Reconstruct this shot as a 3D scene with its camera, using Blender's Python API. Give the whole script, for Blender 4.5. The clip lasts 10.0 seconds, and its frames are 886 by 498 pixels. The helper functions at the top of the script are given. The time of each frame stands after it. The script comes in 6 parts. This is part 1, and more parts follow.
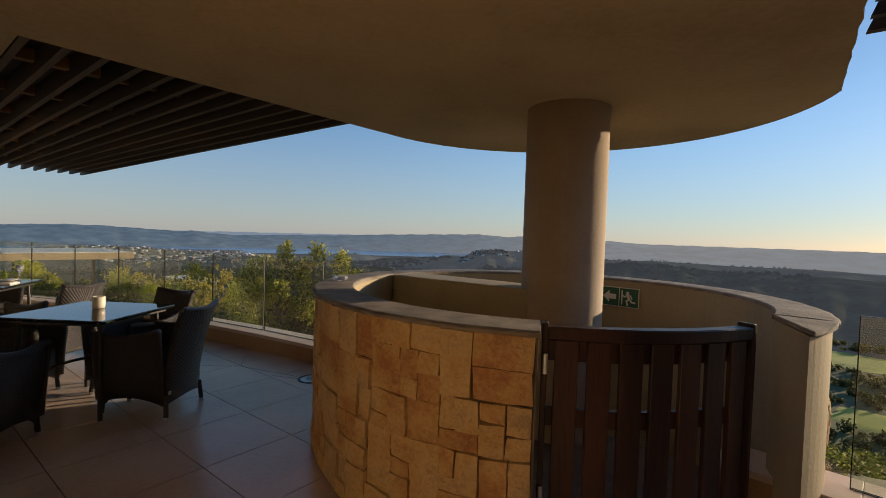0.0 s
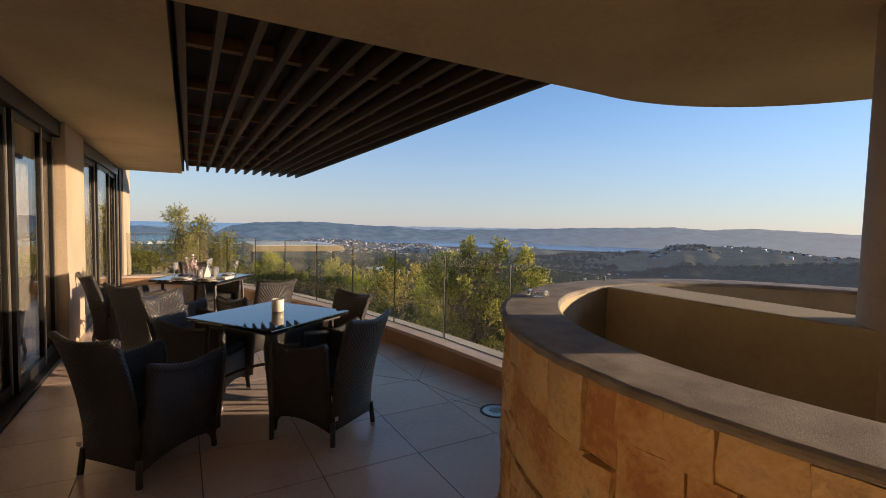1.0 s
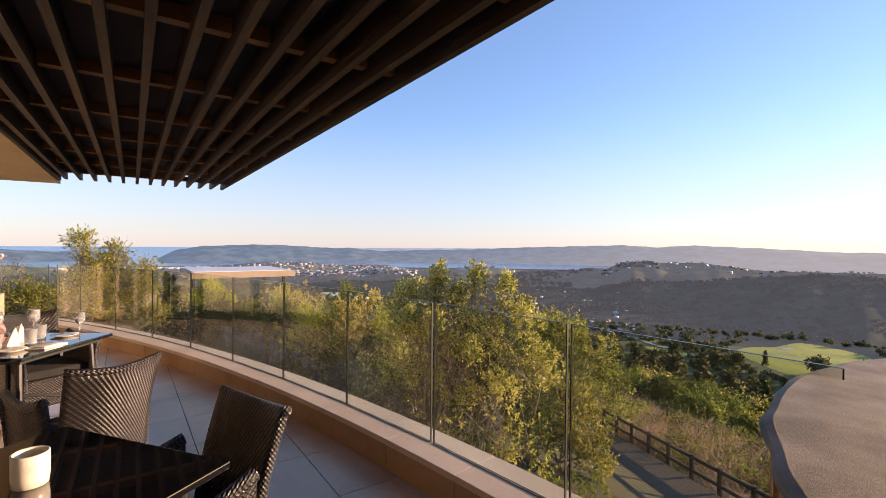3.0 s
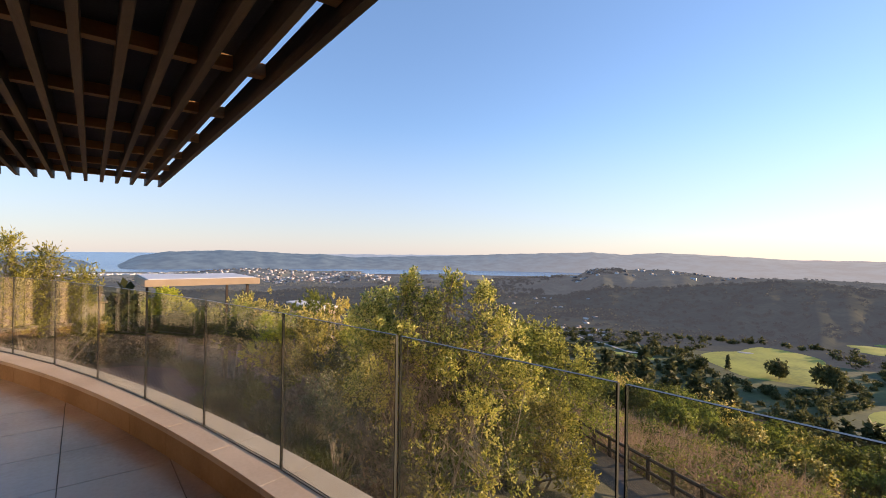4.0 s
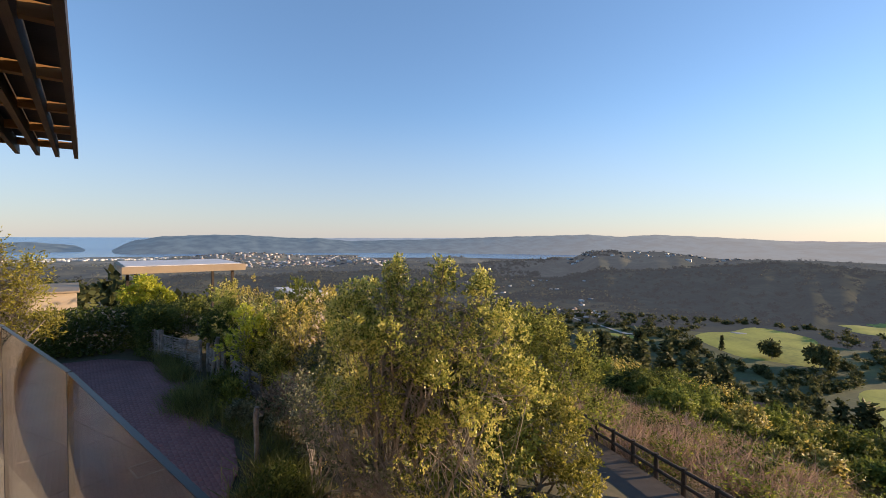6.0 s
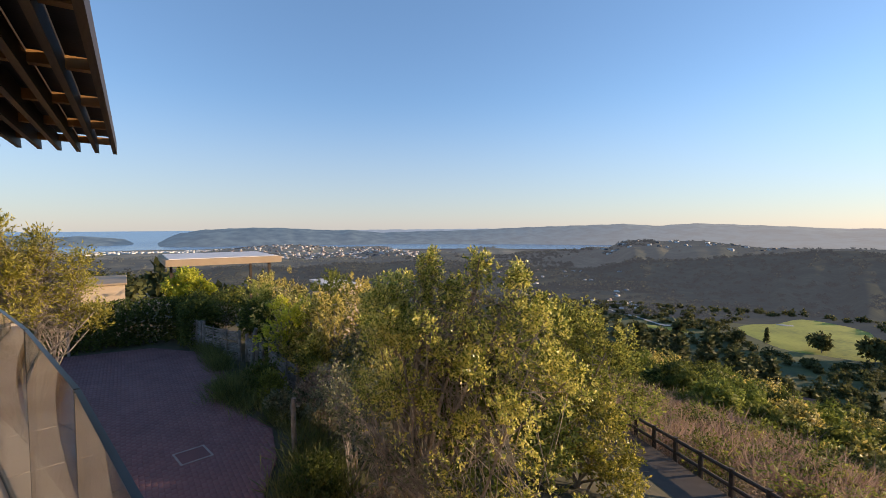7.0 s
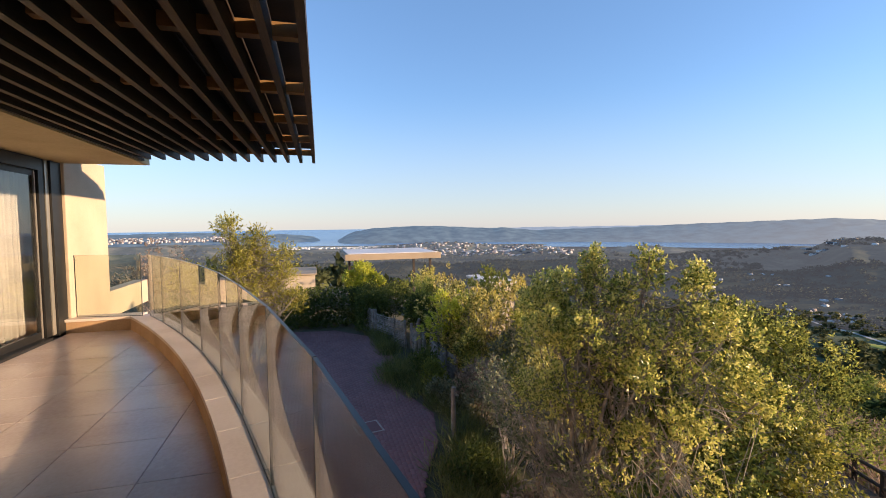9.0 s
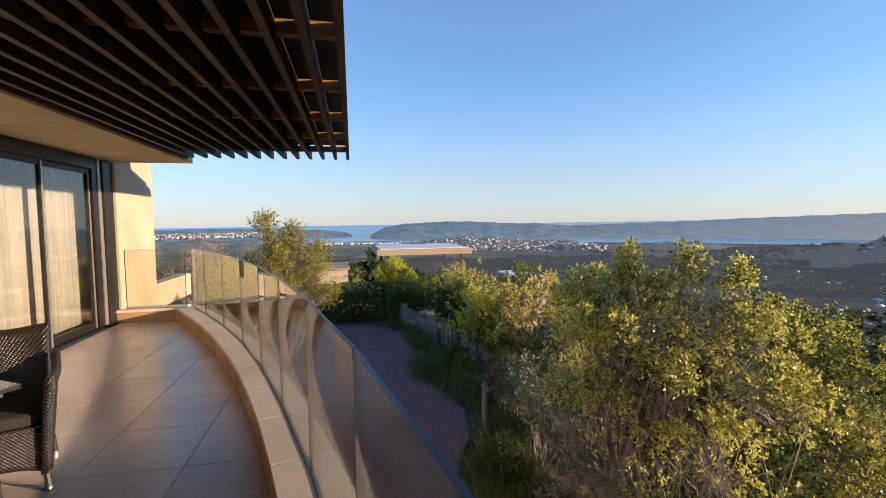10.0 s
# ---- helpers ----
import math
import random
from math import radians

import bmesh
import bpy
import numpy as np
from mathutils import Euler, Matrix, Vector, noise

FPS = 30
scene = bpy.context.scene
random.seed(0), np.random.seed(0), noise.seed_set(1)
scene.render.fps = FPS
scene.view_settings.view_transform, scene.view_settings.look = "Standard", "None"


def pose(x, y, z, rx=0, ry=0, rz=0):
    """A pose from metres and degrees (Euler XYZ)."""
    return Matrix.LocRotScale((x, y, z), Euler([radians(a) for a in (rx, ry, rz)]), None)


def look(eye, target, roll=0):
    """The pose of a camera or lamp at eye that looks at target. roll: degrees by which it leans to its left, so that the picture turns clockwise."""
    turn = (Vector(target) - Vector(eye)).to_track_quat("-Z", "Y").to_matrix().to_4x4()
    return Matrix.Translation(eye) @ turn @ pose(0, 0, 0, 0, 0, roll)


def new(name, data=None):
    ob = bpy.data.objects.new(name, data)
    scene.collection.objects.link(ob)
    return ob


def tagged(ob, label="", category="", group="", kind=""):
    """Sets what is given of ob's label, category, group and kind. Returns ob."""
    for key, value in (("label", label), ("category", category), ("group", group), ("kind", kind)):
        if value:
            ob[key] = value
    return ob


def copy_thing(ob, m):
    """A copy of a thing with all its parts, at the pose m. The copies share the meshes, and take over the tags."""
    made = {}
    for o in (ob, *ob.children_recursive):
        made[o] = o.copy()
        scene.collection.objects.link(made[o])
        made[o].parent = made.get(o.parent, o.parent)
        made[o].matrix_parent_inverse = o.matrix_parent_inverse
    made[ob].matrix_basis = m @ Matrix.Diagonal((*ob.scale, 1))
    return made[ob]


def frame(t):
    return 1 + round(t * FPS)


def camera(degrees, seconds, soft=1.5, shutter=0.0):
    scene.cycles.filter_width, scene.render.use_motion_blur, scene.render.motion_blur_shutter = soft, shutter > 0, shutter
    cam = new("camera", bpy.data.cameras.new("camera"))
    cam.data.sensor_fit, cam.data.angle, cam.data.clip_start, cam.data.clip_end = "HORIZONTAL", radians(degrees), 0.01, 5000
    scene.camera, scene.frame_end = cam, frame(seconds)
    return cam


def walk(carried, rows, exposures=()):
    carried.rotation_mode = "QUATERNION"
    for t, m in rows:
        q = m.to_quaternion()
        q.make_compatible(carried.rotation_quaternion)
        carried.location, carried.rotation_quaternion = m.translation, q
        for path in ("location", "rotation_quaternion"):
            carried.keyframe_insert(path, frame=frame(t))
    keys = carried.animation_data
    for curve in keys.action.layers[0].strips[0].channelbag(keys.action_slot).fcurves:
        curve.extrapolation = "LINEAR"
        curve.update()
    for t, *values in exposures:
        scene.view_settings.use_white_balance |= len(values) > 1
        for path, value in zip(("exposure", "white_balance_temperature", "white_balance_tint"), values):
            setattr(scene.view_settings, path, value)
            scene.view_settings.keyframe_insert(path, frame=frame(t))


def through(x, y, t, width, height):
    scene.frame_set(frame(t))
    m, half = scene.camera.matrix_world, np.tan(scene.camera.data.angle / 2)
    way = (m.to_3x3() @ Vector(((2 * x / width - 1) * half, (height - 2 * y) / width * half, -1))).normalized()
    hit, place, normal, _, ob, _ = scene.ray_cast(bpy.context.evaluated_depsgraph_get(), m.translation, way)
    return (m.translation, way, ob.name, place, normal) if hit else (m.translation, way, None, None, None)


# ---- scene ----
cam = camera(88.5, 10.0, soft=0.7)
PATH = [
    (0, (0.432, 0.275, 1.453), (-0.792, 1.855, 1.391), 1.9),
    (0.5, (-0.006, 0.545, 1.428), (-1.721, 1.563, 1.28), 1.5),
    (1, (-0.433, 0.858, 1.465), (-2.164, 1.853, 1.354), 1.4),
    (1.5, (-0.898, 1.129, 1.461), (-2.649, 2.088, 1.337), 1.7),
    (2, (-1.418, 1.274, 1.45), (-3.14, 2.285, 1.33), 1.5),
    (2.5, (-1.864, 1.505, 1.448), (-3.561, 2.562, 1.386), 0.8),
    (3, (-2.294, 1.724, 1.48), (-3.93, 2.874, 1.463), 0.6),
    (4.5, (-3.349, 2.522, 1.483), (-4.897, 3.788, 1.494), 0.7),
    (5, (-3.641, 2.764, 1.495), (-5.17, 4.053, 1.494), 0.4),
    (5.5, (-3.844, 3.034, 1.503), (-5.382, 4.313, 1.467), 0.4),
    (7, (-4.25, 3.301, 1.517), (-5.885, 4.447, 1.416), -0.1),
    (7.5, (-4.259, 3.271, 1.515), (-5.986, 4.275, 1.414), -0.3),
    (8, (-4.278, 3.227, 1.511), (-6.097, 4.052, 1.409), -0.3),
    (8.5, (-4.291, 3.199, 1.504), (-6.175, 3.863, 1.403), -0.4),
    (9, (-4.299, 3.198, 1.502), (-6.219, 3.745, 1.394), -0.6),
    (9.5, (-4.302, 3.18, 1.501), (-6.243, 3.647, 1.387), -0.6),
    (10, (-4.293, 3.174, 1.499), (-6.245, 3.59, 1.373), -0.7),
]
EXPOSURES = [(0.0, 0.50, 6450, 13), (0.5, 0.62, 5950, 12), (1.0, 0.92, 6450, 19), (1.5, 1.15, 6700, 26), (2.0, 1.42, 6700, 29), (2.5, 1.48, 6850, 30), (3.0, 1.44, 6930, 29), (4.5, 1.30, 6920, 22), (5.5, 1.09, 6680, 19), (7.0, 1.05, 6720, 18), (8.0, 1.25, 6640, 19), (9.0, 1.30, 6500, 19), (10.0, 1.20, 6280, 16)]
walk(cam, [(t, look(eye, target, roll)) for t, eye, target, roll in PATH], EXPOSURES)

# ---- world and sun ----
SUN_AZ, SUN_EL = 65.0, 7.5
world = bpy.data.worlds.new("world")
scene.world = world
world.use_nodes = True
wn = world.node_tree
sky = wn.nodes.new("ShaderNodeTexSky")
sky.sky_type = "NISHITA"
sky.sun_disc = False
sky.sun_elevation = radians(SUN_EL)
sky.sun_rotation = radians(90 - SUN_AZ)
sky.altitude, sky.air_density, sky.dust_density, sky.ozone_density = 300, 0.9, 0.15, 2.6
wn.nodes["Background"].inputs["Strength"].default_value = 0.11
# thin high haze lightens the clear sky evenly
veil = wn.nodes.new("ShaderNodeMixRGB")
veil.blend_type = "ADD"
veil.inputs[0].default_value = 1.0
veil.inputs[2].default_value = (0.20, 0.44, 0.80, 1)
wn.links.new(sky.outputs[0], veil.inputs[1])
# pale sea haze all round the horizon
tcw, sepw = wn.nodes.new("ShaderNodeTexCoord"), wn.nodes.new("ShaderNodeSeparateXYZ")
wn.links.new(tcw.outputs["Generated"], sepw.inputs[0])
fall = wn.nodes.new("ShaderNodeMapRange")
fall.interpolation_type = "SMOOTHSTEP"
for k, v in zip(("From Min", "From Max", "To Min", "To Max"), (-0.02, 0.28, 0.60, 0.0)):
    fall.inputs[k].default_value = v
wn.links.new(sepw.outputs[2], fall.inputs[0])
hz = wn.nodes.new("ShaderNodeMixRGB")
hz.inputs[2].default_value = (2.22, 2.33, 2.54, 1)
wn.links.new(fall.outputs[0], hz.inputs[0]), wn.links.new(veil.outputs[0], hz.inputs[1])
wn.links.new(hz.outputs[0], wn.nodes["Background"].inputs["Color"])
sun = new("sun", bpy.data.lights.new("sun", "SUN"))
sun.data.energy, sun.data.angle, sun.data.color = 4.3, radians(0.6), (1.0, 0.76, 0.47)
SUN_DIR = Vector((math.cos(radians(SUN_AZ)) * math.cos(radians(SUN_EL)), math.sin(radians(SUN_AZ)) * math.cos(radians(SUN_EL)), math.sin(radians(SUN_EL))))
sun.matrix_world = look(SUN_DIR * 50, (0, 0, 0))


# ---- materials ----
def material(name, colours, rough=0.7, scale=4.0, fine=60.0, bump=0.15, metal=0.0, spec=0.5, detail=6, random_tint=0.0, translucent=0.0, coords="Object", bump_scale=None, stretch=(1, 1, 1)):
    """Two noises, coarse and fine, mix the colours; the fine one also gives relief."""
    m = bpy.data.materials.new(name)
    m.use_nodes = True
    n, l = m.node_tree.nodes, m.node_tree.links
    b = n["Principled BSDF"]
    b.inputs["Roughness"].default_value, b.inputs["Metallic"].default_value = rough, metal
    b.inputs["Specular IOR Level"].default_value = spec
    tc = n.new("ShaderNodeTexCoord")
    mp = n.new("ShaderNodeMapping")
    mp.inputs["Scale"].default_value = stretch
    l.new(tc.outputs[coords], mp.inputs[0])
    a, f = n.new("ShaderNodeTexNoise"), n.new("ShaderNodeTexNoise")
    a.inputs["Scale"].default_value, a.inputs["Detail"].default_value = scale, detail
    f.inputs["Scale"].default_value, f.inputs["Detail"].default_value = fine, 3
    l.new(mp.outputs[0], a.inputs["Vector"]), l.new(mp.outputs[0], f.inputs["Vector"])
    mix = n.new("ShaderNodeMath")
    mix.operation = "MULTIPLY_ADD"
    mix.inputs[1].default_value, mix.inputs[2].default_value = 0.35, -0.175
    l.new(f.outputs[0], mix.inputs[0])
    add = n.new("ShaderNodeMath")
    l.new(a.outputs[0], add.inputs[0]), l.new(mix.outputs[0], add.inputs[1])
    last = add.outputs[0]
    if random_tint:
        oi = n.new("ShaderNodeObjectInfo")
        sc = n.new("ShaderNodeMath")
        sc.operation = "MULTIPLY_ADD"
        sc.inputs[1].default_value, sc.inputs[2].default_value = random_tint, -random_tint / 2
        l.new(oi.outputs["Random"], sc.inputs[0])
        ad = n.new("ShaderNodeMath")
        l.new(last, ad.inputs[0]), l.new(sc.outputs[0], ad.inputs[1])
        last = ad.outputs[0]
    ramp = n.new("ShaderNodeValToRGB")
    r = ramp.color_ramp
    while len(r.elements) < len(colours):
        r.elements.new(0.5)
    for i, c in enumerate(colours):
        r.elements[i].position = 0.3 + 0.4 * i / max(1, len(colours) - 1)
        r.elements[i].color = (*c, 1)
    l.new(last, ramp.inputs[0])
    l.new(ramp.outputs[0], b.inputs["Base Color"])
    if bump:
        bp = n.new("ShaderNodeBump")
        bp.inputs["Strength"].default_value, bp.inputs["Distance"].default_value = bump, 0.01
        l.new(f.outputs[0], bp.inputs["Height"])
        l.new(bp.outputs[0], b.inputs["Normal"])
    return m


def leaf_material(name, colours, rough=0.45, through=0.35, vary=0.6, patch=0.8, spec=0.4):
    """Leaves that differ one by one and let some light through."""
    m = bpy.data.materials.new(name)
    m.use_nodes = True
    n, l = m.node_tree.nodes, m.node_tree.links
    b = n["Principled BSDF"]
    b.inputs["Roughness"].default_value = rough
    b.inputs["Specular IOR Level"].default_value = spec
    g = n.new("ShaderNodeNewGeometry")
    tc = n.new("ShaderNodeTexCoord")
    noi = n.new("ShaderNodeTexNoise")
    noi.inputs["Scale"].default_value = patch
    l.new(tc.outputs["Object"], noi.inputs["Vector"])
    ma = n.new("ShaderNodeMath")
    ma.operation = "MULTIPLY_ADD"
    ma.inputs[1].default_value = vary
    l.new(g.outputs["Random Per Island"], ma.inputs[0]), l.new(noi.outputs[0], ma.inputs[2])
    ramp = n.new("ShaderNodeValToRGB")
    r = ramp.color_ramp
    while len(r.elements) < len(colours):
        r.elements.new(0.5)
    for i, c in enumerate(colours):
        r.elements[i].position = 0.35 + 0.75 * i / max(1, len(colours) - 1) if i < len(colours) - 1 else 1.0
        r.elements[i].color = (*c, 1)
    l.new(ma.outputs[0], ramp.inputs[0])
    l.new(ramp.outputs[0], b.inputs["Base Color"])
    t = n.new("ShaderNodeBsdfTranslucent")
    l.new(ramp.outputs[0], t.inputs["Color"])
    mx = n.new("ShaderNodeMixShader")
    mx.inputs[0].default_value = through
    l.new(b.outputs[0], mx.inputs[1]), l.new(t.outputs[0], mx.inputs[2])
    l.new(mx.outputs[0], n["Material Output"].inputs["Surface"])
    return m


def glass_material(name, tint, rough=0.0, mixin=0.035, dust=0.0):
    """Thin clear pane: what lies behind shows through it, with a mirror's gloss at grazing angles."""
    m = bpy.data.materials.new(name)
    m.use_nodes = True
    n, l = m.node_tree.nodes, m.node_tree.links
    t = n.new("ShaderNodeBsdfTransparent")
    t.inputs["Color"].default_value = (*tint, 1)
    g = n.new("ShaderNodeBsdfGlossy")
    g.inputs["Roughness"].default_value = rough
    lw = n.new("ShaderNodeLayerWeight")
    lw.inputs["Blend"].default_value = 0.5
    pw = n.new("ShaderNodeMath")
    pw.operation = "POWER"
    pw.inputs[1].default_value = 3.8
    l.new(lw.outputs["Facing"], pw.inputs[0])
    fr = n.new("ShaderNodeMath")
    fr.operation = "MULTIPLY_ADD"
    fr.inputs[1].default_value, fr.inputs[2].default_value = 0.85, mixin
    l.new(pw.outputs[0], fr.inputs[0])
    film = n.new("ShaderNodeBsdfTranslucent")
    film.inputs["Color"].default_value = (0.8, 0.8, 0.72, 1)
    veil_mix = n.new("ShaderNodeMixShader")
    veil_mix.inputs[0].default_value = dust
    l.new(t.outputs[0], veil_mix.inputs[1]), l.new(film.outputs[0], veil_mix.inputs[2])
    mx = n.new("ShaderNodeMixShader")
    l.new(fr.outputs[0], mx.inputs[0]), l.new(veil_mix.outputs[0], mx.inputs[1]), l.new(g.outputs[0], mx.inputs[2])
    l.new(mx.outputs[0], n["Material Output"].inputs["Surface"])
    return m


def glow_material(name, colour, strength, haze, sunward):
    """Distance: matt land; kilometres of hazy air are put in as emission, brighter sunward."""
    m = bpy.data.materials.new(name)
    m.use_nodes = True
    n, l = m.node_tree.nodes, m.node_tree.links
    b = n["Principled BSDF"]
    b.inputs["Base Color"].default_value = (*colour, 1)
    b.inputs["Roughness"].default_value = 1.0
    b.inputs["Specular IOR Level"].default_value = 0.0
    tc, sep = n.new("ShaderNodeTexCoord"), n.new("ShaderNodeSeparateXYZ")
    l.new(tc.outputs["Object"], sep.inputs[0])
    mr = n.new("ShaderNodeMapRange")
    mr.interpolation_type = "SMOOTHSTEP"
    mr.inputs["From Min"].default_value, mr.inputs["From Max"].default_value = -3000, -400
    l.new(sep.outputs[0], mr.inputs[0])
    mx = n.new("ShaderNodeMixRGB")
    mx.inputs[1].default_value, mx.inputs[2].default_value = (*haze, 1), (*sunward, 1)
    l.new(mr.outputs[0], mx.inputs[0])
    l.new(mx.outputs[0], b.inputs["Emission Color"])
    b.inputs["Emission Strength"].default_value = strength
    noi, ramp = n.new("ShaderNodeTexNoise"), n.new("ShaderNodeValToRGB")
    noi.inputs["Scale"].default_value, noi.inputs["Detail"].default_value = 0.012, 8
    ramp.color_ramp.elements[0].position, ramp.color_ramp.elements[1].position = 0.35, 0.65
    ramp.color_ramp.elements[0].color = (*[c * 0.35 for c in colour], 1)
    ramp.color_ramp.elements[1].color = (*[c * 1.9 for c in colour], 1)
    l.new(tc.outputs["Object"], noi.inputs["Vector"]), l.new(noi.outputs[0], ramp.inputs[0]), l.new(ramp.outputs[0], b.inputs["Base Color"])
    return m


PLASTER = material("cream_plaster", [(0.39, 0.30, 0.21), (0.45, 0.35, 0.25), (0.49, 0.39, 0.285)], 0.85, 1.2, 40, 0.12)
SOFFIT = material("rough_soffit_plaster", [(0.40, 0.31, 0.18), (0.48, 0.38, 0.23), (0.54, 0.43, 0.27)], 0.9, 1.0, 25, 0.3)
CAP = material("rough_cement_cap", [(0.17, 0.14, 0.115), (0.25, 0.215, 0.175), (0.34, 0.295, 0.24)], 0.85, 6.0, 420, 0.35)
RENDER_WALL = material("smooth_render", [(0.34, 0.28, 0.18), (0.40, 0.33, 0.21), (0.44, 0.37, 0.24)], 0.85, 2.0, 40, 0.15)
STONE = material("yellow_sandstone", [(0.44, 0.21, 0.085), (0.54, 0.31, 0.125), (0.62, 0.40, 0.17), (0.66, 0.47, 0.23), (0.52, 0.36, 0.19)], 0.85, 4.0, 45, 1.0, random_tint=0.24)
MORTAR = material("dark_mortar", [(0.04, 0.027, 0.016), (0.22, 0.14, 0.07)], 0.95, 8, 80, 0.4)
TILE = material("floor_tile_stone", [(0.52, 0.39, 0.32), (0.61, 0.475, 0.395), (0.67, 0.535, 0.455)], 0.26, 1.6, 30, 0.05, random_tint=0.12, spec=0.7)
GROUT = material("dark_grout", [(0.13, 0.10, 0.08), (0.18, 0.14, 0.11)], 0.9, 10, 90, 0.2)
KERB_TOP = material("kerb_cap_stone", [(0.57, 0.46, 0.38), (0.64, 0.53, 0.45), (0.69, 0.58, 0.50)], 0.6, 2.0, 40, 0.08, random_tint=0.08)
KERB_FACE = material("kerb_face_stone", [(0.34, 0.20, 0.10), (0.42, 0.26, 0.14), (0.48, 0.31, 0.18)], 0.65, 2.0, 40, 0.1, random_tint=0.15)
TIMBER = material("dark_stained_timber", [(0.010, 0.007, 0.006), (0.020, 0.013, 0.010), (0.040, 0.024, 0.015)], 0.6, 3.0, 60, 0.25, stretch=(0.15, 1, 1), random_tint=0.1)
# Lighter copy of the slat timber, with light from the floor put in.
TIMBER_BOUNCE_LIT = material("bounce_lit_timber_underside", [(0.035, 0.023, 0.015), (0.065, 0.042, 0.025), (0.10, 0.064, 0.036)], 0.6, 3.0, 60, 0.25, stretch=(0.15, 1, 1), random_tint=0.1)
BATTEN = material("orange_batten_timber", [(0.20, 0.10, 0.034), (0.30, 0.16, 0.055)], 0.6, 3.0, 60, 0.2, stretch=(1, 0.15, 1))
SHADE_SHEET = material("black_shade_sheet", [(0.012, 0.012, 0.016), (0.03, 0.03, 0.04)], 0.8, 2.0, 50, 0.2)
GATE_WOOD = material("dark_red_gate_timber", [(0.012, 0.007, 0.0055), (0.03, 0.014, 0.010), (0.075, 0.028, 0.018)], 0.45, 3.0, 70, 0.25, stretch=(1, 1, 0.12), random_tint=0.2)
ALU = material("bronze_aluminium", [(0.028, 0.027, 0.026), (0.04, 0.038, 0.036)], 0.4, 5, 80, 0.03, metal=0.6)
ALU_SILVER = material("silver_door_edge", [(0.45, 0.40, 0.34), (0.5, 0.45, 0.38)], 0.35, 5, 80, 0.02, metal=0.7)
CURTAIN = material("cream_curtain_cloth", [(0.43, 0.37, 0.32), (0.50, 0.44, 0.38)], 0.9, 2.0, 150, 0.2)
ROOM = material("room_wall_paint", [(0.30, 0.26, 0.21), (0.36, 0.31, 0.25)], 0.9, 1, 30, 0.05)
METAL_DARK = material("black_powder_coat", [(0.02, 0.019, 0.019), (0.032, 0.03, 0.03)], 0.45, 6, 100, 0.05)
GATE_ROOF = material("faded_roof_tile", [(0.20, 0.10, 0.07), (0.28, 0.15, 0.10)], 0.9, 2, 20, 0.2)
STEEL = material("brushed_steel", [(0.5, 0.5, 0.5), (0.6, 0.6, 0.6)], 0.3, 6, 100, 0.03, metal=1.0)
GRANITE = material("polished_black_top", [(0.005, 0.005, 0.007), (0.010, 0.010, 0.013)], 0.03, 6, 200, 0.0, spec=1.0)
GRANITE.node_tree.nodes["Principled BSDF"].inputs["IOR"].default_value = 1.9
CUSHION = material("black_cushion_cloth", [(0.014, 0.013, 0.013), (0.026, 0.024, 0.023)], 0.95, 6, 250, 0.3)
CERAMIC = material("white_ceramic", [(0.72, 0.66, 0.56), (0.80, 0.75, 0.66)], 0.25, 6, 60, 0.02)
LINEN = material("white_linen", [(0.70, 0.66, 0.60), (0.78, 0.75, 0.70)], 0.9, 8, 180, 0.3)
SIGN_GREEN = material("sign_green", [(0.012, 0.11, 0.055), (0.015, 0.13, 0.065)], 0.4, 4, 60, 0.0)
SIGN_WHITE = material("sign_white", [(0.72, 0.74, 0.70), (0.78, 0.80, 0.76)], 0.4, 4, 60, 0.0)
BUTT = material("cigarette_filter", [(0.42, 0.20, 0.08), (0.55, 0.30, 0.13)], 0.9, 30, 200, 0.2)
BARK = material("grey_bark", [(0.13, 0.105, 0.08), (0.24, 0.20, 0.16), (0.40, 0.35, 0.29)], 0.9, 6, 50, 0.5)
PAVING = material("red_brick_paving", [(0.135, 0.058, 0.058), (0.165, 0.072, 0.071), (0.195, 0.09, 0.088)], 0.8, 1.0, 30, 0.3, random_tint=0.2)
pn, pl = PAVING.node_tree.nodes, PAVING.node_tree.links
pg, pm, pmul = pn.new("ShaderNodeNewGeometry"), pn.new("ShaderNodeMapRange"), pn.new("ShaderNodeMixRGB")
pm.inputs["To Min"].default_value, pm.inputs["To Max"].default_value = 0.86, 1.07
pl.new(pg.outputs["Random Per Island"], pm.inputs[0])
pmul.blend_type = "MULTIPLY"
pmul.inputs[0].default_value = 1.0
pl.new(pn["Principled BSDF"].inputs["Base Color"].links[0].from_socket, pmul.inputs[1]), pl.new(pm.outputs[0], pmul.inputs[2])
pl.new(pmul.outputs[0], pn["Principled BSDF"].inputs["Base Color"])
PAVING_SAND = material("joint_sand", [(0.125, 0.056, 0.056), (0.155, 0.07, 0.07)], 0.95, 2.0, 60, 0.2)
RIM_METAL = material("worn_cover_rim", [(0.20, 0.16, 0.15), (0.32, 0.28, 0.26)], 0.7, 5, 60, 0.1)
FENCE_WOOD = material("weathered_pole_timber", [(0.10, 0.088, 0.076), (0.18, 0.155, 0.132), (0.30, 0.265, 0.23)], 0.9, 4, 50, 0.4)
RAIL_WOOD = material("dark_pole_rail", [(0.035, 0.025, 0.018), (0.065, 0.045, 0.032)], 0.8, 4, 50, 0.3)
BOARDWALK = material("grey_boardwalk", [(0.045, 0.034, 0.029), (0.07, 0.053, 0.045)], 0.85, 2, 30, 0.2)
SOIL = material("scrub_ground", [(0.028, 0.032, 0.014), (0.05, 0.048, 0.022), (0.08, 0.066, 0.036), (0.04, 0.042, 0.018)], 0.95, 0.25, 2.5, 0.4, coords="Object", detail=8)
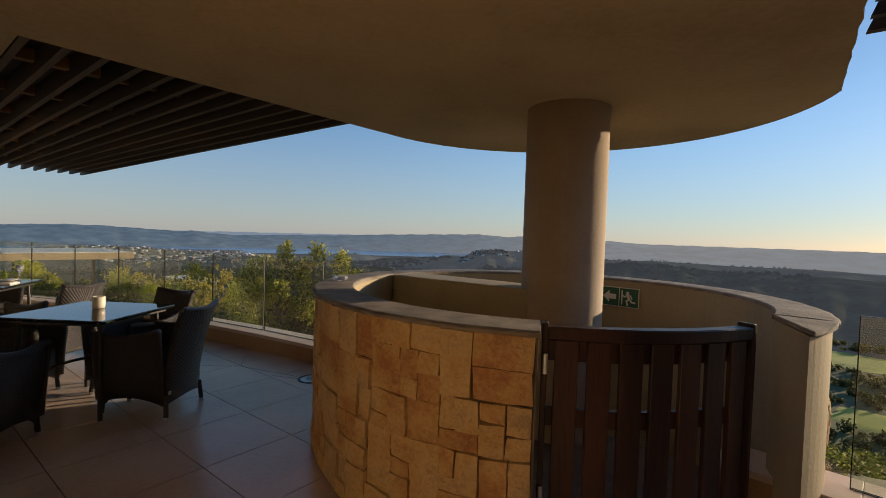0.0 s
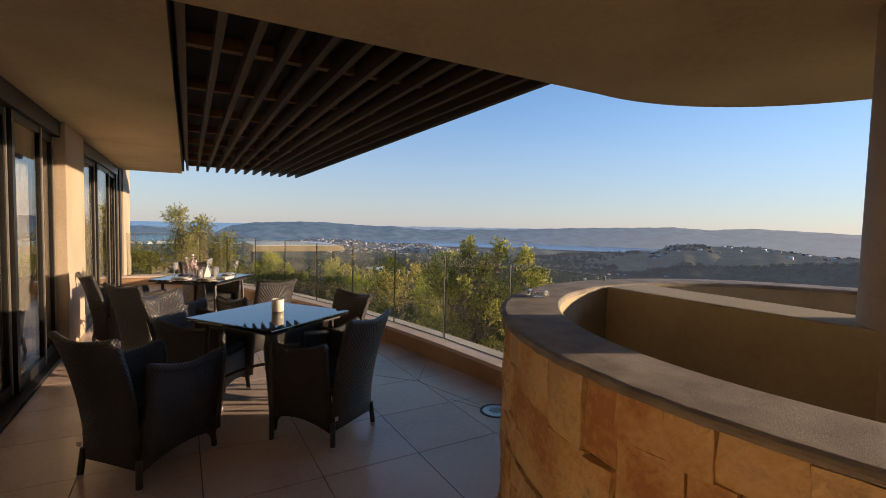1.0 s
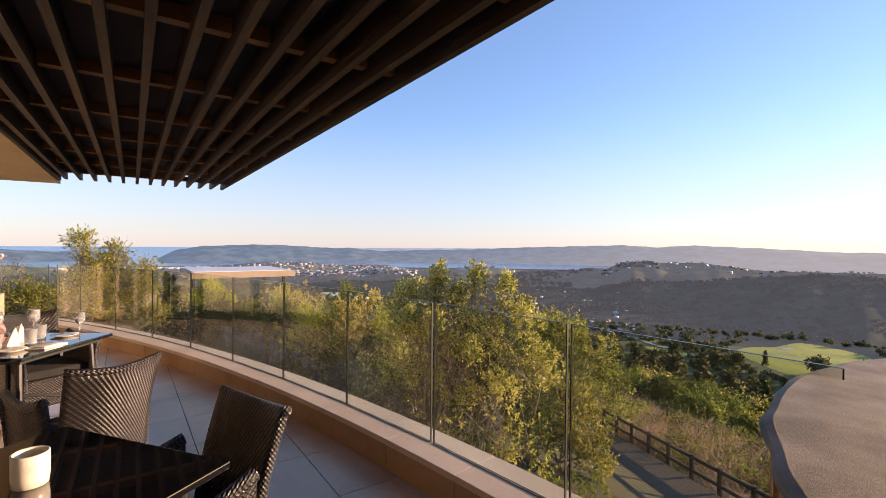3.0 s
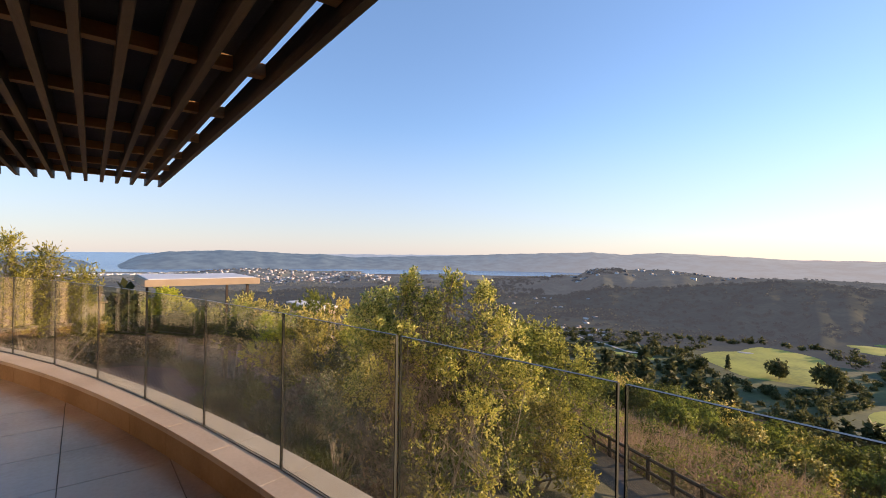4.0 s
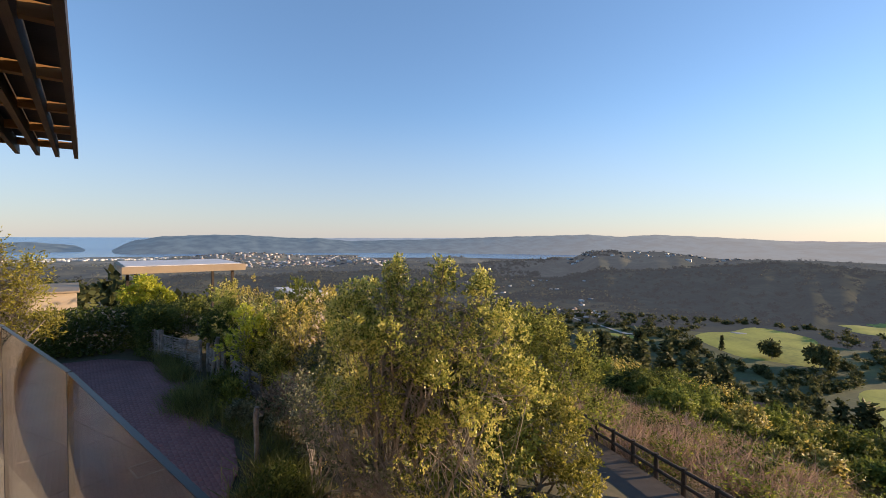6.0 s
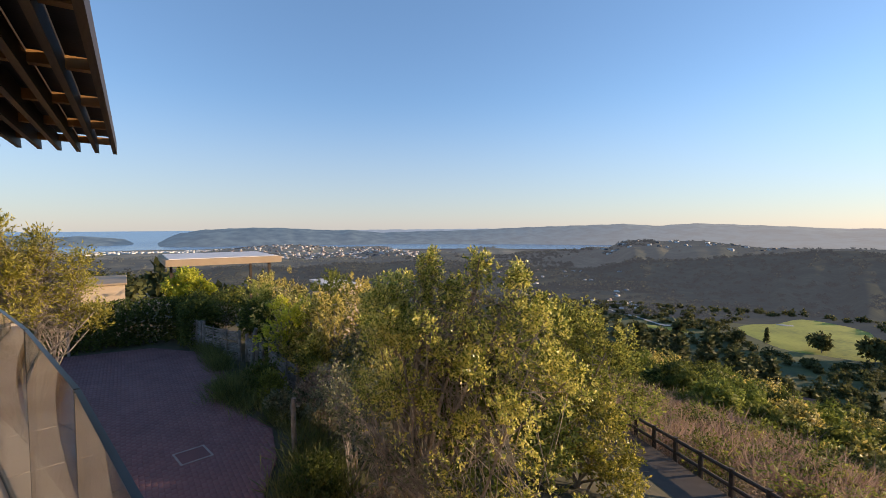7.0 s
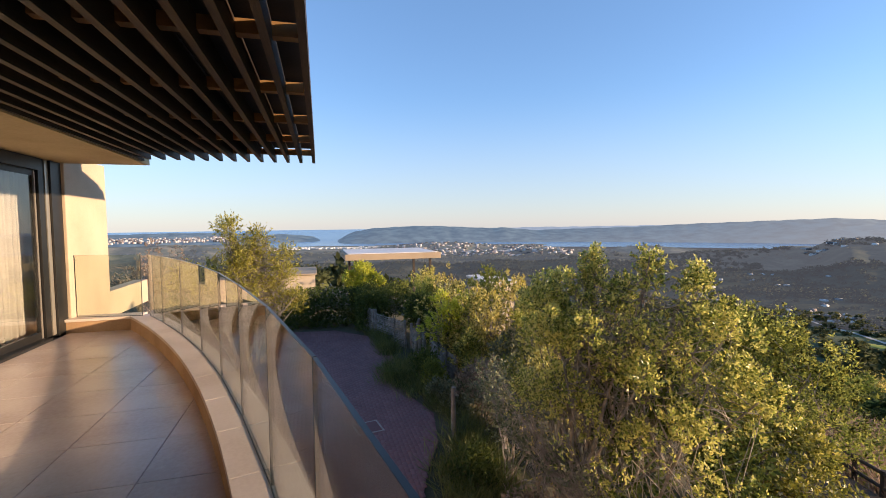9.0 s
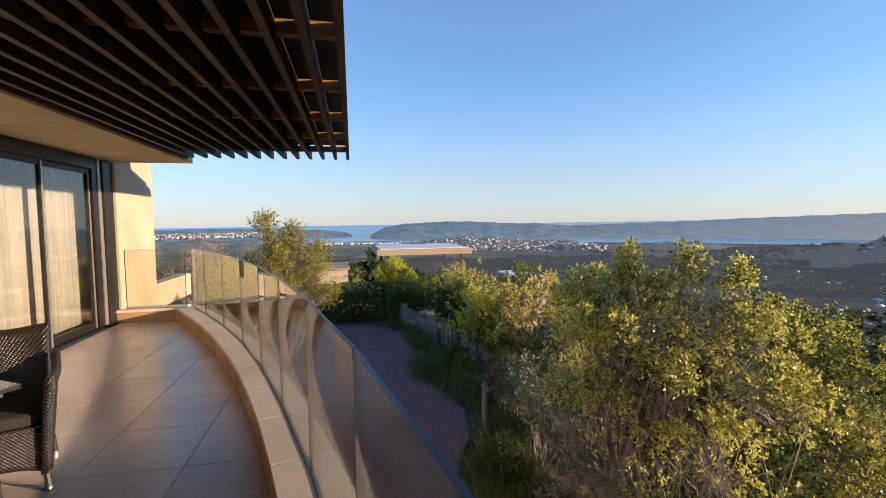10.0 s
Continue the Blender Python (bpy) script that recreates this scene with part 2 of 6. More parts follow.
FAIRWAY = material("mown_fairway_grass", [(0.15, 0.18, 0.025), (0.32, 0.32, 0.04), (0.42, 0.40, 0.055)], 0.9, 0.022, 0.3, 0.0)
SAND = material("bunker_sand", [(0.42, 0.38, 0.32), (0.5, 0.46, 0.4)], 0.9, 0.1, 2, 0.0)
WATER = material("lagoon_water", [(0.15, 0.26, 0.38), (0.18, 0.29, 0.41)], 0.22, 0.002, 0.02, 0.0)
ROOF_GREY = material("pale_roof_sheet", [(0.66, 0.62, 0.58), (0.76, 0.72, 0.68)], 0.7, 1, 20, 0.05)
FASCIA = material("tan_fascia", [(0.34, 0.25, 0.16), (0.4, 0.3, 0.2)], 0.8, 1, 20, 0.05)
HOUSE_WALL = material("ochre_house_wall", [(0.50, 0.38, 0.26), (0.56, 0.44, 0.31)], 0.85, 1, 20, 0.1)
TOWN_FAR = material("town_wall_far", [(0.42, 0.36, 0.33), (0.75, 0.70, 0.66)], 0.9, 0.05, 1, 0.0)
tn, tl = TOWN_FAR.node_tree.nodes, TOWN_FAR.node_tree.links
tg, tr = tn.new("ShaderNodeNewGeometry"), tn.new("ShaderNodeValToRGB")
for pos, col in ((0.35, (0.26, 0.20, 0.17)), (0.55, (0.42, 0.38, 0.35))):
    el = tr.color_ramp.elements.new(pos)
    el.color = (*col, 1)
tr.color_ramp.elements[0].color, tr.color_ramp.elements[-1].color = (0.10, 0.09, 0.085, 1), (0.66, 0.62, 0.58, 1)
tl.new(tg.outputs["Random Per Island"], tr.inputs[0]), tl.new(tr.outputs[0], tn["Principled BSDF"].inputs["Base Color"])
TOWN = material("town_wall_white", [(0.55, 0.52, 0.47), (0.7, 0.67, 0.62)], 0.9, 0.05, 1, 0.0)
GLASS = glass_material("railing_glass", (0.89, 0.915, 0.85), dust=0.0012)
DOOR_GLASS = glass_material("door_glass", (0.86, 0.89, 0.88), mixin=0.07)
GLASSWARE = material("clear_glassware", [(0.95, 0.96, 0.96), (0.98, 0.98, 0.98)], 0.03, 5, 50, 0.0)
ROSE_GLASS = material("rose_glass", [(0.90, 0.70, 0.67), (0.93, 0.76, 0.72)], 0.05, 5, 50, 0.0)
for m in (GLASSWARE, ROSE_GLASS):
    m.node_tree.nodes["Principled BSDF"].inputs["Transmission Weight"].default_value = 0.8
CLEAR = glass_material("clear_glass", (0.97, 0.98, 0.98))
GLASS_EDGE = material("glass_edge", [(0.006, 0.009, 0.012), (0.011, 0.016, 0.02)], 0.3, 5, 50, 0.0, spec=0.3)
# Paler copy of the joint colour, for pane ends that face the sun.
SUNLIT_EDGE = material("sunlit_glass_edge", [(0.026, 0.030, 0.027), (0.04, 0.045, 0.04)], 0.3, 5, 50, 0.0)
JOINT = material("dark_glass_joint", [(0.006, 0.008, 0.008), (0.011, 0.013, 0.013)], 0.35, 5, 50, 0.0, spec=0.13)
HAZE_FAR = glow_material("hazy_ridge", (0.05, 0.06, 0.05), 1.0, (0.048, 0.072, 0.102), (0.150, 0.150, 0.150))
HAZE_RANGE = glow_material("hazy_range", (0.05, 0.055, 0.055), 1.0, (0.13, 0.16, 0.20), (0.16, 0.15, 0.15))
VALLEY = material("valley_grass", [(0.036, 0.052, 0.020), (0.072, 0.088, 0.030), (0.13, 0.14, 0.044)], 0.95, 0.02, 0.3, 0.0)
# Air haze is put into the hills as bluish emission, stronger farther off.
HAZE_MID = material("hazed_forested_hill", [(0.026, 0.032, 0.022), (0.044, 0.049, 0.03), (0.078, 0.073, 0.043)], 0.95, 0.016, 0.16, 0.0)
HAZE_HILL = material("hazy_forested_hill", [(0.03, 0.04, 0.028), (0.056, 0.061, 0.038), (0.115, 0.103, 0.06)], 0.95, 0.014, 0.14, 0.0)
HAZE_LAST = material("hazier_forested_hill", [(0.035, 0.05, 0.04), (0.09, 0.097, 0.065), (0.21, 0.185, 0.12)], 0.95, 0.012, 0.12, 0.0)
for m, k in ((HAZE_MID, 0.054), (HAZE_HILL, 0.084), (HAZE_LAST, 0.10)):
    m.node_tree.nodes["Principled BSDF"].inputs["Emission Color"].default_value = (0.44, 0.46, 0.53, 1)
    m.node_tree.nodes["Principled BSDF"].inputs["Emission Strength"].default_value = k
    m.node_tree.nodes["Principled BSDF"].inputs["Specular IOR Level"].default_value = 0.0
WOODS_MID = material("hazed_hill_tree_leaf", [(0.026, 0.034, 0.022), (0.044, 0.051, 0.03), (0.074, 0.072, 0.042)], 0.95, 0.02, 0.3, 0.0)
WOODS_HILL = material("hazed_far_hill_tree_leaf", [(0.035, 0.048, 0.033), (0.068, 0.078, 0.05), (0.125, 0.122, 0.072)], 0.95, 0.02, 0.3, 0.0)
# The far trees glow faintly: air haze put into their emission.
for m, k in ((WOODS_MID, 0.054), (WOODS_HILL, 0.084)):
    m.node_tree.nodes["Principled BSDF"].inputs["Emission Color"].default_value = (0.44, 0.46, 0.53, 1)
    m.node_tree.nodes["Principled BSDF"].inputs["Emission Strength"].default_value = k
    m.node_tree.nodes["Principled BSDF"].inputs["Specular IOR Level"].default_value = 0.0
# Bush and shrub leaves: sun glints and shade put into the extreme tones.
LEAF_BUSH = leaf_material("bush_leaf", [(0.04, 0.05, 0.013), (0.14, 0.15, 0.035), (0.36, 0.34, 0.07), (0.70, 0.60, 0.19)], 0.35, 0.40, 0.85)
LEAF_SHRUB = leaf_material("shrub_leaf", [(0.046, 0.062, 0.014), (0.16, 0.195, 0.038), (0.37, 0.395, 0.074), (0.68, 0.61, 0.18)], 0.36, 0.44, 0.85, 0.9, spec=0.35)
LEAF_OLIVE = leaf_material("olive_leaf", [(0.06, 0.058, 0.015), (0.22, 0.20, 0.045), (0.50, 0.42, 0.09), (0.70, 0.56, 0.18)], 0.5, 0.42, 0.7, spec=0.2)
LEAF_FRESH = leaf_material("fresh_green_leaf", [(0.065, 0.09, 0.018), (0.16, 0.20, 0.04), (0.31, 0.345, 0.07), (0.52, 0.50, 0.125)], 0.65, 0.42, 0.32, 0.45, spec=0.1)
LEAF_SLOPE = leaf_material("bright_slope_leaf", [(0.09, 0.11, 0.022), (0.22, 0.25, 0.05), (0.42, 0.42, 0.09), (0.60, 0.56, 0.15)], 0.6, 0.48, 0.5, 0.6, spec=0.15)
LEAF_MID = leaf_material("mid_green_leaf", [(0.055, 0.072, 0.018), (0.19, 0.21, 0.044), (0.43, 0.40, 0.095)], 0.65, 0.42, 0.32, 0.4, spec=0.1)
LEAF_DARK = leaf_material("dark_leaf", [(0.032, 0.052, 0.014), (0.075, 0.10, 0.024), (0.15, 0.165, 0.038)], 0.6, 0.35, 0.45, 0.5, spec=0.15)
LEAF_GOLD = leaf_material("golden_leaf", [(0.04, 0.046, 0.008), (0.13, 0.137, 0.02), (0.30, 0.285, 0.045), (0.54, 0.46, 0.11)], 0.45, 0.42)
LEAF_LIME = leaf_material("lime_leaf", [(0.20, 0.24, 0.02), (0.46, 0.48, 0.04), (0.68, 0.62, 0.08)], 0.45, 0.5)
LEAF_WISPY = leaf_material("yellow_olive_leaf", [(0.11, 0.105, 0.02), (0.26, 0.23, 0.038), (0.42, 0.38, 0.065)], 0.45, 0.48)
LEAF_GREY = leaf_material("grey_shrub_leaf", [(0.15, 0.11, 0.08), (0.26, 0.19, 0.135), (0.40, 0.30, 0.21)], 0.8, 0.3)
LEAF_SILVER = leaf_material("silver_shrub_leaf", [(0.05, 0.064, 0.030), (0.11, 0.125, 0.062), (0.23, 0.23, 0.13)], 0.6, 0.3)
LEAF_CONIFER = leaf_material("conifer_needle", [(0.042, 0.053, 0.026), (0.082, 0.094, 0.04), (0.15, 0.148, 0.064)], 0.7, 0.25, 0.3, spec=0.1)
LEAF_VALLEY = leaf_material("valley_tree_leaf", [(0.045, 0.055, 0.024), (0.115, 0.122, 0.046), (0.24, 0.215, 0.08)], 0.7, 0.35, 0.25, 0.2, spec=0.08)
REED = leaf_material("dry_grass_blade", [(0.18, 0.115, 0.085), (0.29, 0.195, 0.145), (0.42, 0.30, 0.22)], 0.8, 0.35)
GRASS = leaf_material("green_grass_blade", [(0.045, 0.062, 0.016), (0.095, 0.118, 0.028), (0.17, 0.165, 0.048)], 0.6, 0.3)


def weave_material(name, base, tip):
    """Flat synthetic cane, woven over and under."""
    m = material(name, [base, tip], 0.36, 20, 150, 0.0, spec=0.9)
    n, l = m.node_tree.nodes, m.node_tree.links
    tc = n.new("ShaderNodeTexCoord")
    mp = n.new("ShaderNodeMapping")
    mp.inputs["Scale"].default_value = (330, 330, 300)
    l.new(tc.outputs["Object"], mp.inputs[0])
    sx = n.new("ShaderNodeSeparateXYZ")
    l.new(mp.outputs[0], sx.inputs[0])
    su = n.new("ShaderNodeMath")
    l.new(sx.outputs[0], su.inputs[0]), l.new(sx.outputs[1], su.inputs[1])
    a, c = n.new("ShaderNodeMath"), n.new("ShaderNodeMath")
    a.operation = c.operation = "SINE"
    l.new(su.outputs[0], a.inputs[0]), l.new(sx.outputs[2], c.inputs[0])
    p = n.new("ShaderNodeMath")
    p.operation = "MULTIPLY"
    l.new(a.outputs[0], p.inputs[0]), l.new(c.outputs[0], p.inputs[1])
    bp = n.new("ShaderNodeBump")
    bp.inputs["Strength"].default_value, bp.inputs["Distance"].default_value = 0.8, 0.004
    l.new(p.outputs[0], bp.inputs["Height"])
    b = n["Principled BSDF"]
    l.new(bp.outputs[0], b.inputs["Normal"])
    r = n.new("ShaderNodeValToRGB")
    r.color_ramp.elements[0].position, r.color_ramp.elements[1].position = 0.25, 0.7
    r.color_ramp.elements[0].color, r.color_ramp.elements[1].color = (*base, 1), (*tip, 1)
    ma = n.new("ShaderNodeMath")
    ma.operation = "MULTIPLY_ADD"
    ma.inputs[1].default_value = ma.inputs[2].default_value = 0.5
    l.new(p.outputs[0], ma.inputs[0]), l.new(ma.outputs[0], r.inputs[0])
    l.new(r.outputs[0], b.inputs["Base Color"])
    return m


WICKER = weave_material("woven_dark_wicker", (0.002, 0.0018, 0.0018), (0.030, 0.022, 0.019))


# ---- mesh helpers ----
def thing(name, at=(0, 0, 0), turn=0.0, label="", category="", group="", kind=""):
    ob = new(name)
    ob.empty_display_size = 0.1
    ob.matrix_basis = pose(*at, 0, 0, turn)
    return tagged(ob, label, category, group, kind)


def mesh_of(name, bm, mat, smooth=False):
    me = bpy.data.meshes.new(name)
    bmesh.ops.recalc_face_normals(bm, faces=bm.faces[:])
    bm.to_mesh(me)
    bm.free()
    if smooth:
        for p in me.polygons:
            p.use_smooth = True
    me.materials.append(mat)
    return me


def part(name, bm, mat, parent, label="", smooth=False, at=None):
    ob = new(name, mesh_of(name, bm, mat, smooth))
    ob.parent = parent
    if at is not None:
        ob.matrix_basis = at
    return tagged(ob, label)


def solid(name, bm, mat, label="", category="", group="", kind="", smooth=False):
    ob = new(name, mesh_of(name, bm, mat, smooth))
    return tagged(ob, label, category, group, kind)


def bevel(bm, w, seg=2):
    bmesh.ops.bevel(bm, geom=bm.edges[:], offset=w, segments=seg, profile=0.6, affect="EDGES")
    return bm


def box(x0, y0, z0, x1, y1, z1, bm=None, w=0.0, m=None):
    own = bmesh.new()
    bmesh.ops.create_cube(own, size=1)
    bmesh.ops.scale(own, vec=(x1 - x0, y1 - y0, z1 - z0), verts=own.verts)
    bmesh.ops.translate(own, vec=((x0 + x1) / 2, (y0 + y1) / 2, (z0 + z1) / 2), verts=own.verts)
    if w:
        bevel(own, w)
    if m is not None:
        own.transform(m)
    if bm is None:
        return own
    return merge(bm, own)


def merge(bm, other):
    me = bpy.data.meshes.new("tmp")
    other.to_mesh(me)
    other.free()
    bm.from_mesh(me)
    bpy.data.meshes.remove(me)
    return bm


def prism(outline, z0, z1, bm=None):
    """A solid with that outline in plan."""
    own = bmesh.new() if bm is None else bm
    lo = [own.verts.new((x, y, z0)) for x, y in outline]
    hi = [own.verts.new((x, y, z1)) for x, y in outline]
    own.faces.new(lo[::-1]), own.faces.new(hi)
    k = len(outline)
    for i in range(k):
        own.faces.new((lo[i], lo[(i + 1) % k], hi[(i + 1) % k], hi[i]))
    return own


def arc(c, r, a0, a1, n):
    return [(c[0] + r * math.cos(radians(a0 + (a1 - a0) * i / n)), c[1] + r * math.sin(radians(a0 + (a1 - a0) * i / n))) for i in range(n + 1)]


def band(c, r0, r1, a0, a1, z0, z1, n, bm=None):
    """A curved wall between two radii, built of short boxes that share their sides."""
    own = bmesh.new() if bm is None else bm
    rows = []
    for i in range(n + 1):
        a = radians(a0 + (a1 - a0) * i / n)
        co, si = math.cos(a), math.sin(a)
        rows.append([own.verts.new((c[0] + r * co, c[1] + r * si, z)) for r, z in ((r0, z0), (r1, z0), (r1, z1), (r0, z1))])
    for p, q in zip(rows, rows[1:]):
        for i in range(4):
            own.faces.new((p[i], p[(i + 1) % 4], q[(i + 1) % 4], q[i]))
    own.faces.new(rows[0]), own.faces.new(rows[-1][::-1])
    return own


def tube(points, r, bm=None, sides=8, taper=1.0):
    """A round bar along points; taper is the end's share of the radius."""
    own = bmesh.new() if bm is None else bm
    pts = [Vector(p) for p in points]
    rings = []
    for i, p in enumerate(pts):
        d = (pts[min(i + 1, len(pts) - 1)] - pts[max(i - 1, 0)]).normalized()
        side = d.orthogonal().normalized() if abs(d.z) > 0.95 else Vector((0, 0, 1)).cross(d).normalized()
        up = d.cross(side)
        rr = r * (1 + (taper - 1) * i / (len(pts) - 1))
        rings.append([own.verts.new(p + side * rr * math.cos(6.28319 * k / sides) + up * rr * math.sin(6.28319 * k / sides)) for k in range(sides)])
    for a, b in zip(rings, rings[1:]):
        for k in range(sides):
            own.faces.new((a[k], a[(k + 1) % sides], b[(k + 1) % sides], b[k]))
    own.faces.new(rings[0][::-1]), own.faces.new(rings[-1])
    return own


def lathe(profile, bm=None, sides=20):
    """A turned solid from (radius, height) pairs."""
    own = bmesh.new() if bm is None else bm
    rings = [[own.verts.new((r * math.cos(6.28319 * k / sides), r * math.sin(6.28319 * k / sides), z)) for k in range(sides)] for r, z in profile]
    for a, b in zip(rings, rings[1:]):
        for k in range(sides):
            own.faces.new((a[k], a[(k + 1) % sides], b[(k + 1) % sides], b[k]))
    own.faces.new(rings[0][::-1]), own.faces.new(rings[-1])
    return own


def raw_mesh(name, verts, faces, mat):
    """A large mesh straight from arrays; all faces have as many corners."""
    me = bpy.data.meshes.new(name)
    v, f = np.asarray(verts, np.float32), np.asarray(faces, np.int32)
    me.vertices.add(len(v)), me.loops.add(f.size), me.polygons.add(len(f))
    me.vertices.foreach_set("co", v.ravel()), me.loops.foreach_set("vertex_index", f.ravel())
    me.polygons.foreach_set("loop_start", np.arange(0, f.size, f.shape[1], dtype=np.int32))
    me.update(calc_edges=True)
    me.materials.append(mat)
    return me


# ---- the land ----
EYE0 = (-4.5, 2.8)


def ease(a, b, v):
    t = np.clip((v - a) / (b - a), 0, 1)
    return t * t * (3 - 2 * t)


RIDGES = [  # distance, half width, fall, then azimuth and the crest's angle above the level
    (1050, 560, 74, [(40, -2.6), (80, -2.9), (95.9, -3.0), (98, -2.95), (100.4, -2.65), (102.6, -2.44), (104.6, -2.52), (107.9, -3.0), (111, -3.25), (115, -3.75), (121.6, -4.1), (126, -4.9), (131, -6)]),
    (1450, 520, 70, [(60, -2.3), (95, -2.3), (104, -2.3), (107, -2.3), (109.7, -2.3), (112.3, -2.05), (115.1, -1.72), (120.3, -1.84), (122.2, -1.8), (123.6, -2.01), (125.2, -2.7), (128.4, -2.92), (135, -3.4), (141, -4.2), (146, -5)]),
    (1850, 300, 62, [(131, -3.6), (134.8, -3.1), (139.5, -2.68), (143, -2.9), (144.4, -3.6), (148, -3.4), (150, -3.1), (153, -2.65), (156.5, -2.75), (162.7, -2.2), (165.4, -2.23), (171, -2.73), (176, -3.1)]),
    (1900, 320, 62, [(183, -3.4), (186, -2.6), (190, -2.05), (195, -1.95), (200, -1.95), (215, -1.8), (260, -1.8)]),
]


def land(x, y):
    x, y = np.asarray(x, float), np.asarray(y, float)
    r = np.hypot(x - EYE0[0], y - EYE0[1])
    az = np.degrees(np.arctan2(y - EYE0[1], x - EYE0[0])) % 360
    d = np.maximum(0, y - 7.2) + 0.35 * np.maximum(0, -x - 42) + 0.3 * np.maximum(0, -y - 40)
    h = -4.05 - 0.235 * np.minimum(d, 4) - 0.275 * np.clip(d - 4, 0, 330) - 0.05 * np.maximum(0, d - 55) - 0.06 * ease(118, 102, az) * np.clip(r - 25, 0, 300)
    h = np.maximum(h, -92 + 4 * np.exp(-d / 400)) - 8 * ease(700, 2000, r)
    h = h - 16 * ease(2250, 2600, r) - 12 * ease(1650, 1850, r) * ease(126, 131, az) * ease(153, 148, az)
    for rc, w, fall, crest in RIDGES:
        a, e = zip(*crest)
        top = 1.5 + rc * np.tan(np.radians(np.interp(az, a, e, left=-9, right=-9)))
        gully = 7 * np.sin(np.radians(az) * 52 + 0.005 * r + rc) + 4 * np.sin(np.radians(az) * 117 - 0.008 * r)
        h = np.maximum(h, top - np.abs((r - rc) / w) ** 1.5 * fall + gully * np.clip((rc - r) / w, 0, 0.6) * 1.5)
    roll = 9 * np.sin(0.0085 * x + 0.004 * y + 1.0) * np.cos(0.0062 * y - 0.003 * x) + 5 * np.sin(0.019 * x - 0.013 * y) + 3 * np.sin(0.031 * y + 0.011 * x)
    return h + roll * ease(240, 700, r) * ease(136, 150, az) * ease(1900, 1500, r)


def wobble(x, y):
    out = np.zeros(np.shape(x))
    for k, (fx, fy, p) in enumerate(((0.11, 0.07, 0.3), (-0.06, 0.13, 1.7), (0.021, -0.017, 0.9), (0.31, 0.24, 2.2))):
        out = out + np.sin(fx * x + fy * y + p) * (0.35, 0.35, 1.6, 0.12)[k]
    return out


def ground_z(x, y):
    far = ease(14, 60, np.hypot(np.asarray(x, float) + 12, np.asarray(y, float) - 6))
    r = np.hypot(np.asarray(x, float), np.asarray(y, float))
    return land(x, y) + wobble(np.asarray(x, float), np.asarray(y, float)) * far * (1 - 0.9 * ease(200, 270, r) * ease(640, 540, r))


rad = np.concatenate([np.linspace(0.5, 60, 60), np.geomspace(62, 900, 90), np.geomspace(912, 2700, 110), np.geomspace(2750, 4800, 20)])
ang = np.radians(np.concatenate([np.arange(0, 78, 2.0), np.arange(78, 212, 0.33), np.arange(212, 360, 2.0)]))
RR, AA = np.meshgrid(rad, ang, indexing="ij")
GX, GY = EYE0[0] + RR * np.cos(AA), EYE0[1] + RR * np.sin(AA)
GZ = ground_z(GX, GY)
idx = np.arange(RR.size).reshape(RR.shape)
quads = np.stack([idx[:-1], np.roll(idx, -1, 1)[:-1], np.roll(idx, -1, 1)[1:], idx[1:]], -1).reshape(-1, 4)[:, ::-1]
me = raw_mesh("ground", np.stack([GX, GY, GZ], -1).reshape(-1, 3), quads, SOIL)
for p in me.polygons:
    p.use_smooth = True
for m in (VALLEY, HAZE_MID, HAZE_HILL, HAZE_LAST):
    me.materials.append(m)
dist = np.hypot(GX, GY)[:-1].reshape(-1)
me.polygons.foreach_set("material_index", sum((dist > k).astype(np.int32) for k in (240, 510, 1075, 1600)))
tagged(new("ground", me), "scrub-covered hillside falling to a wooded valley", "ground", kind="structure")

# the water rises a little beyond the lagoon, as the sea's horizon does
wr = np.array([2100, 2400, 2800, 3200, 3600, 4200, 4850])
wz = np.array([-103, -103, -103, -103, -98, -74, -41])
WX, WA = np.meshgrid(wr, np.radians(np.linspace(60, 260, 121)), indexing="ij")
widx = np.arange(WX.size).reshape(WX.shape)
wq = np.stack([widx[:-1, :-1], widx[1:, :-1], widx[1:, 1:], widx[:-1, 1:]], -1).reshape(-1, 4)
me = raw_mesh("water", np.stack([EYE0[0] + WX * np.cos(WA), EYE0[1] + WX * np.sin(WA), np.repeat(wz[:, None], 121, 1)], -1).reshape(-1, 3), wq, WATER)
tagged(new("water", me), "blue lagoon opening to the sea", "water", kind="structure")


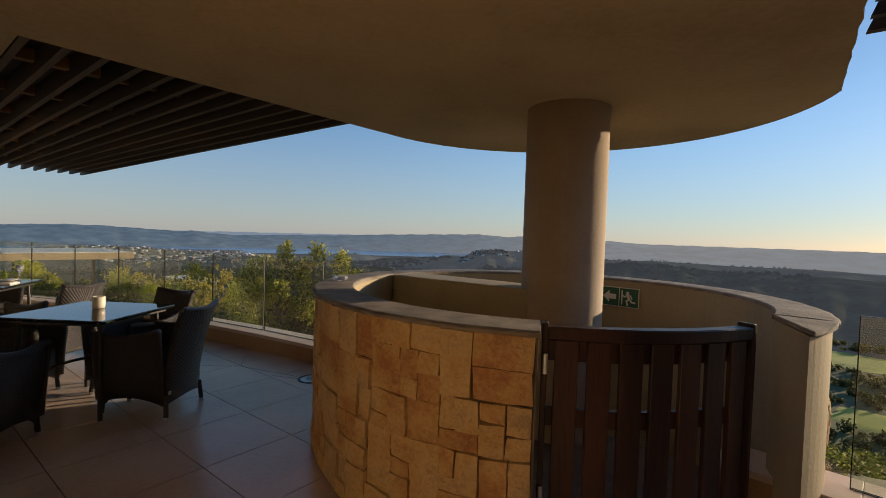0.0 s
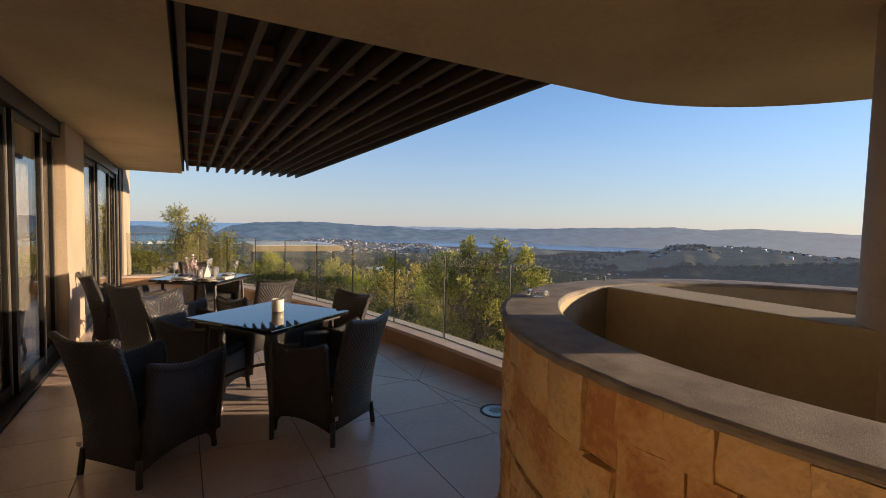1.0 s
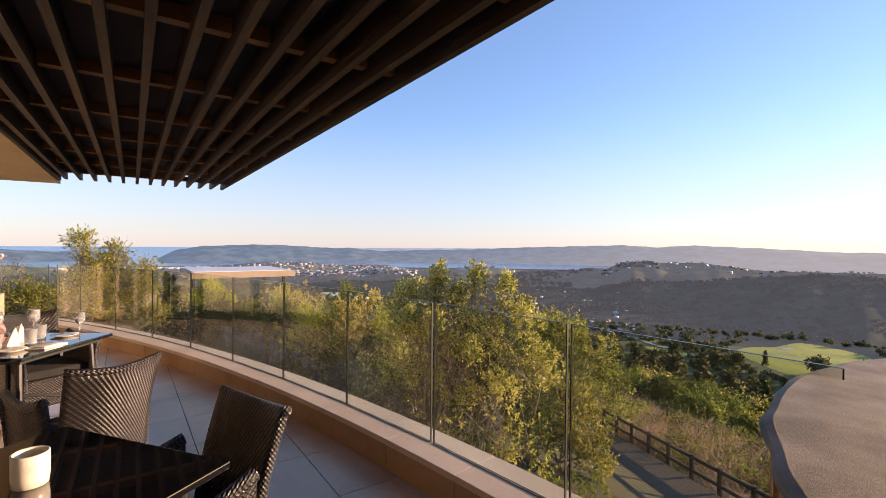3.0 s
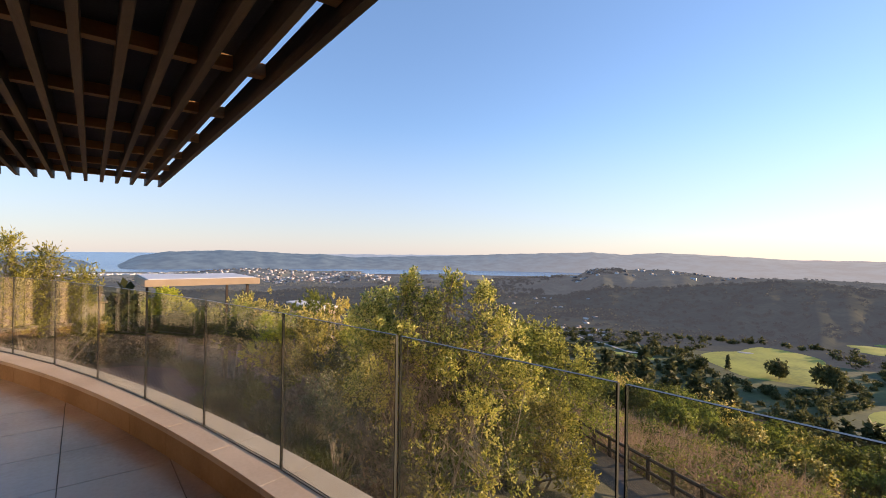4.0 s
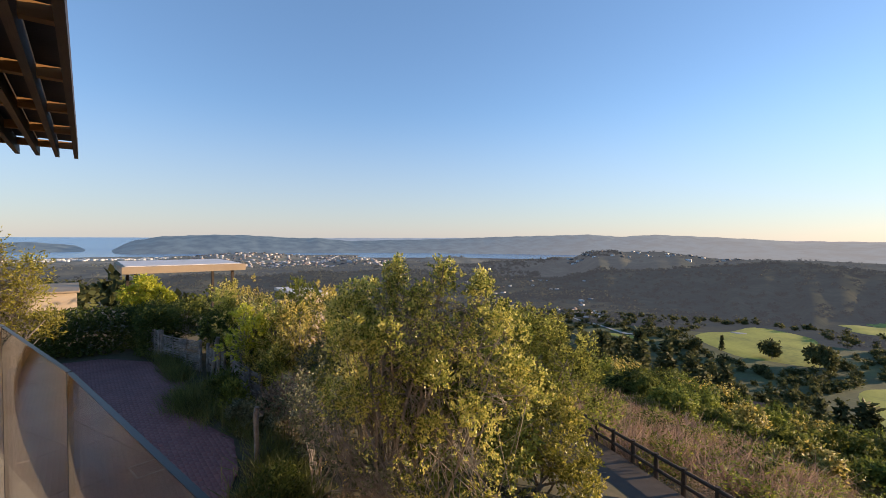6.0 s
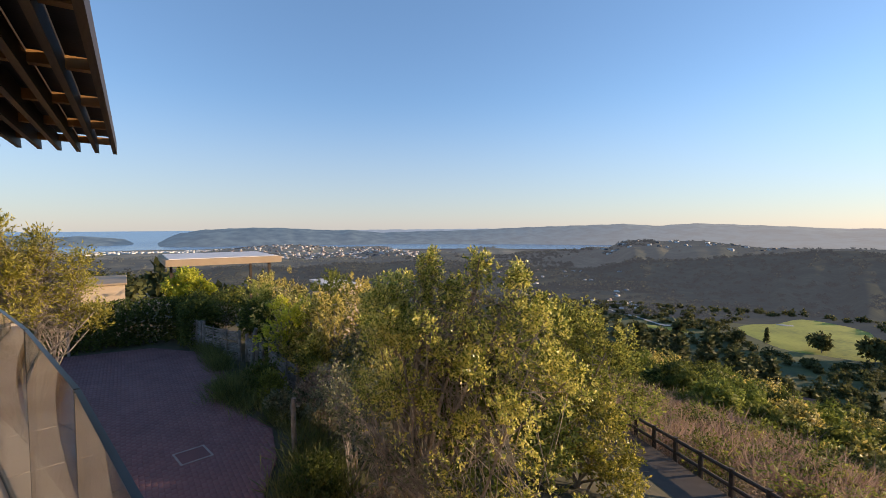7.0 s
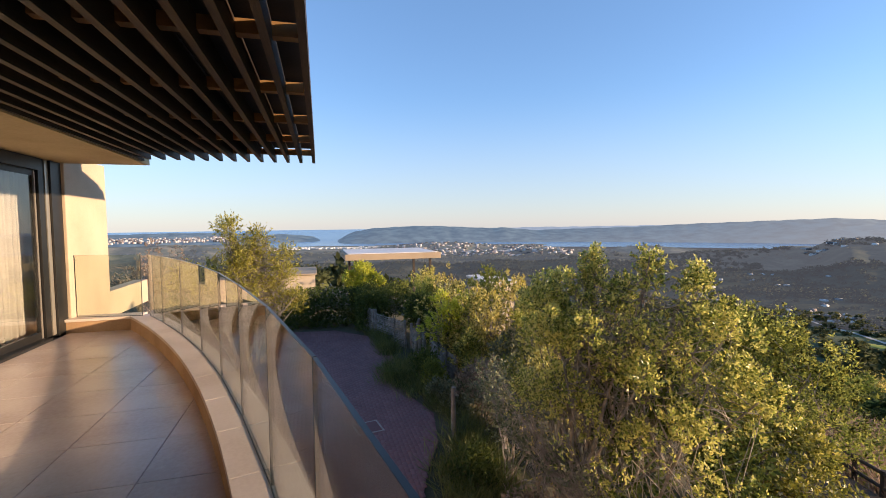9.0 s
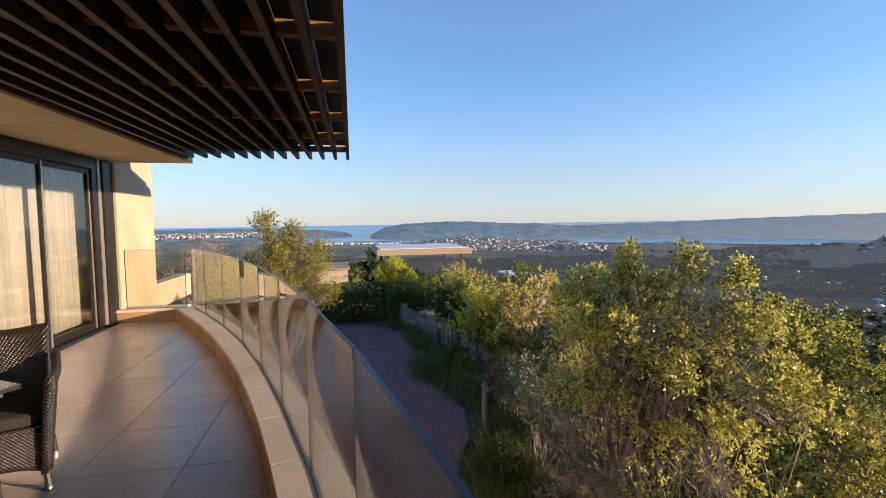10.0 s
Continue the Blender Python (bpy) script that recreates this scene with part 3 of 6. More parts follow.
def backdrop(name, label, rc, depth, crest, mat):
    """A far ridge: a long fold of land with a wavering crest."""
    a, e = zip(*crest)
    az = np.linspace(min(a), max(a), 260)
    el = np.interp(az, a, e) + 0.025 * np.sin(az * 2.3) + 0.015 * np.sin(az * 5.1 + 1)
    prof = np.array([-1.0, -0.75, -0.5, -0.25, 0.0, 0.4, 1.0])
    lift = np.array([0.0, 0.35, 0.66, 0.9, 1.0, 0.7, 0.0])
    top = 1.5 + rc * np.tan(np.radians(el))
    R = rc + depth * prof[:, None] + 0 * az[None]
    gull = 1 + 0.05 * np.sin(az * 4.3 + 2 * np.sin(az * 0.9))[None] * (1 - np.abs(prof))[:, None] * np.array([0, 1, 1, 1, 0, 0, 0])[:, None]
    Z = -112 + (top[None] + 112) * lift[:, None] * gull
    A = np.radians(az)[None] + 0 * R
    ii = np.arange(R.size).reshape(R.shape)
    q = np.stack([ii[:-1, :-1], ii[1:, :-1], ii[1:, 1:], ii[:-1, 1:]], -1).reshape(-1, 4)
    mesh = raw_mesh(name, np.stack([EYE0[0] + R * np.cos(A), EYE0[1] + R * np.sin(A), Z], -1).reshape(-1, 3), q, mat)
    for p in mesh.polygons:
        p.use_smooth = True
    return tagged(new(name, mesh), label, "hills", kind="structure")


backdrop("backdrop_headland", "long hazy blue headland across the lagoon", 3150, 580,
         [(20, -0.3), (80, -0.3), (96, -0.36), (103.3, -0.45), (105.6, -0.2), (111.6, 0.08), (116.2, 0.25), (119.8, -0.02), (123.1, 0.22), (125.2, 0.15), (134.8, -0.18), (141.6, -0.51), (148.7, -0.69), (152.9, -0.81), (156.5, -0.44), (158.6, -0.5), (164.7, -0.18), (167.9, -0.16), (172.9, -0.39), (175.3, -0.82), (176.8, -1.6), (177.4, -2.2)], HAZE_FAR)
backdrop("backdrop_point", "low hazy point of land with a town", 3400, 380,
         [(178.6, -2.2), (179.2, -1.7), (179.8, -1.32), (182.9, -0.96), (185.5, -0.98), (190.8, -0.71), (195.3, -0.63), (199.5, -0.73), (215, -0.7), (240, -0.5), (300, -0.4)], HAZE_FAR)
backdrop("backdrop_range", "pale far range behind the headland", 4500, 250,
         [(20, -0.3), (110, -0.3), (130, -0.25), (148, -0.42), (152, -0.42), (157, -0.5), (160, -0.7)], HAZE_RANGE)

# ---- terrace: slab, tiles, kerb ----
ARC_C, ARC_R = (-1.694, -16.566), 20.16
STEP = 2.725
FRONT_Y = -0.26
WELL, WELL_R = (-1.10, 3.55), 1.74


def on_arc(a, r=None):
    r = ARC_R + 0.034 * float(ease(106, 113, a)) if r is None else r
    return (ARC_C[0] + r * math.cos(radians(a)), ARC_C[1] + r * math.sin(radians(a)))


outline = [(-12.05, FRONT_Y - 0.1), (4.5, FRONT_Y - 0.1)] + [on_arc(a, 20.32) for a in np.linspace(72.1, 120.9, 40)]
slab = bmesh.new()
prism(outline, -0.45, -0.016, slab)
solid("floor", slab, GROUT, "terrace slab with dark grout under the tiles", "floor", kind="structure")


def clip_tile(x0, y0, x1, y1):
    """The part of a tile inside the kerb's curve."""
    poly = [(x0, y0), (x1, y0), (x1, y1), (x0, y1)]
    cx, cy = (x0 + x1) / 2 - ARC_C[0], (y0 + y1) / 2 - ARC_C[1]
    k = math.hypot(cx, cy)
    nx, ny, lim = cx / k, cy / k, 20.0
    out = []
    for p, q in zip(poly, poly[1:] + poly[:1]):
        dp = (p[0] - ARC_C[0]) * nx + (p[1] - ARC_C[1]) * ny - lim
        dq = (q[0] - ARC_C[0]) * nx + (q[1] - ARC_C[1]) * ny - lim
        if dp <= 0:
            out.append(p)
        if dp * dq < 0:
            s = dp / (dp - dq)
            out.append((p[0] + s * (q[0] - p[0]), p[1] + s * (q[1] - p[1])))
    return out


KERB = thing("terrace_kerb", label="low curved stone kerb carrying the glass railing", category="kerb", kind="structure")
# outer wall under the terrace
solid("wall_terrace", band(ARC_C, 19.95, 20.28, 72.1, 120.9, -4.6, -0.46, 40), PLASTER, "plastered wall below the terrace", "wall", kind="structure")
a = 72.1
while a < 120.6:
    b = min(a + STEP / 1.5, 120.9)
    mid_p = on_arc((a + b) / 2)
    if math.hypot(mid_p[0] - WELL[0], mid_p[1] - WELL[1]) > WELL_R - 0.25:
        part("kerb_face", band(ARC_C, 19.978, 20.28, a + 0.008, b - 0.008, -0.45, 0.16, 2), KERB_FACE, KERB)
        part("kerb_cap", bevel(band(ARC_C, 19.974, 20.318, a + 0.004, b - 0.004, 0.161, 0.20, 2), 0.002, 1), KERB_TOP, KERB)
    a = b
# kerb across the terrace's end
end_k = thing("end_kerb", label="short stone kerb across the terrace end", category="kerb", kind="structure")
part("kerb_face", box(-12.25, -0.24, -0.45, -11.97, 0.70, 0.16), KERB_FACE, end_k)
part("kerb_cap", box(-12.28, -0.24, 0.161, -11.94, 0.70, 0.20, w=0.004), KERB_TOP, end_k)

# ---- glass railing ----
RAIL = thing("glass_railing", label="frameless glass railing panels on a curved kerb", category="railing", kind="structure")


def pane(p, q, z0, z1, parent, gap=0.0058, far=0.0):
    p, q = Vector((*p, 0)), Vector((*q, 0))
    d = (q - p).normalized()
    m = Matrix.Translation(p) @ d.to_track_quat("X", "Z").to_matrix().to_4x4()
    w = (q - p).length
    g = part("pane", box(gap, -0.0065, z0, w - far - gap, 0.0065, z1), GLASS, parent, at=m)
    g.visible_shadow = False
    for x in (gap - 0.0050, w - far - gap + 0.0005):
        e = part("edge", box(x, -0.0067, z0, x + 0.0045, 0.0067, z1), JOINT, g, "dark polished glass edge")
        e.data.materials.append(SUNLIT_EDGE)
        # Only the pane's east-facing end is paler: sunlight put into its colour.
        for f in e.data.polygons:
            f.material_index = int(f.normal.x > 0.9 and x > 0.1)
        e.visible_shadow = False
    part("top_edge", box(gap, -0.0067, z1 + 0.0005, w - far - gap, 0.0067, z1 + 0.002), GLASS_EDGE, g, "polished green glass edge")
    for y in (-0.0105, 0.0075):
        part("seal", box(gap, y, z0, w - far - gap, y + 0.003, z0 + 0.003), JOINT, g, "black rubber seal")
    return g


joints = [120.4, 118.5, 115.66, 112.82, 109.98, 107.14, 104.3, 101.46, 98.62, 95.78, 92.94]
for i, (a0, a1) in enumerate(zip(joints, joints[1:])):
    pane(on_arc(a0), on_arc(a1), 0.2, 1.107, RAIL, far=0.02 if i in (7, 8) else 0.0)
for i in range(4):
    pane(on_arc(83.15 - STEP * i), on_arc(83.15 - STEP * (i + 1)), 0.2, 1.107, RAIL)
pane((-12.12, -0.16), (-11.95, 0.74), 0.2, 1.107, RAIL)

# ---- soffit, pergolas ----
Z_S = 2.43
roof = [(-12.1, FRONT_Y - 0.3), (-12.1, 0.87), (-2.86, 0.80), (-2.80, 3.30)] + arc((-1.06, 3.57), 1.735, 183, 15.2, 40) + [(0.612 + 0.012 * math.sin(7 * k) * math.sin(3.1 * k), 4.0 - 0.1 * k) for k in range(31)] + [(0.615, 0.87), (4.6, 0.87), (4.6, FRONT_Y - 0.3)]
solid("ceiling", prism(roof, Z_S, Z_S + 0.42), SOFFIT, "rough plastered concrete soffit with a round end", "ceiling", kind="structure")


def pergola(x0, x1, y0, y1, label):
    g = thing("pergola", (x0, y1, 0), -0.76, label=label, category="pergola")
    x1, y0 = x1 - x0, y0 - y1
    x0 = y1 = 0.0
    n = 12
    for i in range(n + 1):
        y = y0 + (y1 - y0) * i / n
        s = bmesh.new()
        t, h = 0.022, 0.16
        end = 0.06
        prof = [(x0, Z_S + 0.045), (x1, Z_S + 0.045), (x1, Z_S + 0.045 + h), (x0 + end, Z_S + 0.045 + h)]
        va = [s.verts.new((x, y - t, z)) for x, z in prof]
        vb = [s.verts.new((x, y + t, z)) for x, z in prof]
        s.faces.new(va), s.faces.new(vb[::-1])
        for k in range(4):
            s.faces.new((va[k], vb[k], vb[(k + 1) % 4], va[(k + 1) % 4]))
        s.normal_update()
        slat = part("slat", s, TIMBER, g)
        # Undersides are coloured lighter, for light bounced up from the floor.
        slat.data.materials.append(TIMBER_BOUNCE_LIT)
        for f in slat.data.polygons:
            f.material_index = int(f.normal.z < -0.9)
    part("wall_beam", box(x0 + 0.02, y0 - 0.16, Z_S + 0.02, x1, y0 - 0.06, Z_S + 0.25), TIMBER, g)
    x = x0 + 0.25
    while x < x1 - 0.1:
        part("batten", box(x, y0 - 0.02, Z_S + 0.125, x + 0.07, y1 + 0.02, Z_S + 0.2045), BATTEN, g, "orange-brown cross batten")
        x += 1.1
    part("shade_sheet", box(x0 + 0.12, y0 - 0.2, Z_S + 0.25, x1, y1 - 0.026, Z_S + 0.256), SHADE_SHEET, g, "black shade sheet")
    # Second sheet, added to keep the low sun off the inner battens.
    part("sun_stop_sheet", box(x0 + 0.10, y0 - 0.05, Z_S + 0.2056, x1, y1 - 0.72, Z_S + 0.2106), SHADE_SHEET, g, "black shade sheet")
    return g


pergola(-11.75, -2.90, 0.97, 3.235, "dark timber slatted pergola beside a plastered soffit")
pergola(0.65, 4.6, 1.0, 3.21, "dark timber slatted pergola past the stair well")

# ---- house front ----
HOUSE_X = 2.0
solid("wall_west_pillar", box(-13.4, -0.9, -4.3, -12.06, -0.20, 2.55, w=0.01), PLASTER, "sunlit cream plastered end wall of the house", "wall", kind="structure")
solid("wall_pillar", box(-7.64, -0.75, -0.02, -6.62, -0.20, Z_S, w=0.008), PLASTER, "cream plastered pillar between the sliding doors", "wall", kind="structure")
solid("wall_east", box(-1.0, -0.75, -0.02, HOUSE_X, -0.22, Z_S), PLASTER, "cream plastered house wall", "wall", kind="structure")
# Out-of-view wall, added to keep eastern light off the terrace floor.
solid("wall_end", box(HOUSE_X, -0.75, -0.015, HOUSE_X + 0.3, 3.02, Z_S - 0.002), PLASTER, "unseen plastered wall added to cut light from the east", "wall", kind="structure")
solid("wall_room", box(-12.0, -4.6, -0.2, -1.0, -4.5, Z_S), ROOM, "dim back wall of the rooms", "wall", kind="structure")
solid("wall_room_east", box(-1.0, -4.6, -0.2, -0.9, -0.76, Z_S), ROOM, "dim side wall of the room", "wall", kind="structure")
solid("wall_room_west", box(-12.1, -4.6, -0.2, -12.02, -0.9, Z_S), ROOM, "dim side wall of the room", "wall", kind="structure")
solid("floor_room", box(-12.0, -4.5, -0.2, -1.0, -0.37, -0.02), TILE, "room floor behind the sliding doors", "floor", kind="structure")
solid("ceiling_room", box(-12.0, -4.5, Z_S + 0.0, -1.0, FRONT_Y - 0.31, Z_S + 0.1), ROOM, "room ceiling", "ceiling", kind="structure")
# low stepped wall of the next terrace, past the house's end
step_wall = prism([(-13.41, -0.62), (-13.41, -0.38), (-15.8, -0.38), (-15.8, -0.62)], -0.13, 0.35)
solid("wall_low", step_wall, PLASTER, "low sunlit wall of the neighbouring terrace", "wall", kind="structure")


def sliding_doors(name, xs, curtain, label):
    """A run of tall glazed sliding doors between the given edges."""
    d = thing(name, label=label, category="sliding door", kind="structure")
    part("head_frame", box(xs[0], -0.36, 2.27, xs[-1], -0.24, Z_S - 0.003), ALU, d)
    part("sill_track", box(xs[0], -0.38, -0.015, xs[-1], -0.20, 0.035, w=0.004), ALU, d)
    for i, (a0, a1) in enumerate(zip(xs, xs[1:])):
        yy = -0.29 if i % 2 else -0.325
        leaf = part("door_leaf", box(a0, yy - 0.02, 0.036, a0 + 0.065, yy + 0.02, 2.268), ALU, d)
        part("stile", box(a1 - 0.065, yy - 0.02, 0.036, a1 - 0.001, yy + 0.02, 2.268), ALU, leaf)
        part("bottom_rail", box(a0 + 0.066, yy - 0.02, 0.036, a1 - 0.066, yy + 0.02, 0.13), ALU, leaf)
        part("top_rail", box(a0 + 0.066, yy - 0.02, 2.20, a1 - 0.066, yy + 0.02, 2.268), ALU, leaf)
        part("pane", box(a0 + 0.066, yy - 0.004, 0.131, a1 - 0.066, yy + 0.004, 2.199), DOOR_GLASS, leaf).visible_shadow = False
        part("edge_strip", box(a0 + 0.02, yy + 0.021, 0.04, a0 + 0.045, yy + 0.03, 2.26), ALU_SILVER, leaf, "pale sunlit edge strip")
    return d


sliding_doors("door_1", [-11.56, -10.50, -9.20, -7.65], True, "dark-framed glazed sliding doors with drawn curtains")
sliding_doors("door_2", [-6.61, -6.0, -5.15, -4.1, -3.05, -2.0, -1.01], False, "dark-framed glazed sliding doors with bunched curtains")


jamb = thing("door_jamb", label="wide dark aluminium door jamb", category="door frame", kind="structure")
part("post", box(-12.055, -0.37, -0.01, -11.79, -0.235, Z_S - 0.002, w=0.003), ALU, jamb)
part("bright_stile", box(-11.78, -0.33, 0.036, -11.70, -0.26, Z_S - 0.002), ALU_SILVER, jamb, "pale metal stile")
part("leaf_stile", box(-11.695, -0.335, 0.036, -11.565, -0.27, Z_S - 0.002), ALU, jamb)


def curtain(x0, x1, waves, y=-0.52, amp=0.035):
    bm = bmesh.new()
    n = int(waves * 10)
    cols = []
    for i in range(n + 1):
        u = i / n
        x = x0 + (x1 - x0) * u
        ph = 6.28319 * waves * u + 0.6 * math.sin(u * 9)
        yy = y + amp * math.sin(ph) + 0.012 * math.sin(ph * 2.3 + 1)
        cols.append([bm.verts.new((x + 0.01 * math.sin(ph * 1.7) * k, yy + 0.01 * k * math.sin(ph + 2), 0.02 + 2.33 * k)) for k in (0, 0.35, 0.7, 1)])
    for p, q in zip(cols, cols[1:]):
        for k in range(3):
            bm.faces.new((p[k], q[k], q[k + 1], p[k + 1]))
    ob = solid("curtain", bm, CURTAIN, "cream full-length curtain in soft folds behind the glass", "curtain", "curtains", smooth=True)
    mod = ob.modifiers.new("thick", "SOLIDIFY")
    mod.thickness = 0.004
    return ob


curtain(-12.0, -7.75, 34)
curtain(-6.55, -6.05, 7)
curtain(-5.6, -4.95, 8)
curtain(-1.7, -1.1, 7)


# ---- round stair well ----
well = thing("stair_well", label="round stone-clad stair well wall with a rough cement cap", category="stair well", kind="structure")
A_GATE0, A_GATE1 = -65.5, -20.7
A_IN = -5.0
part("core_wall", band(WELL, 1.46, 1.66, A_IN, 360 + A_GATE0, -2.8, 1.042, 72), RENDER_WALL, well, "smooth tan render")
wedge_plan = arc(WELL, 1.712, A_GATE1, A_IN - 0.05, 6) + [arc(WELL, 1.46, A_IN - 0.05, A_IN, 1)[0]]
part("wall_end", prism(wedge_plan, -2.8, 1.042), RENDER_WALL, well, "oblique render-faced wall end")
wedge_cap = arc(WELL, 1.735, A_GATE1 - 0.4, A_IN + 0.2, 6) + [arc(WELL, 1.45, A_IN + 0.2, A_IN, 1)[0]]
part("end_cap", bevel(prism(wedge_cap, 1.044, 1.070), 0.006, 1), CAP, well, "rough grey-brown cement cap")


def rough_cap():
    """A hand-trowelled cement capping with a lumpy outer edge."""
    crnd = random.Random(5)
    bm, rows, n = bmesh.new(), [], 200
    lump = [crnd.uniform(-1, 1) for _ in range(n + 1)]
    lump = [(lump[max(0, i - 1)] + 2 * v + lump[min(n, i + 1)]) / 4 for i, v in enumerate(lump)]
    drip = [crnd.uniform(0, 1) ** 3 for _ in range(n + 1)]
    for i in range(n + 1):
        a = radians(A_IN + (360 + A_GATE0 + 0.3 - A_IN) * i / n)
        k, d = 0.012 * lump[i], 0.008 * drip[i]
        prof = ((1.45, 1.044), (1.724 + k * 0.6, 1.045 - d), (1.734 + k, 1.049 - d * 0.5), (1.735 + k, 1.058), (1.729 + 0.8 * k, 1.066), (1.712 + 0.5 * k, 1.0705), (1.62, 1.073 + 0.0015 * lump[i]), (1.46, 1.072), (1.45, 1.064))
        rows.append([bm.verts.new((WELL[0] + r * math.cos(a), WELL[1] + r * math.sin(a), z)) for r, z in prof])
    for p, q in zip(rows, rows[1:]):
        for j in range(len(p)):
            bm.faces.new((p[j], p[(j + 1) % len(p)], q[(j + 1) % len(p)], q[j]))
    bm.faces.new(rows[0]), bm.faces.new(rows[-1][::-1])
    return bm


part("cap", rough_cap(), CAP, well, "rough grey-brown cement cap")
part("spine_wall", box(-2.52, 3.335, -2.8, -1.0, 3.72, 1.069, w=0.012), RENDER_WALL, well, "straight tan wall inside the well")
part("well_floor", prism(arc(WELL, 1.7, 0, 345, 40), -2.9, -2.805), RENDER_WALL, well)
for i in range(12):
    a0 = A_GATE1 - 3 - (9 - i) * 0 + i * 24
    part("step", band(WELL, 0.31, 1.455, a0 - 43 + 22, a0 - 43 + 45, -2.8, -0.02 - 0.18 * i, 4), RENDER_WALL, well)
solid("round_column", lathe([(0.305, -2.79), (0.305, Z_S + 0.02)], sides=56), PLASTER, "smooth round plastered column inside the stair well", "column", kind="structure", smooth=True).matrix_basis = pose(-0.98, 3.60, 0)

# stone cladding, cut at random into blocks
rng = random.Random(7)


def split(u0, v0, u1, v1, out):
    w, h = u1 - u0, v1 - v0
    big = max(w, h)
    if big < 0.15 or (big < 0.33 and min(w, h) < 0.22 and rng.random() < 0.55):
        out.append((u0, v0, u1, v1))
        return
    k = rng.uniform(0.34, 0.66)
    if (w > h * 1.25) or (w > h * 0.8 and rng.random() < 0.5):
        c = u0 + w * k
        split(u0, v0, c, v1, out), split(c, v0, u1, v1, out)
    else:
        c = v0 + h * k
        split(u0, v0, u1, c, out), split(u0, c, u1, v1, out)


def stone_block(u0, v0, u1, v1):
    """A hand-dressed block: an uneven face, chipped arrises and wavering joints."""
    g = rng.choice((0.0008, 0.0014, 0.0022, 0.0045))
    out = 1.716 + rng.uniform(-0.011, 0.009)
    n, rows = max(3, int((u1 - u0) / 0.045)), max(3, int((v1 - v0) / 0.045))
    bm = bmesh.new()
    skew = [rng.uniform(-0.009, 0.009) for _ in range(4)]
    tilt_u, tilt_v = rng.uniform(-0.008, 0.008), rng.uniform(-0.006, 0.006)
    grid = []
    for i in range(n + 1):
        row = []
        for k in range(rows + 1):
            su, sv = i / n, k / rows
            u = u0 + g + (u1 - u0 - 2 * g) * su
            v = v0 + g + (v1 - v0 - 2 * g) * sv
            rim = i in (0, n) or k in (0, rows)
            v += (skew[0] * (1 - sv) + skew[1] * sv) * (su - 0.5)
            u += (skew[2] * (1 - su) + skew[3] * su) * (sv - 0.5)
            bite = noise.noise((u * 9, v * 9, out * 50))
            r = out + tilt_u * (su - 0.5) + tilt_v * (sv - 0.5) + 0.006 * bite + 0.003 * noise.noise((u * 31, v * 31, 3.0))
            if rim:
                r -= rng.uniform(0.003, 0.010)
                pull = 0.0035 * noise.noise((u * 25, v * 25, 7.0))
                u, v = u + pull, v + pull
            a = u / 1.70
            row.append(bm.verts.new((WELL[0] + r * math.cos(a), WELL[1] + r * math.sin(a), v)))
        grid.append(row)
    for p, q in zip(grid, grid[1:]):
        for k in range(rows):
            bm.faces.new((p[k], q[k], q[k + 1], p[k + 1]))
    rim = grid[0][:] + [grid[i][rows] for i in range(1, n + 1)] + grid[n][-2::-1] + [grid[i][0] for i in range(n - 1, 0, -1)]
    back = []
    for v in rim:
        d = Vector((v.co.x - WELL[0], v.co.y - WELL[1], 0)).normalized() * 1.665
        back.append(bm.verts.new((WELL[0] + d.x, WELL[1] + d.y, v.co.z)))
    for i in range(len(rim)):
        j = (i + 1) % len(rim)
        bm.faces.new((rim[i], back[i], back[j], rim[j]))
    return bm


part("mortar", band(WELL, 1.661, 1.690, A_IN, 360 + A_GATE0 - 0.2, -0.4, 1.04, 72), MORTAR, well)

# ---- gate ----
A_GATE2 = A_GATE1 - 3.4
gate = thing("curved_gate", label="curved dark timber slatted gate closing the stair well", category="gate")
part("back_rail", band(WELL, 1.475, 1.50, A_GATE0 + 1.5, A_GATE2 - 1.0, 0.90, 0.997, 20), GATE_WOOD, gate)
part("top_rail", bevel(band(WELL, 1.47, 1.54, A_GATE0 + 1.5, A_GATE2 - 1.0, 1.00, 1.06, 20), 0.006, 1), GATE_WOOD, gate)
part("middle_rail", band(WELL, 1.475, 1.50, A_GATE0 + 1.5, A_GATE2 - 1.0, 0.60, 0.68, 20), GATE_WOOD, gate)
part("bottom_rail", band(WELL, 1.475, 1.50, A_GATE0 + 1.5, A_GATE2 - 1.0, 0.08, 0.16, 20), GATE_WOOD, gate)
n_s = 7
span = (A_GATE2 - 1.5) - (A_GATE0 + 2)
for i in range(n_s):
    a0 = A_GATE0 + 2 + span * i / n_s
    part("board", bevel(band(WELL, 1.502, 1.528, a0 + 0.75, a0 + span / n_s - 0.75, 0.03, 0.998, 4), 0.003, 1), GATE_WOOD, gate)
for a0 in (A_GATE0 + 0.6, A_GATE2 - 1.1):
    part("post", bevel(band(WELL, 1.46, 1.54, a0, a0 + 1.0, 0.0, 1.075, 1), 0.004, 1), GATE_WOOD, gate)
for z in (0.25, 0.85):
    part("hinge", tube([(WELL[0] + 1.55 * math.cos(radians(A_GATE0 + 1.2)), WELL[1] + 1.55 * math.sin(radians(A_GATE0 + 1.2)), z + k) for k in (0, 0.09)], 0.012), STEEL, gate, "worn steel hinge")

# ---- exit sign inside the well ----
sign = thing("exit_sign", (-0.943, 4.966, 0.890), 180 - 6, label="green and white exit sign with an arrow on the well wall", category="sign")
part("plate", box(-0.195, -0.004, -0.097, 0.195, 0.004, 0.097, w=0.002), SIGN_WHITE, sign)
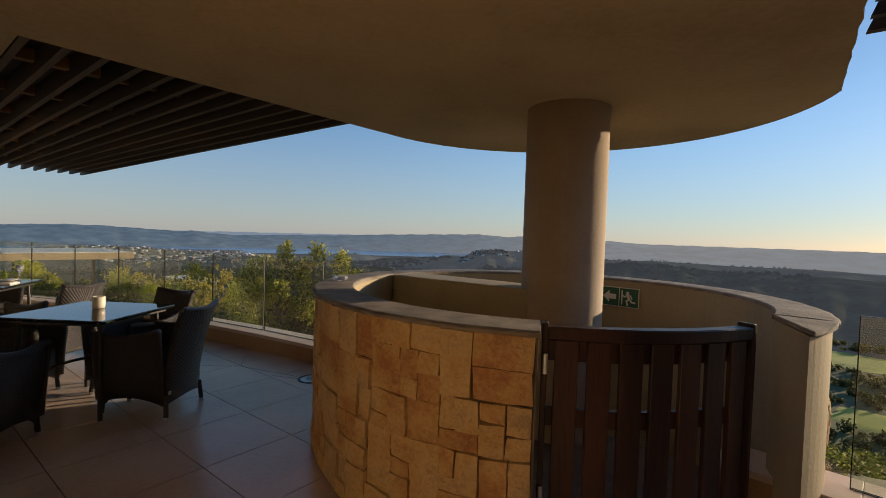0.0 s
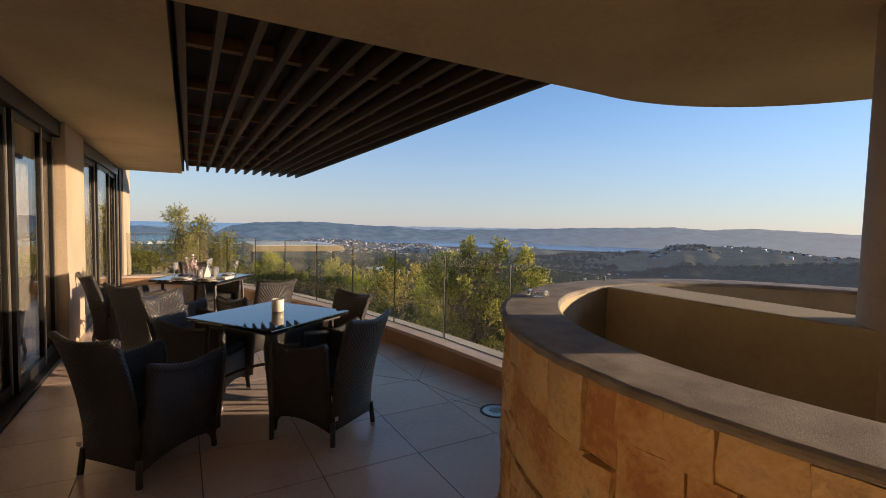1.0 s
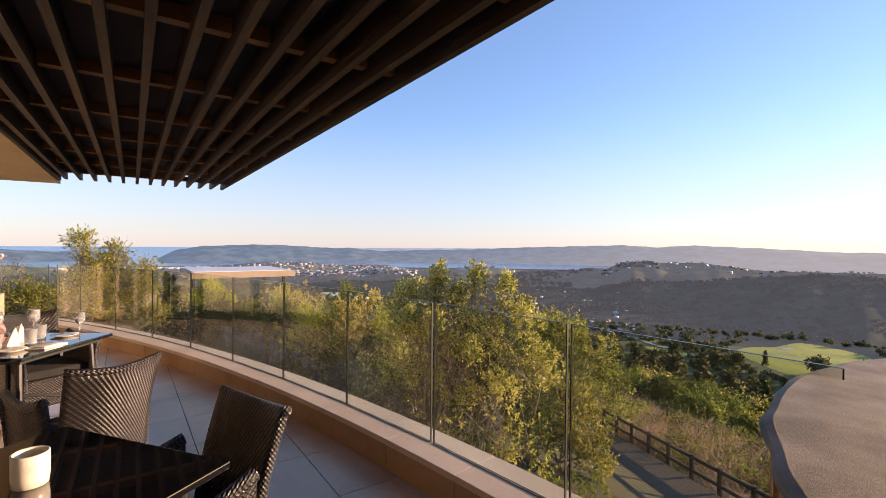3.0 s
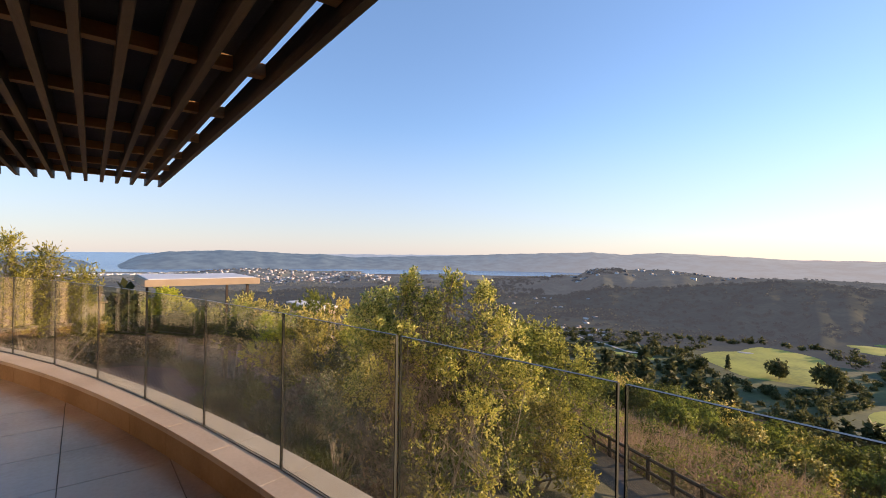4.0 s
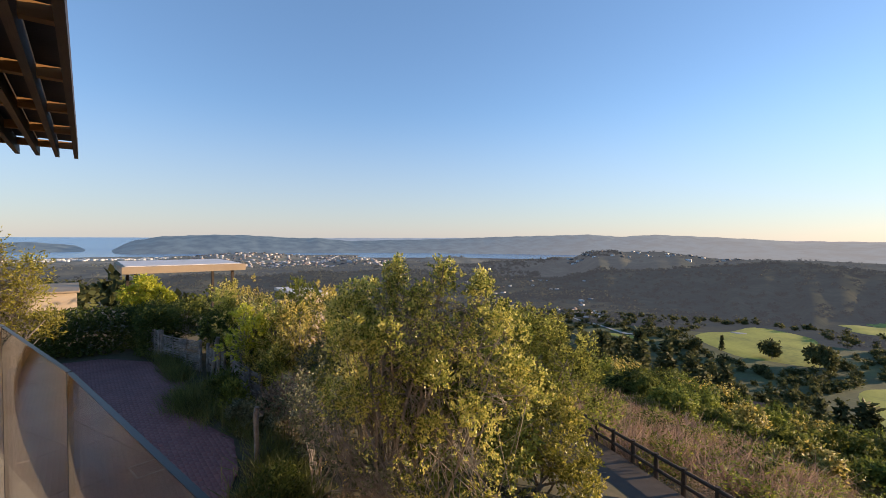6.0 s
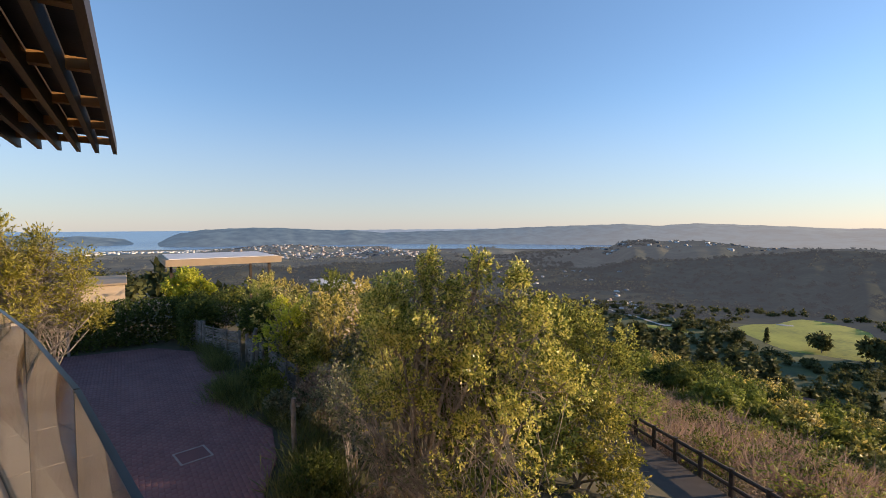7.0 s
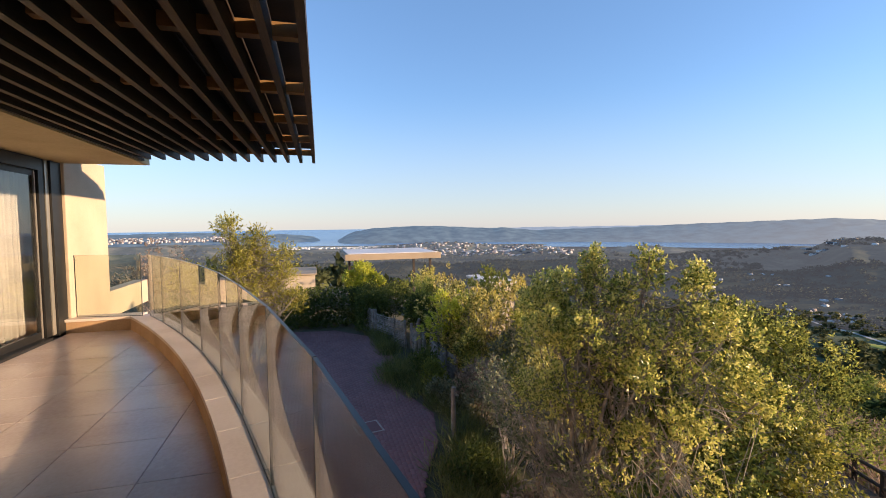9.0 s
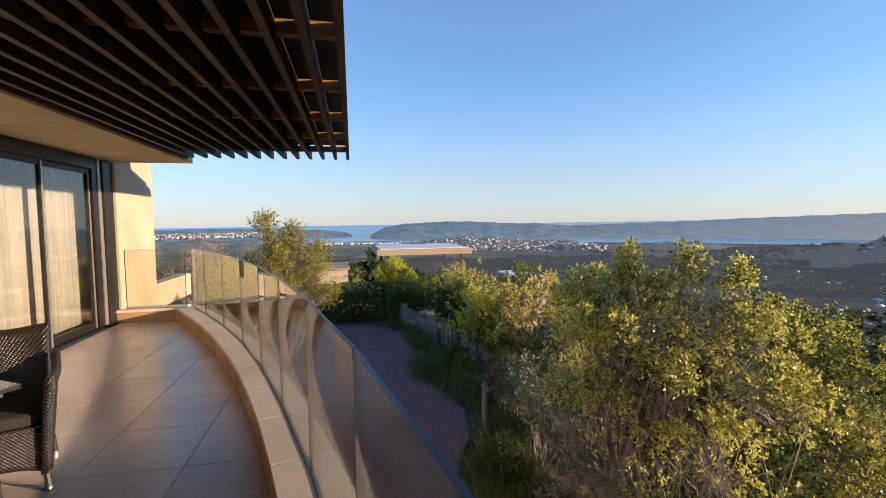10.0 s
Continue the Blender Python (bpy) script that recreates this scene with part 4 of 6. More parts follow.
for x0 in (-0.188, 0.004):
    part("panel", box(x0, 0.0045, -0.09, x0 + 0.184, 0.006, 0.09), SIGN_GREEN, sign)
bm = bmesh.new()
vs = [bm.verts.new((x, 0.0065, z)) for x, z in ((0.165, 0), (0.10, 0.06), (0.10, 0.025), (0.03, 0.025), (0.03, -0.025), (0.10, -0.025), (0.10, -0.06))]
bm.faces.new(vs)
ex = bmesh.ops.extrude_face_region(bm, geom=bm.faces[:])
bmesh.ops.translate(bm, vec=(0, 0.002, 0), verts=[e for e in ex["geom"] if isinstance(e, bmesh.types.BMVert)])
part("arrow", bm, SIGN_WHITE, sign, "white arrow")
bm = bmesh.new()
for line, r in (([(-0.085, 0.045), (-0.085, 0.047)], 0.013), ([(-0.08, 0.028), (-0.1, -0.012)], 0.012), ([(-0.1, -0.012), (-0.075, -0.035), (-0.085, -0.072)], 0.008), ([(-0.1, -0.012), (-0.125, -0.04), (-0.155, -0.045)], 0.008), ([(-0.08, 0.026), (-0.055, 0.005), (-0.04, 0.02)], 0.006), ([(-0.08, 0.026), (-0.115, 0.02), (-0.125, -0.005)], 0.006)):
    for (xa, za), (xb, zb) in zip(line, line[1:]):
        length = math.hypot(xb - xa, zb - za)
        box(-r, 0, -r, length + r, 0.002, r, bm, m=Matrix.Translation((xa, 0.0065, za)) @ Matrix.Rotation(-math.atan2(zb - za, xb - xa), 4, "Y"))
box(-0.035, 0.0065, -0.075, -0.022, 0.0085, 0.07, bm)
part("symbol", bm, SIGN_WHITE, sign, "plain white symbol")


# ---- furniture ----
def sheet(fn, nu, nv, thick):
    """A curved panel of even thickness; fn gives the place for u and v from 0 to 1."""
    bm = bmesh.new()
    g = [[bm.verts.new(fn(i / nu, k / nv)) for k in range(nv + 1)] for i in range(nu + 1)]
    for p, q in zip(g, g[1:]):
        for k in range(nv):
            bm.faces.new((p[k], q[k], q[k + 1], p[k + 1]))
    bmesh.ops.recalc_face_normals(bm, faces=bm.faces[:])
    bmesh.ops.solidify(bm, geom=bm.faces[:], thickness=thick)
    return bm


def wicker_chair():
    c = thing("wicker_armchair", label="dark brown woven wicker armchair with a black cushion", category="chair", group="terrace armchairs")

    def back(u, v):
        x = (u - 0.5) * (0.41 + 0.04 * v ** 1.5)
        bow = 0.06 * (1 - (2 * u - 1) ** 2)
        low = 0.10 + 0.05 * (1 - (2 * u - 1) ** 2)
        z = low + (0.838 - 0.028 * (1 - abs(2 * u - 1) ** 1.6) - low) * v
        lean = 0.015 + (0.125 + 0.025 * abs(2 * u - 1) ** 3) * v ** 2.0
        return (x, -0.235 - lean - bow, z)
    part("backrest", sheet(back, 14, 14, 0.032), WICKER, c, "woven flared backrest", smooth=True)
    bar = [back(u / 14, 1.0) for u in range(15)]
    part("top_roll", tube([(x, y + 0.014, z) for x, y, z in bar], 0.02), WICKER, c, smooth=True)
    for s in (-1, 1):
        def side(u, v, s=s):
            y = -0.245 + 0.505 * u
            low = 0.10 + 0.055 * (1 - (2 * u - 1) ** 2)
            top = 0.632 - 0.028 * math.sin(math.pi * u) ** 1.2 + 0.035 * (1 - u) ** 3
            z = low + (top - low) * v
            return (s * (0.220 + 0.045 * v + 0.012 * math.sin(math.pi * u)), y + 0.012 * v, z)
        part("side_panel", sheet(side, 10, 10, 0.035), WICKER, c, smooth=True)
        roll = [side(u / 10, 1.0) for u in range(11)] + [(s * 0.262, 0.283, 0.58), (s * 0.249, 0.278, 0.45), (s * 0.238, 0.27, 0.3), (s * 0.230, 0.262, 0.13)]
        part("arm_roll", tube([(x - s * 0.014, y, z) for x, y, z in roll], 0.026), WICKER, c, smooth=True)

    def front(u, v):
        low = 0.10 + 0.06 * (1 - (2 * u - 1) ** 2)
        return ((u - 0.5) * 0.44, 0.235 + 0.012 * (1 - (2 * u - 1) ** 2), low + (0.37 - low) * v)
    part("front_panel", sheet(front, 10, 6, 0.03), WICKER, c, smooth=True)
    part("seat", box(-0.23, -0.25, 0.345, 0.23, 0.23, 0.375, w=0.006), WICKER, c)
    part("cushion", bevel(box(-0.225, -0.235, 0.378, 0.225, 0.225, 0.445), 0.022, 3), CUSHION, c, "black seat cushion", smooth=True)
    for x in (-0.205, 0.205):
        for y in (-0.255, 0.235):
            lg = part("leg", tube([(x * 1.06, y * 1.05, 0.02), (x, y, 0.17)], 0.017), METAL_DARK, c)
            part("foot_cap", tube([(x * 1.065, y * 1.055, 0.0), (x * 1.06, y * 1.05, 0.021)], 0.0185), STEEL, lg, "grey foot cap")
    part("maker_plate", box(-0.215, -0.275, 0.19, -0.19, -0.268, 0.215), LINEN, c, "small white plate", at=pose(0, -0.012, 0, 0, 0, 0))
    return c


def facing(x, y, dx, dy):
    return pose(x, y, 0, 0, 0, math.degrees(math.atan2(-dx, dy)))


chair = wicker_chair()
chair.matrix_basis = facing(-3.57, 1.72, -0.83, -0.55)
for x, y, dx, dy in ((-3.585, 0.70, -0.68, 0.73), (-4.55, 1.02, 0.56, 0.83), (-4.13, 1.80, 0.35, -0.94),
                     (-5.60, 1.53, -0.91, -0.42), (-7.33, 1.19, 0.88, 0.42), (-5.64, 0.68, -0.65, 0.75), (-6.55, 0.33, -0.40, 0.92)):
    copy_thing(chair, facing(x, y, dx, dy))


def square_table(size):
    t = thing("square_table", label="square table with a polished black top on slim dark metal legs", category="table", group="terrace tables")
    h = size / 2
    part("tabletop", box(-h, -h, 0.728, h, h, 0.752, w=0.004), GRANITE, t, "polished black top")
    part("top_frame", box(-h + 0.05, -h + 0.05, 0.70, h - 0.05, h - 0.05, 0.727), METAL_DARK, t)
    k = h - 0.10
    for sx in (-1, 1):
        for sy in (-1, 1):
            part("leg", tube([(sx * k * 1.09, sy * k * 1.09, 0.0), (sx * k, sy * k, 0.70)], 0.0165), METAL_DARK, t)
            pts = []
            for i in range(9):
                u = i / 8
                pts.append((sx * k * (1.04 - 1.0 * u), sy * k * (1.04 - 1.0 * u), 0.24 + 0.13 * math.sin(u * math.pi / 2)))
            part("arched_brace", tube(pts, 0.0115), METAL_DARK, t)
    part("brace_hub", tube([(0, 0, 0.35), (0, 0, 0.39)], 0.05, sides=16), METAL_DARK, t)
    return t


table = square_table(0.82)
table.matrix_basis = pose(-4.03, 1.447, 0, 0, 0, 35.5)
copy_thing(table, pose(-6.65, 1.09, 0, 0, 0, 57))

# candle holder
candle = thing("candle_holder", (-4.10, 1.50, 0.752), label="small cream ceramic candle holder on a black table", category="candle")
part("cup", lathe([(0.030, 0.0), (0.043, 0.004), (0.046, 0.03), (0.046, 0.098), (0.043, 0.100), (0.039, 0.097), (0.038, 0.06), (0.001, 0.058)], sides=28), CERAMIC, candle, smooth=True)
part("wax", lathe([(0.036, 0.0585), (0.036, 0.070), (0.002, 0.071)], sides=20), LINEN, candle, "white wax")

# table setting on the far table
TZ = 0.752


def goblet(x, y, s=1.0):
    g = thing("wine_glass", (x, y, TZ), label="clear stemmed wine glass on a black table", category="glass", group="table glasses")
    part("foot", lathe([(0.032 * s, 0), (0.032 * s, 0.003), (0.005, 0.007)], sides=18), GLASSWARE, g, smooth=True)
    part("stem", lathe([(0.004, 0.006), (0.004, 0.08 * s), (0.006, 0.09 * s)], sides=10), GLASSWARE, g, smooth=True)
    part("bowl", lathe([(0.006, 0.091 * s), (0.03 * s, 0.11 * s), (0.037 * s, 0.14 * s), (0.034 * s, 0.19 * s), (0.032 * s, 0.19 * s), (0.035 * s, 0.14 * s), (0.004, 0.096 * s)], sides=20), GLASSWARE, g, smooth=True)
    return g


for x, y, s in ((-6.55, 0.78, 1.0), (-6.98, 1.16, 1.05), (-6.78, 1.45, 0.95), (-6.95, 0.96, 1.0)):
    goblet(x, y, s)


def folded_napkin(x, y, turn):
    n = thing("napkin", (x, y, TZ), turn, "white folded cloth napkin on a black table", "napkin", "napkins")
    part("fold", bevel(box(-0.10, -0.06, 0.0, 0.10, 0.06, 0.010), 0.004), LINEN, n, smooth=True)
    part("flap", bevel(box(-0.095, -0.055, 0.0105, 0.06, 0.05, 0.018), 0.003), LINEN, n, smooth=True)


def side_plate(x, y):
    p = thing("side_plate", (x, y, TZ), label="white side plate on a black table", category="plate", group="plates")
    part("plate", lathe([(0.05, 0.0), (0.055, 0.004), (0.088, 0.014), (0.088, 0.016), (0.052, 0.007), (0.001, 0.006)], sides=28), CERAMIC, p, smooth=True)
    k = part("knife", box(-0.09, -0.006, 0.0172, 0.10, 0.006, 0.0195), STEEL, p, "steel butter knife")


def shaker(x, y, mat, label):
    s = thing("shaker", (x, y, TZ), label=label, category="shaker", group="salt and pepper")
    part("body", lathe([(0.018, 0), (0.02, 0.01), (0.016, 0.055), (0.017, 0.06)], sides=16), CLEAR, s, smooth=True)
    part("filling", lathe([(0.016, 0.002), (0.016, 0.035)], sides=12), mat, s)
    part("lid", lathe([(0.017, 0.0605), (0.016, 0.075), (0.008, 0.08)], sides=16), STEEL, s, "steel lid", smooth=True)


folded_napkin(-6.50, 0.86, 57), folded_napkin(-6.42, 1.30, 147)
side_plate(-6.80, 1.36), side_plate(-6.36, 1.12), side_plate(-7.0, 1.0)
shaker(-6.64, 1.06, CERAMIC, "glass salt shaker with a steel lid")
shaker(-6.69, 1.10, BUTT, "glass pepper shaker with a steel lid")


def tumbler(x, y):
    t = thing("tumbler", (x, y, TZ), label="short clear glass tumbler on a black table", category="glass", group="table tumblers")
    part("wall", lathe([(0.030, 0.0), (0.034, 0.004), (0.037, 0.105), (0.035, 0.105), (0.031, 0.014), (0.002, 0.012)], sides=24), GLASSWARE, t, smooth=True)


tumbler(-6.60, 1.19), tumbler(-6.78, 1.22), tumbler(-6.46, 1.03)


def cruet(x, y, h):
    b = thing("water_bottle", (x, y, TZ), label="rose-tinted glass bottle on a black table", category="bottle", group="table bottles")
    part("glass_body", lathe([(0.030, 0), (0.034, 0.008), (0.034, 0.55 * h), (0.026, 0.68 * h), (0.013, 0.78 * h), (0.012, 0.95 * h), (0.015, h)], sides=20), ROSE_GLASS, b, smooth=True)
    part("cap", lathe([(0.0155, h + 0.0005), (0.0155, h + 0.018)], sides=14), STEEL, b, "steel cap")


cruet(-6.93, 0.90, 0.20), cruet(-6.86, 0.97, 0.24), cruet(-6.79, 1.0, 0.17)


def standing_napkin(x, y, turn):
    n = thing("standing_napkin", (x, y, TZ), turn, "white linen napkin folded to stand in a point", "napkin", "napkins")
    bm = bmesh.new()
    ring = [bm.verts.new((0.05 * math.cos(0.785 * k) * (1 if k % 2 else 0.72), 0.05 * math.sin(0.785 * k) * (1 if k % 2 else 0.72), 0)) for k in range(8)]
    mid = [bm.verts.new((v.co.x * 0.62 + 0.006, v.co.y * 0.62, 0.06)) for v in ring]
    tip = bm.verts.new((0.02, 0, 0.135))
    bm.faces.new(ring[::-1])
    for k in range(8):
        bm.faces.new((ring[k], ring[(k + 1) % 8], mid[(k + 1) % 8], mid[k])), bm.faces.new((mid[k], mid[(k + 1) % 8], tip))
    part("cone", bm, LINEN, n)


standing_napkin(-6.72, 1.12, 20), standing_napkin(-6.55, 1.10, 110)
card = thing("menu_card", (-6.86, 1.10, TZ), 30, "small folded white card standing on a table", "card")
for s in (-1, 1):
    part("leaf", box(-0.04, -0.001, 0, 0.04, 0.001, 0.09), LINEN, card, at=pose(0, s * 0.017, 0, s * 10, 0, 0))

# ashtray on the well's cap
ash = thing("ashtray", (-2.36, 2.585, 1.0735), 20, "faceted clear glass ashtray with cigarette ends on a cement cap", "ashtray")
ring8 = lambda r, z: [(r * math.cos(radians(45 * k + 22.5)), r * math.sin(radians(45 * k + 22.5)), z) for k in range(8)]
bm = bmesh.new()
loops = [[bm.verts.new(p) for p in ring8(r, z)] for r, z in ((0.046, 0.0), (0.060, 0.009), (0.058, 0.032), (0.049, 0.032), (0.038, 0.011))]
for p, q in zip(loops, loops[1:]):
    for k in range(8):
        bm.faces.new((p[k], p[(k + 1) % 8], q[(k + 1) % 8], q[k]))
bm.faces.new(loops[0][::-1]), bm.faces.new(loops[-1])
part("bowl", bm, GLASSWARE, ash)
for i in range(5):
    a = 1.3 * i
    part("cigarette_end", tube([(0.022 * math.cos(a), 0.022 * math.sin(a), 0.017 + 0.003 * i), (0.022 * math.cos(a) + 0.026 * math.cos(a * 2.3), 0.022 * math.sin(a) + 0.026 * math.sin(a * 2.3), 0.02 + 0.002 * i)], 0.004), BUTT, ash, "orange-brown cigarette end")

# floor drain
drain = thing("floor_drain", (-3.25, 3.0, 0.0), label="round dark metal drain cover set in the tiles", category="drain")
part("rim", lathe([(0.132, 0.0), (0.132, 0.006), (0.112, 0.007), (0.112, 0.0)], sides=40), METAL_DARK, drain, "dark recessed rim", smooth=False)
part("cover", lathe([(0.111, 0.001), (0.110, 0.0045), (0.10, 0.0052), (0.002, 0.0055)], sides=40), STEEL, drain, "worn steel cover")
bm = bmesh.new()
for i in range(-3, 4):
    for k in range(-2, 3):
        hx0, hy0 = i * 0.026 + (0.013 if k % 2 else 0), k * 0.0235
        if math.hypot(hx0, hy0) < 0.066:
            q = lathe([(0.0088, 0.005), (0.0088, 0.0062), (0.001, 0.0062)], sides=10)
            bmesh.ops.translate(q, vec=(hx0, hy0, 0), verts=q.verts)
            merge(bm, q)
part("drain_holes", bm, JOINT, drain, "cluster of small dark holes")

# ---- plants ----
gen = np.random.default_rng(3)


def unit(v):
    return v / np.maximum(np.linalg.norm(v, axis=-1, keepdims=True), 1e-6)


def leaves(p, d, length, width, spread, per, shoot=0.0, flat=0.0):
    """Diamond leaves, so many along each shoot that starts at p and points along d; flat ones lie on the crown's skin."""
    n = len(p)
    P, O = np.repeat(p, per, 0), np.repeat(d, per, 0)
    P = P + O * gen.uniform(0, 1, (n * per, 1)) * shoot
    D = unit(O * (1 - 0.7 * flat) + spread * (1 + flat) * gen.normal(size=(n * per, 3)))
    S = unit(np.cross(D, gen.normal(size=(n * per, 3)) + 3 * flat * O))
    L = length * gen.uniform(0.6, 1.25, (n * per, 1))
    W = width * gen.uniform(0.7, 1.2, (n * per, 1))
    P = P + D * L * gen.uniform(-0.3, 0.4, (n * per, 1))
    N = np.cross(D, S)
    v = np.stack([P, P + D * L * 0.5 + S * W * 0.5 + N * W * 0.12, P + D * L, P + D * L * 0.5 - S * W * 0.5 + N * W * 0.12], 1)
    return v.reshape(-1, 3)


def crown_points(blobs, n, hollow=0.55):
    vol = np.array([b[3] * b[4] * b[5] for b in blobs]) ** 0.75
    pick = gen.choice(len(blobs), n, p=vol / vol.sum())
    B = np.array(blobs)[pick]
    u = unit(gen.normal(size=(n, 3)))
    lump = 1 + 0.16 * np.sin(5 * u[:, :1] + 7 * u[:, 1:2] + pick[:, None]) * np.cos(6 * u[:, 2:3] + pick[:, None])
    r = (hollow + (1 - hollow) * gen.uniform(0, 1, (n, 1)) ** 0.5) * lump
    p = B[:, :3] + u * r * B[:, 3:6]
    return p, unit(u / B[:, 3:6] + np.array([0, 0, 0.35]))


def leaf_mesh(name, v, mat, out=None, soft=0.7):
    """Leaves as single quads; out, one direction a leaf, rounds the shading of a crown seen from afar."""
    me = raw_mesh(name, v, np.arange(len(v)).reshape(-1, 4), mat)
    if out is not None:
        q = np.asarray(v, np.float32).reshape(-1, 4, 3)
        n = unit(np.cross(q[:, 2] - q[:, 0], q[:, 3] - q[:, 1]))
        n = n * np.sign(np.sum(n * out, 1, keepdims=True) + 1e-9)
        n = unit((1 - soft) * n + soft * out)
        me.polygons.foreach_set("use_smooth", np.ones(len(q), bool))
        me.normals_split_custom_set_from_vertices(np.repeat(n, 4, 0))
    return me


def plant(name, label, category, base, blobs, n, per, length, width, mat, stems=5, stem_r=0.05, group="", hollow=0.55, twigs=60, seed=0, clumps=26, shoot=0.0, flat=0.0, size=(0.13, 0.27), tall=(1.1, 2.0), up=0.5, spread=0.75, bare=-99.0, forks=(), soft=0.0):
    """A plant with stems that fork into its crown's clumps, and many small leaves."""
    rnd = random.Random(seed + 11)
    t = thing(name, base, label=label, category=category, group=group)
    b = Vector(base)
    wood = bmesh.new()
    ends = []
    for i in range(max(stems, len(blobs))):
        c = Vector(blobs[i % len(blobs)][:3]) - b
        off = Vector((rnd.uniform(-0.25, 0.25), rnd.uniform(-0.25, 0.25), 0)) * min(1, stem_r * 12)
        fork = off + Vector((c.x * 0.35 + rnd.uniform(-0.1, 0.1), c.y * 0.35, c.z * 0.45))
        tube([off, off * 1.2 + fork * 0.4, fork, fork * 0.4 + c * 0.6, c + Vector((rnd.uniform(-0.2, 0.2), rnd.uniform(-0.2, 0.2), 0.2))], stem_r * rnd.uniform(0.7, 1.1), wood, 6, 0.35)
        ends.append((fork, c))
    for k in range(twigs):
        f, c = rnd.choice(ends)
        bl = rnd.choice(blobs)
        goal = Vector(bl[:3]) - b + Vector((rnd.uniform(-1, 1) * bl[3], rnd.uniform(-1, 1) * bl[4], rnd.uniform(-0.6, 0.95) * bl[5])) * 0.85
        start = f.lerp(c, rnd.uniform(0.2, 1))
        midp = start.lerp(goal, 0.5) + Vector((0, 0, rnd.uniform(-0.1, 0.15)))
        tube([start, midp, goal], stem_r * 0.26, wood, 4, 0.3)
    for line, r in forks:
        tube([Vector(q) - b for q in line], r, wood, 8, 0.3)
    part("trunk", wood, BARK, t, "grey-brown stems")
    sub = []
    for bl in blobs:
        k = max(9, int(clumps * (bl[3] * bl[4] * bl[5]) ** (2 / 3)))
        u = unit(gen.normal(size=(k, 3)) + np.array([0, 0, 0.25]))
        q = np.array(bl[:3]) + u * np.array(bl[3:6]) * gen.uniform(0.5, 1.0, (k, 1))
        for w in q:
            r = gen.uniform(*size) * (bl[3] * bl[4] * bl[5]) ** (1 / 6)
            sub.append((*w, r, r, r * gen.uniform(*tall)))
    p, d = crown_points(sub, n, hollow)
    keep = gen.uniform(size=n) < np.where(p[:, 2] < bare, 0.42, 1.0)
    p, d = p[keep], d[keep]
    d = unit(d + np.array([0, 0, up]))
    v = leaves(p, d, length, width, spread, per, shoot, flat) - np.array(base)
    ob = new("crown", leaf_mesh("crown", v, mat, np.repeat(d, per, 0), soft) if soft else leaf_mesh("crown", v, mat))
    ob.parent = t
    return t


plant("coastal_shrub", "large olive-green leafy shrub lit by low sun below the terrace", "shrub", (-11.7, 8.1, -4.4),
      [(-11.69, 7.16, 0.1, 0.48, 0.46, 0.4), (-11.46, 7.41, 0.19, 0.51, 0.48, 0.47), (-11.3, 7.6, 0.1, 0.51, 0.48, 0.5), (-10.9, 8.04, 0.05, 0.48, 0.46, 0.45), (-10.7, 8.26, 0.04, 0.56, 0.53, 0.6), (-10.54, 8.44, 0.52, 0.25, 0.24, 0.5), (-10.5, 8.48, 0.75, 0.16, 0.16, 0.35), (-11.13, 7.78, 0.5, 0.22, 0.22, 0.48), (-11.1, 7.8, 0.7, 0.14, 0.14, 0.3), (-10.06, 8.98, 0.4, 0.24, 0.23, 0.42),
       (-10.52, 8.46, -0.41, 0.64, 0.61, 0.59), (-10.1, 8.93, 0.2, 0.42, 0.4, 0.68), (-9.99, 9.06, -0.64, 0.72, 0.68, 0.72), (-9.72, 9.36, -0.26, 0.4, 0.38, 0.6), (-9.45, 9.66, -1.4, 0.55, 0.53, 0.66), (-11.12, 6.94, -0.34, 0.53, 0.51, 0.35),
       (-10.98, 7.09, -0.43, 0.51, 0.49, 0.39), (-10.65, 7.46, -0.46, 0.52, 0.5, 0.43), (-10.26, 7.89, -1.01, 0.54, 0.51, 0.44), (-9.77, 8.44, -1.79, 0.67, 0.64, 0.56), (-9.38, 8.88, -3.08, 0.74, 0.7, 0.68), (-9.78, 8.44, -3.63, 0.7, 0.66, 0.58),
       (-10.27, 7.88, -2.08, 0.56, 0.53, 0.4), (-10.79, 7.3, -1.4, 0.51, 0.49, 0.34), (-10.27, 7.89, -3.19, 0.53, 0.51, 0.43), (-10.72, 7.39, -2.41, 0.56, 0.53, 0.42), (-11.12, 6.93, -1.28, 0.52, 0.5, 0.36)],
      4700, 10, 0.064, 0.036, LEAF_SHRUB, 23, 0.04, hollow=0.5, twigs=300, clumps=18, shoot=0.12, size=(0.12, 0.26), tall=(1.0, 1.9), up=0.7, spread=0.8, bare=-1.7,
      forks=[([(-11.1, 7.15, -4.5), (-10.85, 7.35, -3.3), (-10.72, 7.5, -2.6), (-10.62, 7.75, -1.4), (-10.5, 8.2, -0.2)], 0.062), ([(-11.15, 7.2, -4.5), (-10.95, 7.3, -3.2), (-10.9, 7.3, -2.3), (-10.95, 7.35, -1.2), (-11.0, 7.6, -0.1)], 0.05),
             ([(-10.72, 7.5, -2.6), (-10.45, 7.75, -1.9), (-10.2, 8.15, -0.9), (-10.1, 8.7, 0.0)], 0.036), ([(-10.9, 7.3, -2.3), (-11.15, 7.05, -1.6), (-11.4, 6.95, -0.6)], 0.032), ([(-10.4, 8.0, -4.5), (-10.1, 8.2, -3.2), (-9.9, 8.5, -2.2), (-9.8, 9.0, -1.0)], 0.045), ([(-9.95, 8.4, -2.4), (-10.25, 8.2, -1.6), (-10.4, 8.3, -0.8)], 0.028)])
